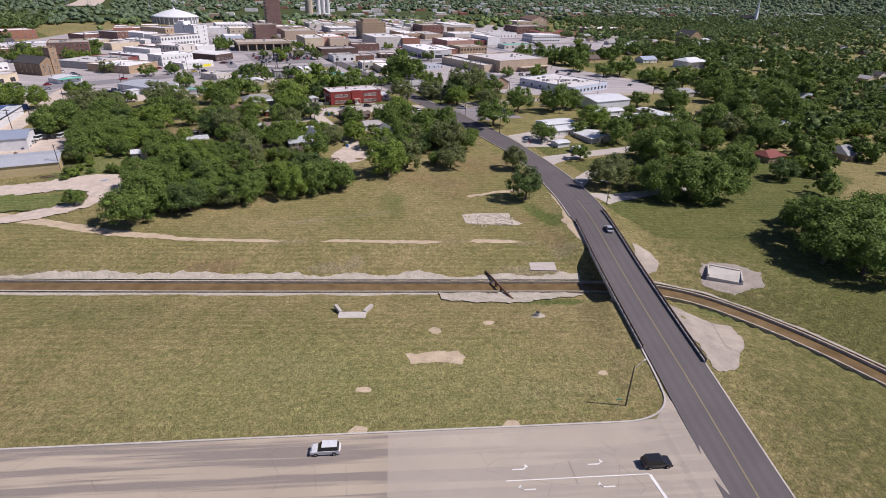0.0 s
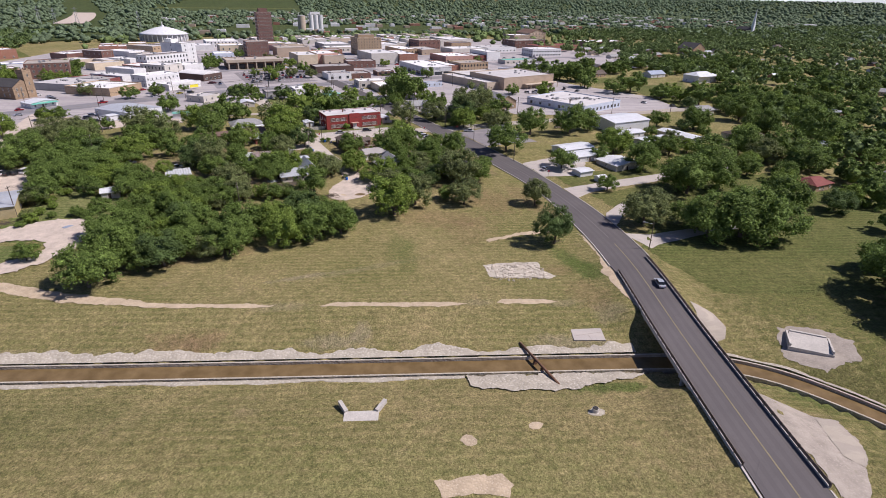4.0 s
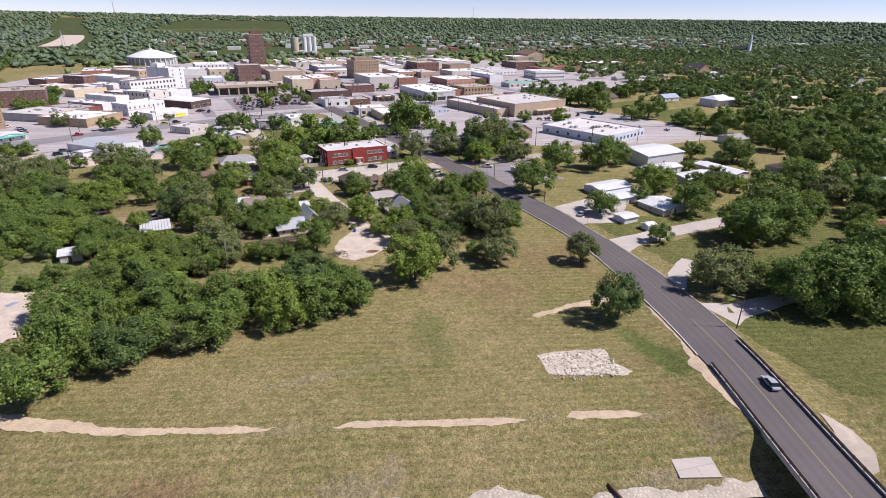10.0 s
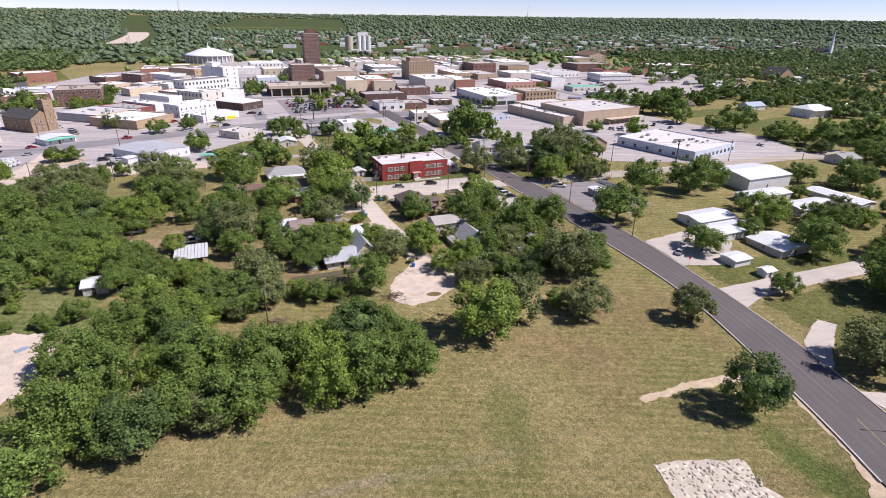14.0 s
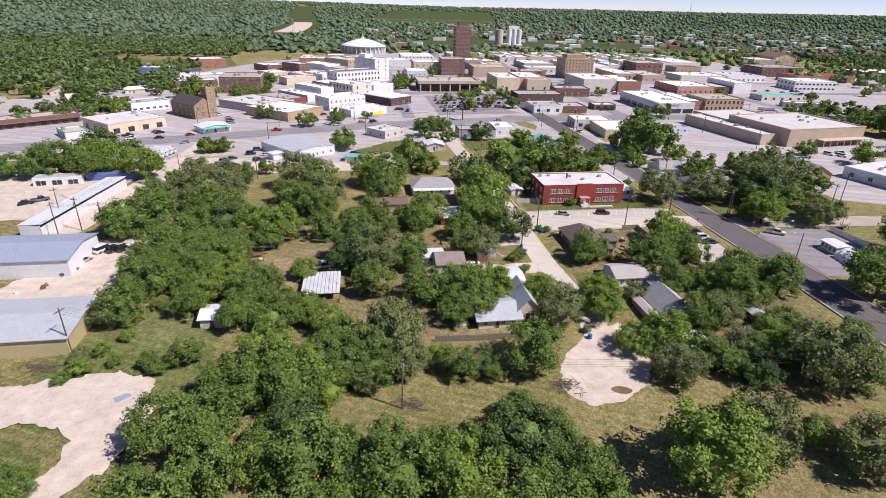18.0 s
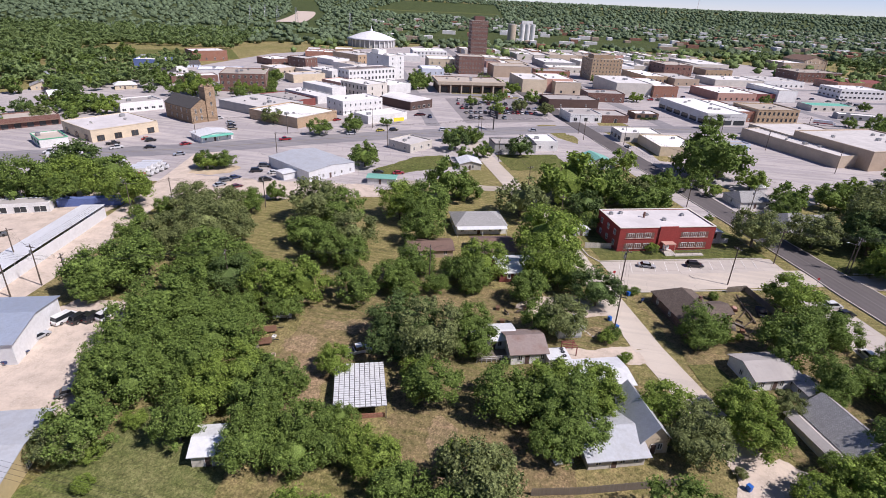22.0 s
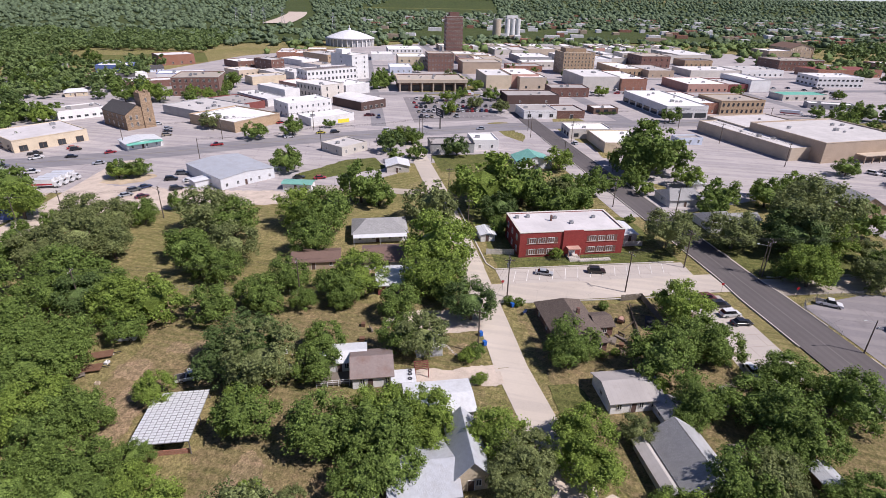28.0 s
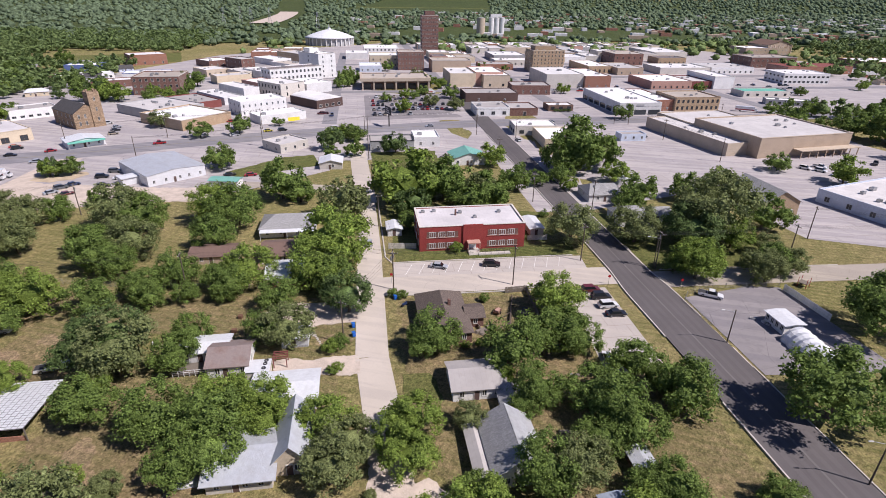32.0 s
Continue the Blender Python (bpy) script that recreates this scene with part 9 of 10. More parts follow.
# stepping stones
bm = bmesh.new()
tube(bm, (0, 0, 0), (0, 0, 0.06), 0.27, 0.25, 9)
stone_me = bm_mesh("stepping_stone", bm, M["kerb"])
for k in range(8):
    x, y = gw(61.6 + 0.26 * k + 0.12 * (k % 2), 267.6 - 0.62 * k)
    ob = tagged(new("stepping_stone", stone_me), "round pale concrete stepping stone in dry grass", "stepping stone", "stepping stones")
    ob.matrix_basis = pose(x, y, gz(x, y) + 0.06, 0, 0, 40 * k)
# shrubs
for u, v, r, key in ((65.3, 261.0, 2.0, "leaf_bright"), (66.9, 254.6, 1.5, "leaf_bright"), (65.6, 254.0, 1.1, "leaf"), (79.3, 281.0, 1.5, "leaf"), (81.4, 280.0, 1.4, "leaf"), (98.4, 303.2, 1.9, "leaf_bright"), (95.5, 259.2, 1.1, "leaf_bright"), (92.5, 258.8, 1.2, "leaf_bright"), (100.2, 276, 1.4, "leaf"),
                     (193, 494, 1.5, "leaf_dark"), (196, 494, 1.5, "leaf_dark"), (199, 494, 1.5, "leaf_dark"), (202, 494, 1.5, "leaf_dark")):
    tree(*gw(u, v), r, key, 0.9, "shrubs")
# motorcycle on the grass by the lane
x, y = gw(81.6, 276.2)
bike = thing("motorcycle", pose(x, y, gz(x, y) + 0.05, 0, 0, 50), "dark blue motorcycle parked on the grass", "motorcycle")
tyre, rim = wheel_mesh()
for xx in (-0.72, 0.72):
    part("wheel", tyre, bike, at=pose(xx, 0, 0.34))
bm = bmesh.new()
box(bm, -0.55, 0.5, -0.16, 0.16, 0.4, 0.72)
box(bm, -0.85, 0.1, -0.15, 0.15, 0.72, 0.86)
box(bm, 0.05, 0.5, -0.18, 0.18, 0.72, 0.98)
part("body", bm_mesh("body", bm, M["car_blue"]), bike)
bm = bmesh.new()
tube(bm, (0.72, 0, 0.34), (0.5, 0, 1.05), 0.05, 0.04, 6)
tube(bm, (0.45, -0.38, 1.08), (0.45, 0.38, 1.08), 0.025, 0.025, 6)
part("handlebar", bm_mesh("handlebar", bm, M["dark_metal"]), bike)
# side wing and back yard of the hipped house
house("low brown-roofed wing of the brick house", 94.2, 265.8, 3.6, 5.2, 2.7, 0.9, "brick_brown", "shingle_brown", "x", wins=1, side=1, door=False, name="house_wing", category="house")
x, y = gw(102.1, 270.6)
wagon = thing("garden_trailer", pose(x, y, gz(x, y) + 0.05, 0, 0, 70), "small red garden trailer with white sacks", "trailer")
bm = bmesh.new()
box(bm, -1.2, 1.2, -0.7, 0.7, 0.4, 0.5)
for a in ((-1.2, 1.2, -0.7, -0.64), (-1.2, 1.2, 0.64, 0.7), (-1.2, -1.14, -0.64, 0.64)):
    box(bm, *a, 0.5, 0.85)
part("bed", bm_mesh("bed", bm, M["rust"]), wagon)
bm = bmesh.new()
box(bm, -0.9, 0.2, -0.5, 0.4, 0.5, 1.1)
box(bm, 0.3, 0.9, -0.4, 0.3, 0.5, 0.95)
bmesh.ops.bevel(bm, geom=bm.edges[:], offset=0.14, segments=2)
part("sacks", bm_mesh("sacks", bm, M["wall_pink"]), wagon)
for yy in (-0.75, 0.75):
    part("wheel", tyre, wagon, at=pose(0, yy, 0.3))
# car under a dark cover
L, W, hb, ht, _ = PROFILES["suv"]
x, y = gw(107.9, 268.6)
bm = bmesh.new()
box(bm, -2.3, 2.3, -0.95, 0.95, 0.1, 0.95)
box(bm, -1.6, 1.0, -0.8, 0.8, 0.95, 1.5)
bmesh.ops.bevel(bm, geom=bm.edges[:], offset=0.18, segments=2)
covered = tagged(new("covered_car", bm_mesh("covered_car", bm, M["wall_dark"], True)), "car under a dark crumpled cover in a yard", "car")
covered.matrix_basis = pose(x, y, gz(x, y) + 0.02, 0, 0, 75)
# dead trunk with bare limbs lying in the yard
bm = bmesh.new()
path3 = [gw(103.5, 264.8), gw(104.4, 268), gw(105.6, 272), gw(107.2, 277)]
for k, ((ax, ay), (bx, by)) in enumerate(zip(path3, path3[1:])):
    tube(bm, (ax, ay, gz(ax, ay) + 0.3 + 0.3 * (k % 2)), (bx, by, gz(bx, by) + 0.3 + 0.3 * ((k + 1) % 2)), 0.3 - 0.06 * k, 0.25 - 0.06 * k, 9)
for ax, ay, bx, by in ((104.0, 266, 99.5, 263.2), (105, 270, 101, 267), (106, 273, 109.5, 271)):
    (px0, py0), (px1, py1) = gw(ax, ay), gw(bx, by)
    tube(bm, (px0, py0, gz(px0, py0) + 0.4), (px1, py1, gz(px1, py1) + 0.5), 0.16, 0.06, 7)
tagged(new("fallen_trunk", bm_mesh("fallen_trunk", bm, M["bark"])), "dark dead tree trunk lying with bare limbs", "fallen tree")
# odds and ends in the yards
crng = random.Random(17)
KINDS = (("crate", "wall_beige", "weathered wooden crate in a yard", "crate", ((-0.4, 0.4, -0.3, 0.3, 0, 0.08), (-0.4, 0.4, -0.3, -0.25, 0.08, 0.5), (-0.4, 0.4, 0.25, 0.3, 0.08, 0.5), (-0.4, -0.35, -0.25, 0.25, 0.08, 0.5), (0.35, 0.4, -0.25, 0.25, 0.08, 0.5))),
         ("garden_bench", "fence_wood", "low weathered garden bench", "bench", ((-0.8, 0.8, -0.2, 0.2, 0.4, 0.46), (-0.7, -0.6, -0.2, 0.2, 0, 0.4), (0.6, 0.7, -0.2, 0.2, 0, 0.4), (-0.8, 0.8, 0.18, 0.23, 0.46, 0.9))),
         ("plastic_tub", "wall_white", "white plastic tub lying in a yard", "tub", ((-0.45, 0.45, -0.35, 0.35, 0, 0.06), (-0.45, 0.45, -0.35, -0.3, 0.06, 0.45), (-0.45, 0.45, 0.3, 0.35, 0.06, 0.45), (-0.45, -0.4, -0.3, 0.3, 0.06, 0.45), (0.4, 0.45, -0.3, 0.3, 0.06, 0.45))),
         ("timber_stack", "fence_wood", "stack of old grey boards", "timber stack", tuple((-1.3 + 0.1 * k, 1.3, -0.45 + 0.06 * k, 0.4, 0.1 * k, 0.1 * k + 0.08) for k in range(4))),
         ("metal_drum_box", "rust", "rusty metal box in a yard", "metal box", ((-0.5, 0.5, -0.4, 0.4, 0, 0.7), (-0.55, 0.55, -0.45, 0.45, 0.7, 0.76))))
for (u0, v0, u1, v1), count in (((96, 259, 101, 268), 9), ((107, 240, 114, 248), 9), ((104, 226, 110, 234), 5), ((-12, 262, -2, 272), 6), ((20, 262, 32, 268), 6), ((44, 270, 54, 280), 5), ((62, 230, 68, 238), 4), ((118, 255, 121, 275), 4), ((158, 258, 166, 262), 4), ((-60, 245, -52, 262), 6)):
    for k in range(count):
        name, mat, label, cat, bx = crng.choice(KINDS)
        solid(name, mat, label, cat, crng.uniform(u0, u1), crng.uniform(v0, v1), crng.uniform(0, 180), *bx, group="yard clutter")
# white slab by the silver-roofed house, panels by the caliche yard, a log by the road
solid("concrete_slab", "wall_white", "white painted slab with a low box on it", "slab", 45.4, 232.2, 5, (-1.6, 1.6, -1.3, 1.3, 0, 0.25), (-0.3, 0.8, -0.5, 0.6, 0.25, 0.9))
x, y = -65.9, 207.0
for k in range(3):
    bm = bmesh.new()
    box(bm, -1.3, 1.3, -0.8, 0.8, 0, 0.07)
    ob = tagged(new("sheet_stack", bm_mesh("sheet_stack", bm, M["roof_blue_metal"])), "pale blue metal panel on bare ground", "panel", "panels")
    ob.matrix_basis = pose(x + 0.25 * k, y - 0.15 * k, gz(x, y) + 0.1 + 0.08 * k, 0, 0, 20 + 14 * k)
bm = bmesh.new()
tube(bm, (-1.3, 0, 0.25), (1.3, 0, 0.22), 0.18, 0.14, 9)
x, y = gw(130.0, 233.8)
log_ob = tagged(new("log", bm_mesh("log", bm, M["bark"])), "dark log lying beside the road", "log")
log_ob.matrix_basis = pose(x, y, gz(x, y) + 0.08, 0, 0, -30)
# ramp with rails before the red building
x, y = gw(104.0, 300.2)
ramp = thing("access_ramp", pose(x, y, gz(x, y) + 0.06, 0, 0, 12.25), "concrete access ramp with steel rails", "ramp")
bm = bmesh.new()
box(bm, 0, 9, 0, 1.4, 0, 0.3)
part("slope", bm_mesh("slope", bm, M["kerb"]), ramp)
for yy in (0.05, 1.35):
    bm = bmesh.new()
    tube(bm, (0, yy, 1.15), (9, yy, 1.15), 0.035, 0.035, 6)
    for k in range(6):
        tube(bm, (k * 1.8, yy, 0.3), (k * 1.8, yy, 1.15), 0.03, 0.03, 5)
    part("rail", bm_mesh("rail", bm, M["dark_metal"]), ramp)
# stop sign at the corner and street name sign by the bridge road
def post_sign(x, y, turn, kind):
    th = thing(kind, pose(x, y, gz(x, y), 0, 0, turn), "red octagonal stop sign on a steel post" if kind == "stop_sign" else "small green street name sign on a post", "road sign", "road signs")
    bm = bmesh.new()
    tube(bm, (0, 0, 0), (0, 0, 2.6), 0.04, 0.04, 6)
    part("post", bm_mesh("post", bm, M["steel"]), th)
    bm = bmesh.new()
    if kind == "stop_sign":
        tube(bm, (0, -0.05, 2.4), (0, -0.08, 2.4), 0.4, 0.4, 8)
    else:
        box(bm, -0.5, 0.5, -0.02, 0.02, 2.5, 2.75)
    part("plate", bm_mesh("plate", bm, M["car_red" if kind == "stop_sign" else "wall_green"]), th)


for u, v, kind in ((133.0, 280.5, "stop_sign"), (79.2, 287.6, "stop_sign"), (150.2, 276.4, "stop_sign"), (149.6, 196, "stop_sign")):
    post_sign(*gw(u, v), 12.25, kind)
post_sign(55.5, 62.0, 0, "street_name_sign")
# chain-link fence round the cracked lot
def link_fence(points, h=1.5):
    th = thing("chain_link_fence", pose(0, 0, 0), "chain-link fence on thin steel posts", "fence")
    for (ua, va), (ub, vb) in zip(points, points[1:]):
        (ax, ay), (bx, by) = gw(ua, va), gw(ub, vb)
        n = max(2, int(math.hypot(bx - ax, by - ay) / 3))
        prev = None
        for k in range(n + 1):
            x, y = ax + (bx - ax) * k / n, ay + (by - ay) * k / n
            z = gz(x, y)
            bm = bmesh.new()
            tube(bm, (x, y, z - 0.1), (x, y, z + h), 0.035, 0.035, 5)
            part("post", bm_mesh("post", bm, M["steel"]), th)
            if prev:
                bm = bmesh.new()
                for f in range(6):
                    zz = 0.1 + (h - 0.12) * f / 5
                    tube(bm, (prev[0], prev[1], prev[2] + zz), (x, y, z + zz), 0.012, 0.012, 3, caps=False)
                for f in range(10):
                    g = f / 10
                    tube(bm, (prev[0] + (x - prev[0]) * g, prev[1] + (y - prev[1]) * g, z + 0.05), (prev[0] + (x - prev[0]) * min(1, g + 0.3), prev[1] + (y - prev[1]) * min(1, g + 0.3), z + h), 0.01, 0.01, 3, caps=False)
                part("mesh_panel", bm_mesh("mesh_panel", bm, M["steel"]), th)
            prev = (x, y, z)


link_fence([(147.9, 260), (147.4, 270), (150, 273.2), (158, 275.4), (175, 273.6)])
link_fence([(-33, 300), (-6, 298), (24, 291), (60, 288)])
# billboards
for u, v, turn, label in ((88, 462, -60, "billboard seen from its dark framed back"),):
    x, y = gw(u, v)
    th = thing("billboard", pose(x, y, gz(x, y), 0, 0, turn), label, "billboard")
    bm = bmesh.new()
    tube(bm, (0, 0.3, 0), (0, 0.3, 9.5), 0.35, 0.3, 10)
    part("pole", bm_mesh("pole", bm, M["dark_metal"]), th)
    bm = bmesh.new()
    box(bm, -4.2, 4.2, -0.15, 0.15, 6.5, 10.6)
    part("panel", bm_mesh("panel", bm, M["wall_dark"]), th)
    for k in range(3):
        bm = bmesh.new()
        box(bm, -3.2, 2.6 - k, -0.19, -0.155, 7.2 + k * 1.1, 7.7 + k * 1.1)
        part("lettering_bar", bm_mesh("lettering_bar", bm, M["wall_offwhite"]), th)
# lettering bars on the white store and the big store's front
for u, v, turn, n, zz, w in ((229, 479.95, 0, 2, 5.4, 5.0), (262, 385.4, 7, 3, 6.4, 1.6)):
    x, y = gw(u, v)
    for k in range(n):
        bm = bmesh.new()
        box(bm, 3 + k * (w + 1.6), 3 + k * (w + 1.6) + w, -0.12, 0.02, zz, zz + 1.2)
        ob = tagged(new("sign_bar", bm_mesh("sign_bar", bm, M["wall_grey" if u < 240 else "wall_dark"])), "plain sign lettering bar on a store front", "sign", "store signs")
        ob.matrix_basis = pose(x, y, gz(x, y), 0, 0, 12.25 + turn)
# motorhome in the town lot and a dark trailer behind the store
box_truck(122, 566, 2, 10, "white motorhome in the town parking lot")
box_truck(317, 485, -32, 12, "long dark-striped trailer truck")
# sheds and a parked off-roader beside the turning circle
house("low white metal-roofed shed by the turning circle", 86.4, 215.2, 6.4, 4.4, 2.2, 0.4, "wall_offwhite", "roof_white_metal", "x", wins=0, side=0, name="storage_shed", category="shed")
house("narrow grey-roofed shed by the turning circle", 93.2, 215.6, 2.6, 4.6, 2.2, 0.3, "wall_grey", "roof_metal", "y", wins=0, side=0, name="storage_shed", category="shed")
house("open lean-to with a pale blue metal roof", 105.0, 214.4, 5.2, 5.8, 2.1, 0.4, "wall_brown", "roof_blue_metal", "y", wins=0, side=0, door=False, name="lean_to", category="shed")
house("small shed with a grey sheet roof", 112.6, 223.8, 3.0, 4.0, 2.1, 0.4, "wall_brown", "roof_metal", "y", wins=0, side=0, door=False, name="storage_shed", category="shed")
car("suv", "white", *gw(85.6, 213.0), 12, "parked cars", True)
for u, v, r, key in ((80.5, 218.5, 4.3, "leaf_bright"), (-18.4, 224.8, 2.4, "leaf"), (-30.4, 223.7, 2.3, "leaf_bright"), (-28.5, 230, 1.8, "leaf_bright"), (-33, 221.5, 1.6, "leaf"), (-25.5, 234, 1.7, "leaf_bright"), (-27, 240, 2.0, "leaf_bright"), (-22.5, 246, 2.2, "leaf_bright"), (-31.5, 227, 2.2, "leaf_grey"), (-25, 226, 1.5, "leaf"), (38.5, 218, 3.4, "leaf_bright"), (47.5, 217.5, 3.0, "leaf_grey"),
                     (72.4, 225.4, 1.2, "leaf_grey"), (84.8, 209, 3.6, "leaf"), (94, 210, 4.6, "leaf"), (103, 211, 4.2, "leaf")):
    tree(*gw(u, v), r, key, 0.95, "shrubs")
patch("puddle", [(26.4 + 2.1 * math.cos(0.35 * k), 217.2 + 1.05 * math.sin(0.35 * k)) for k in range(18)], M["water"], "brown rain puddle on caliche", "water", 0.12, 0.1, 0.6)
patch("puddle", [(19.4, 218.6), (20.4, 218.7), (21.8, 216.9), (21.2, 216.7), (20, 217.4)], M["dirt"], "damp brown hollow in the caliche", "bare ground", 0.11, 0.2, 0.6)


def stick_pile(u, v, count, spread, label, seed):
    rg = random.Random(seed)
    bm = bmesh.new()
    x0, y0 = gw(u, v)
    for _ in range(count):
        x, y, a = x0 + rg.gauss(0, spread), y0 + rg.gauss(0, spread * 0.6), rg.uniform(0, 3.14)
        L, z = rg.uniform(0.5, 1.5), gz(x, y) + rg.uniform(0.1, 0.5)
        tube(bm, (x - L * math.cos(a), y - L * math.sin(a), z), (x + L * math.cos(a), y + L * math.sin(a), z + rg.uniform(-0.15, 0.3)), 0.06, 0.025, 5)
    tagged(new("brush_pile", bm_mesh("brush_pile", bm, M["bark"])), label, "brush pile", kind="stuff")


stick_pile(61.4, 209.4, 60, 1.5, "pile of cut dry branches", 3)
stick_pile(39.3, 222.1, 30, 1.2, "heap of old planks and sticks", 5)
stick_pile(31.5, 207.5, 40, 1.4, "pile of cut dry branches", 8)
stick_pile(-38.0, 226.5, 60, 2.0, "tangle of bare dry branches by a shed", 9)
x, y = gw(-18.4, 217.0)
bm = bmesh.new()
for k in range(5):
    box(bm, -1.1, 1.1, -0.62 + k * 0.28, -0.46 + k * 0.28, 0.1, 0.15)
for xx in (-1.0, 0, 0.9):
    box(bm, xx, xx + 0.12, -0.62, 0.66, 0.0, 0.1)
pallet = tagged(new("pallet", bm_mesh("pallet", bm, M["wall_lightblue"])), "pale slatted pallet on bare ground", "pallet")
pallet.matrix_basis = pose(x, y, gz(x, y) + 0.06, 0, 0, 30)
(ax, ay), (bx, by) = gw(-11.2, 214.6), gw(-9.2, 212.6)
bm = bmesh.new()
tube(bm, (ax, ay, gz(ax, ay) + 0.16), (bx, by, gz(bx, by) + 0.16), 0.14, 0.14, 10)
tagged(new("white_pipe", bm_mesh("white_pipe", bm, M["wall_white"])), "white plastic pipe lying on grass", "pipe")
house("low wing of a bungalow with pale shingles", 162.0, 317.5, 8.5, 6.0, 2.8, 1.4, "wall_white", "shingle_grey", "x", wins=2, name="house_wing", category="house")
house("open carport with a flat white roof", 169.8, 354.5, 5.0, 5.2, 2.4, 0.2, "wall_white", "roof_white_metal", "x", wins=0, side=0, door=False, name="carport", category="carport")
for u, v, r, key in ((147.7, 360.4, 4.0, "leaf"), (148.7, 350.4, 3.6, "leaf_bright"), (130.8, 326, 1.6, "leaf")):
    tree(*gw(u, v), r, key, 1.0, "town trees")
# climbing frame behind the white fence
x, y = gw(181, 272)
play = thing("climbing_frame", pose(x, y, gz(x, y), 0, 0, 40), "red and yellow climbing frame with a slide", "play equipment")
for xx in (0, 2):
    for yy in (0, 2):
        bm = bmesh.new()
        tube(bm, (xx, yy, 0), (xx, yy, 2.6), 0.07, 0.07, 6)
        part("post", bm_mesh("post", bm, M["car_red"]), play)
bm = bmesh.new()
box(bm, -0.1, 2.1, -0.1, 2.1, 1.2, 1.3)
part("deck", bm_mesh("deck", bm, M["fence_wood"]), play)
bm = bmesh.new()
quad(bm, (2.1, 0.6, 1.3), (4.6, 0.6, 0.2), (4.6, 1.4, 0.2), (2.1, 1.4, 1.3))
bmesh.ops.solidify(bm, geom=bm.faces[:], thickness=0.08)
part("slide", bm_mesh("slide", bm, M["car_yellow"]), play)
# lattice pylons far beyond the town
for x, y in ((-509, 1380), (-520, 1494), (-463, 1414), (-422, 1415), (-255, 1196)):
    bm = bmesh.new()
    z, h = gz(x, y), 34.0
    for sx in (-1, 1):
        for sy in (-1, 1):
            tube(bm, (3.2 * sx, 3.2 * sy, 0), (0.6 * sx, 0.6 * sy, h), 0.22, 0.15, 4)
    for k in range(6):
        a, b = k * h / 6, (k + 1) * h / 6
        ra, rb = 3.2 - 2.6 * a / h, 3.2 - 2.6 * b / h
        for s in (-1, 1):
            tube(bm, (-ra * s, -ra, a), (rb * s, -rb, b), 0.12, 0.12, 4)
            tube(bm, (-ra, ra * s, a), (-rb, -rb * s, b), 0.12, 0.12, 4)
    for zz in (22, 27, 32):
        tube(bm, (-6, 0, zz), (6, 0, zz), 0.2, 0.2, 4)
    ob = tagged(new("pylon", bm_mesh("pylon", bm, M["steel"])), "grey steel lattice power pylon", "pylon", "pylons")
    ob.matrix_basis = pose(x, y, z, 0, 0, 30)
house("small brick house with a red hipped roof", 236.0, 138.0, 11.0, 9.0, 2.8, 1.8, "brick_tan", "wall_maroon", "x", 3.0, wins=2)
# ---- distant woods and town trees ----
def clump_templates(n, fine=2):
    out = []
    for s in range(n):
        bm = bmesh.new()
        bmesh.ops.create_icosphere(bm, subdivisions=fine, radius=1.0)
        for v in bm.verts:
            k = 0.8 + 0.75 * noise.noise(v.co * 1.9 + Vector((s * 7.3, 0, 0))) + 0.6 * noise.noise(v.co * 4.5 + Vector((0, s * 3.1, 0)))
            v.co *= k
            v.co.z = v.co.z * 0.78 + 0.72
        bm.verts.index_update()
        out.append((np.array([v.co[:] for v in bm.verts]), np.array([[q.index for q in f.verts] for f in bm.faces])))
        bm.free()
    return out


CLUMPS = clump_templates(7)
COARSE = clump_templates(7, 1)


def woods(name, pts, label, mat="leaf_far", kinds=None):
    """Many crowns joined: pts are x, y, radius."""
    vs, fs, o = [], [], 0
    rg = np.random.RandomState(len(pts))
    for x, y, r in pts:
        v, f = (kinds or CLUMPS)[rg.randint(len(kinds or CLUMPS))]
        a = rg.uniform(0, 6.28)
        c, s = math.cos(a), math.sin(a)
        w = np.stack([v[:, 0] * c - v[:, 1] * s, v[:, 0] * s + v[:, 1] * c, v[:, 2] * rg.uniform(0.8, 1.15)], 1) * r
        w += (x, y, 0)
        vs.append(w)
        fs.append(f + o)
        o += len(v)
    vs, fs = np.concatenate(vs), np.concatenate(fs)
    vs[:, 2] += ground(vs[:, 0], vs[:, 1]) - 0.3
    me = bpy.data.meshes.new(name)
    me.vertices.add(len(vs))
    me.vertices.foreach_set("co", vs.ravel())
    me.loops.add(fs.size)
    me.loops.foreach_set("vertex_index", fs.ravel())
    me.polygons.add(len(fs))
    me.polygons.foreach_set("loop_start", np.arange(0, fs.size, 3))
    me.update(calc_edges=True)
    me.materials.append(M[mat])
    return tagged(new(name, me), label, "woods", kind="stuff")


frng = np.random.RandomState(4)


def scatter(n, box_uv, keep, rmin, rmax):
    out = []
    while len(out) < n:
        u, v = frng.uniform(box_uv[0], box_uv[1]), frng.uniform(box_uv[2], box_uv[3])
        if keep(u, v):
            out.append((*gw(u, v), frng.uniform(rmin, rmax)))
    return out


def no_house(u, v, gap=9):
    return all(abs(u + 6 - a) > gap or abs(v + 5 - b) > gap for a, b in [(s[0] + 6, s[1] + 5) for s in SPOTS])


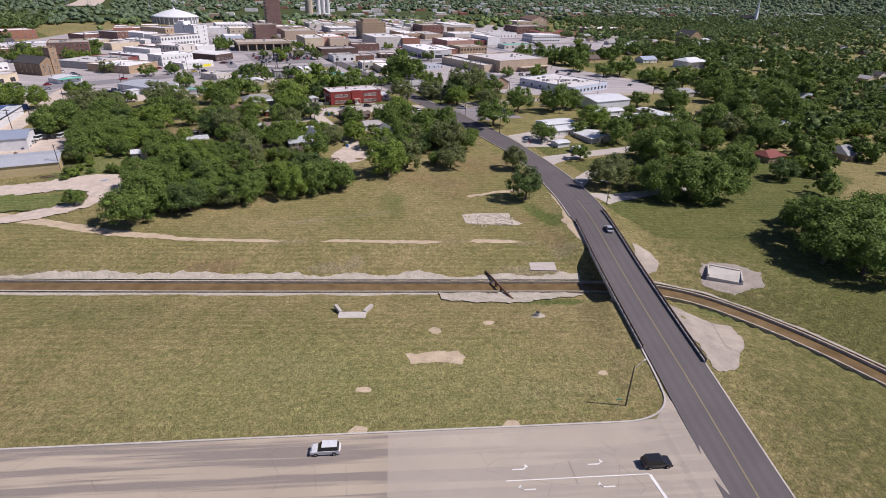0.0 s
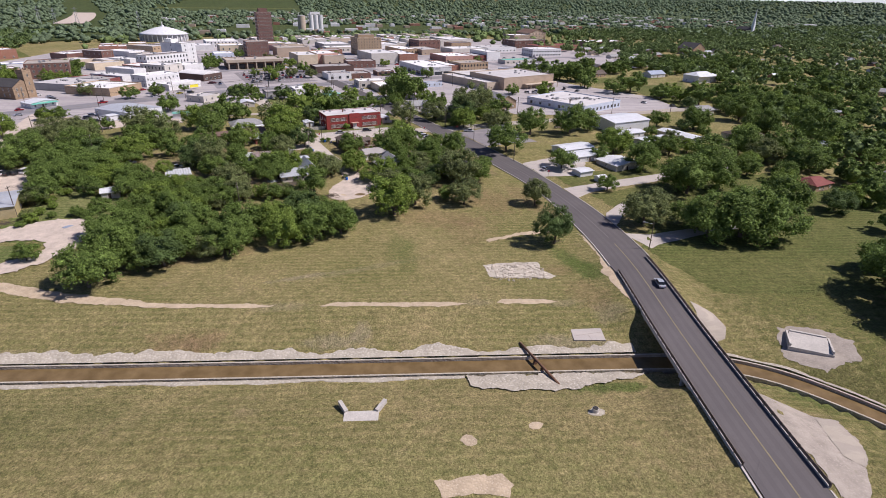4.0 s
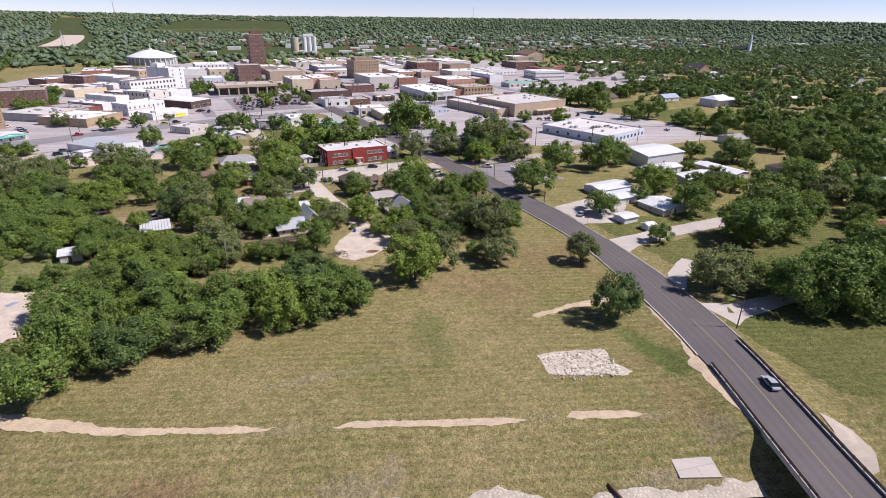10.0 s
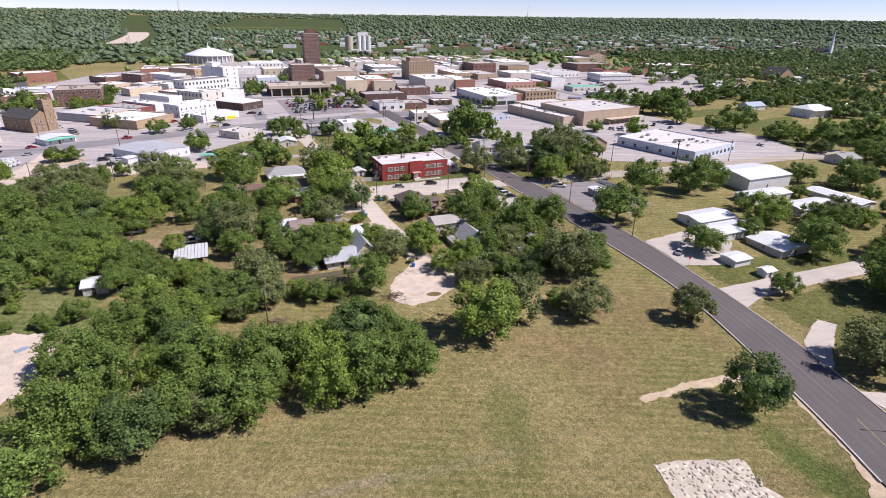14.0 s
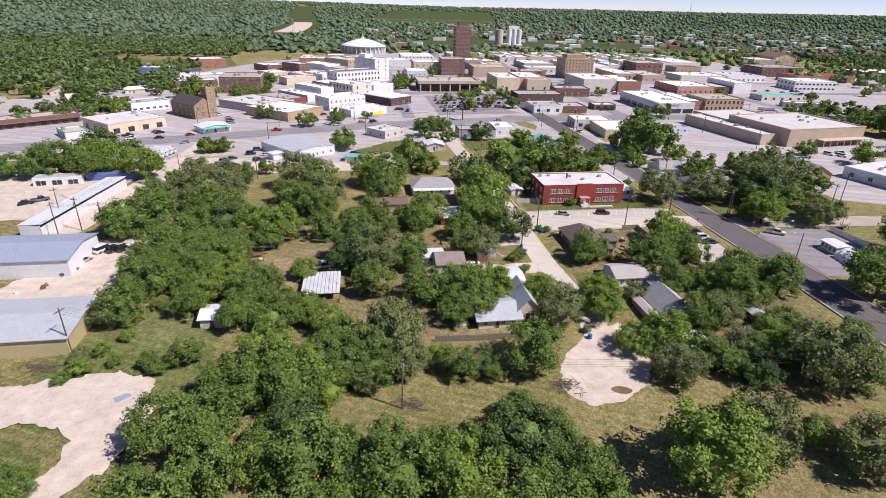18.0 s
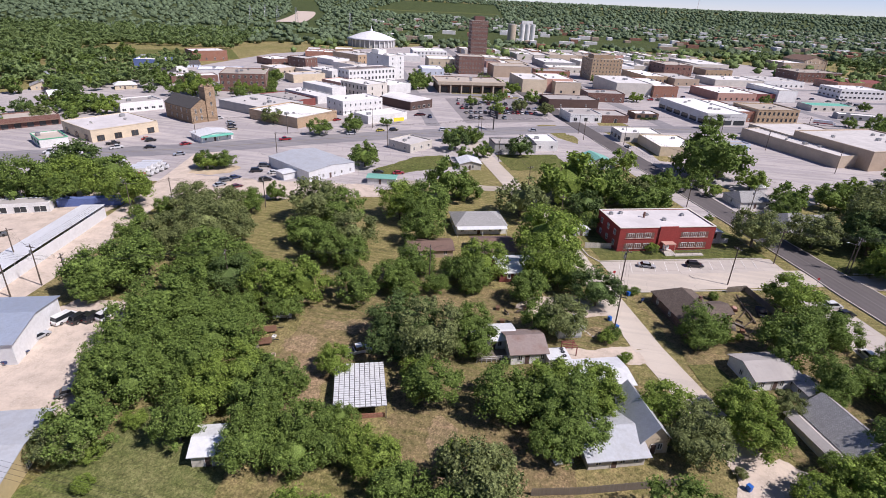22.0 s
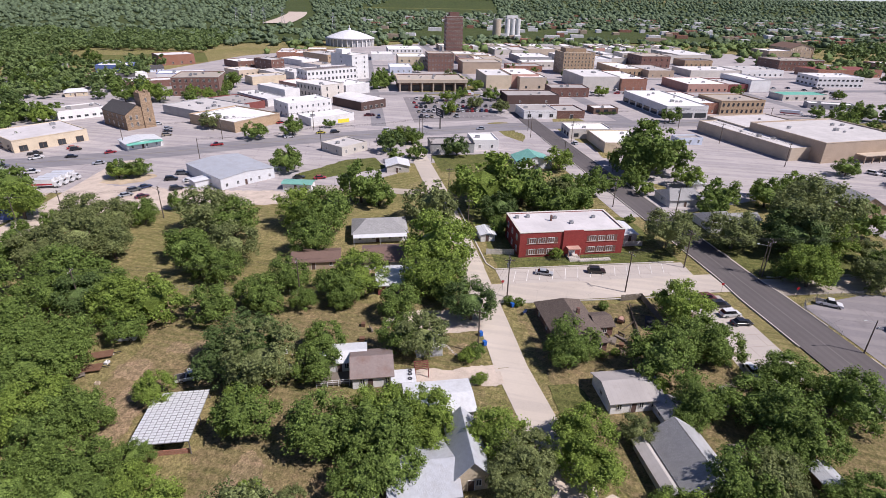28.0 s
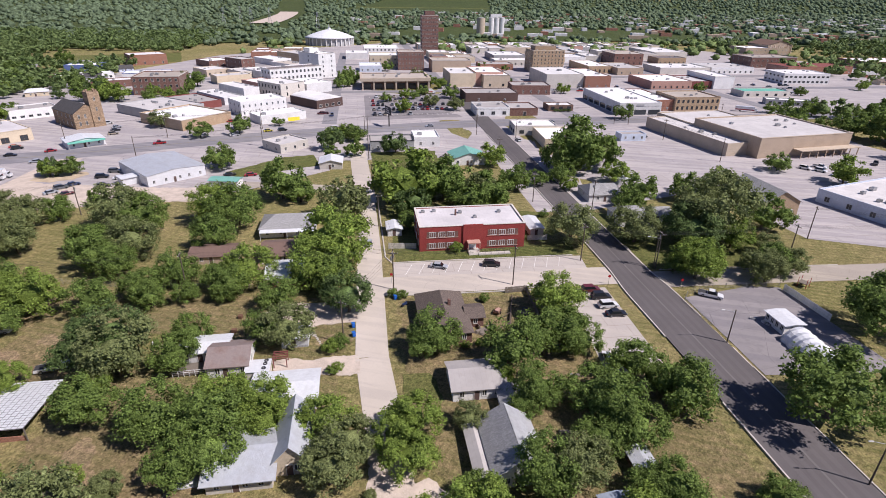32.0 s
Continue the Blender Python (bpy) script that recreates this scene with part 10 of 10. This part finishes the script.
def right_side(u, v):
    if u < 236 and 105 < v < 350 or u < 318 and 178 < v < 350 or u < 350 and v > 250 or u < 440 and 255 < v < 425 or u < 292 and 178 < v < 262 or u < 500 and v > 470 or (u < 190 and v > 60):
        return False
    return no_house(u, v) and abs((v - 20) % 84 - 42) > 4


def left_side(u, v):
    x, y = gw(u, v)
    in_field = -440 < x < -262 and 690 < y < 812
    return not in_field and (v > 520 - 0.2 * (u + 200) or u < -260) and no_house(u, v, 8) and not (-240 < u < -120 and v < 560)


# single trees about the near neighbourhood
LEAFY = []
for k in range(4):
    me = crown_mesh(90 + k, 900, 0.1, 22)
    me.calc_loop_triangles()
    tri = np.array([t.vertices[:] for t in me.loop_triangles])
    LEAFY.append((np.array([v.co[:] for v in me.vertices]), tri))
SPARSE = []
for k in range(5):
    me = crown_mesh(120 + k, 150, 0.2, 9)
    me.calc_loop_triangles()
    SPARSE.append((np.array([v.co[:] for v in me.vertices]), np.array([t.vertices[:] for t in me.loop_triangles])))
woods("neighbourhood_trees", scatter(400, (200, 620, 60, 480), right_side, 5.0, 7.4), "leafy trees between the houses", "leaf_mid", LEAFY)
town = [(62, 600), (66, 612), (70, 622), (60, 630), (64, 640), (135, 590), (128, 600), (122, 640), (100, 500), (118, 515), (104, 545), (90, 535), (132, 505), (-60, 548), (-50, 552), (-42, 556), (-66, 560), (-30, 470), (12, 462), (30, 468), (-95, 585), (-120, 560), (-128, 470), (-140, 465),
        (225, 470), (245, 365), (300, 405), (305, 430), (330, 440), (345, 430), (350, 470), (395, 470), (420, 480), (330, 560), (190, 700), (210, 690), (470, 560), (490, 575), (540, 600), (60, 400), (70, 405), (190, 345), (200, 345), (170, 300), (-128, 503), (-133, 484), (-141, 474), (-122, 512), (-136, 496), (-181, 597), (-176, 588), (-152, 589), (-160, 580), (58, 596), (66, 602), (100, 691), (61, 434), (66, 438), (70, 430), (-138, 520), (-145, 505), (-150, 480), (-160, 490), (-155, 455), (118, 560), (110, 545), (135, 545), (252, 640), (228, 655), (222, 560), (190, 600), (330, 480), (312, 455), (400, 540), (360, 480), (380, 470)]
for u, v in town:
    x, y = gw(u, v)
    tree(x, y, trng.uniform(3.6, 5.8), group="town trees")
for u, v, r, key, tall in ((-45.4, 388, 3.4, "leaf_dark", 1.25), (-38.4, 389.5, 3.4, "leaf_dark", 1.3), (15.8, 396, 4.8, "leaf_grey", 1.1), (-97, 351, 7.5, "leaf", 1.1), (-108, 352, 6.5, "leaf", 1.0), (-77, 350.5, 7.2, "leaf", 1.15), (-86, 353, 6, "leaf", 1.0), (-66.5, 354, 4.2, "leaf", 1.0), (-107, 441, 3.0, "leaf_dark", 1.2), (-90, 553, 8.5, "leaf_bright", 1.0), (-80, 548, 7.5, "leaf_bright", 1.0), (-100, 548, 6.5, "leaf", 1.0), (-63, 563, 5.0, "leaf_bright", 1.1), (-55, 566, 3.8, "leaf_bright", 1.0), (-51, 594, 5.2, "leaf_dark", 1.7), (-46, 584, 4.2, "leaf", 1.2), (-211, 715, 9, "leaf_dark", 1.1), (-210, 689, 8, "leaf", 1.0), (-205, 760, 7.5, "leaf", 1.1)):
    tree(*gw(u, v), r, key, tall, "town trees")
woods("neighbourhood_trees", scatter(46, (-330, -118, 455, 700), lambda u, v: no_house(u, v, 9) and not (-180 < u < -80 and v < 480) and not (-175 < u < -110 and 620 < v < 700), 4.6, 7.5), "leafy trees between the houses", "leaf_mid", LEAFY)
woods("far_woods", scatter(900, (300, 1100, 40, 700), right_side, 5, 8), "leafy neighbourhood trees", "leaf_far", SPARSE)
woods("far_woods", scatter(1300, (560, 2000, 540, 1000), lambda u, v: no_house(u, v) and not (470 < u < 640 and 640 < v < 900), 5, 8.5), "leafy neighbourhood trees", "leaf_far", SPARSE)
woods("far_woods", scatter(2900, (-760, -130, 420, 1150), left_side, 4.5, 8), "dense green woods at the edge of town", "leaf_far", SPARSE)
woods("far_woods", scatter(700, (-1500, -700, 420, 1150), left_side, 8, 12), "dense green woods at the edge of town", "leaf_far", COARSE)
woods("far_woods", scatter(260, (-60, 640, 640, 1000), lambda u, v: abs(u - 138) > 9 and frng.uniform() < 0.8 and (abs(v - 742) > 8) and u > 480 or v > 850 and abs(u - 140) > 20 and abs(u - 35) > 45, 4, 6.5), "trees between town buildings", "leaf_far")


def beyond(u, v):
    x, y = gw(u, v)
    if line_distance([(-440, 1420), (-498, 1690), (-590, 2050), (-700, 2400), (-950, 3200), (-1130, 3900)], x, y) < 55:
        return False
    if -520 < x < 60 and 2350 < y < 3950 or -110 < x < 400 and 1130 < y < 1430:
        return False
    return v > 950 or u > 1000 or u < -800


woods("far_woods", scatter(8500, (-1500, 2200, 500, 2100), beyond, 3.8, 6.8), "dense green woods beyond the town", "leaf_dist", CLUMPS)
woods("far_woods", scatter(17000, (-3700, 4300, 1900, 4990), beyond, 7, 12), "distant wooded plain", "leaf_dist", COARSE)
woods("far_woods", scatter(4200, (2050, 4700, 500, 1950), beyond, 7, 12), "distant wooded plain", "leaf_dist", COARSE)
# roofs among the far trees
bm = bmesh.new()
for k in range(420):
    u, v = frng.uniform(60, 1900), frng.uniform(1010, 2300)
    x, y = gw(u, v)
    w, d, h = frng.uniform(9, 26), frng.uniform(8, 18), frng.uniform(5, 8)
    z = gz(x, y)
    box(bm, x - w / 2, x + w / 2, y - d / 2, y + d / 2, z, z + h, (0, 0, 1, 0, 2)[int(frng.randint(5))])
tagged(new("far_buildings", bm_mesh("far_buildings", bm, [M["flat_white"], M["wall_tan"], M["brick_orange"]])), "pale roofs of distant buildings among trees", "far buildings", kind="stuff")
# lattice mast and water tower on the horizon
for x, y, h, label in ((-890, 3830, 62, "thin red and white radio mast"), (1550, 4600, 55, "thin pale steel radio mast")):
    bm = bmesh.new()
    z = gz(x, y)
    for k in range(3):
        a = k * 2.09
        tube(bm, (3 * math.cos(a), 3 * math.sin(a), z), (0.5 * math.cos(a), 0.5 * math.sin(a), z + h + 40), 0.5, 0.3, 5)
    ob = tagged(new("radio_mast", bm_mesh("radio_mast", bm, M["wall_pink"])), label, "mast")
    ob.location = (x, y, 0)
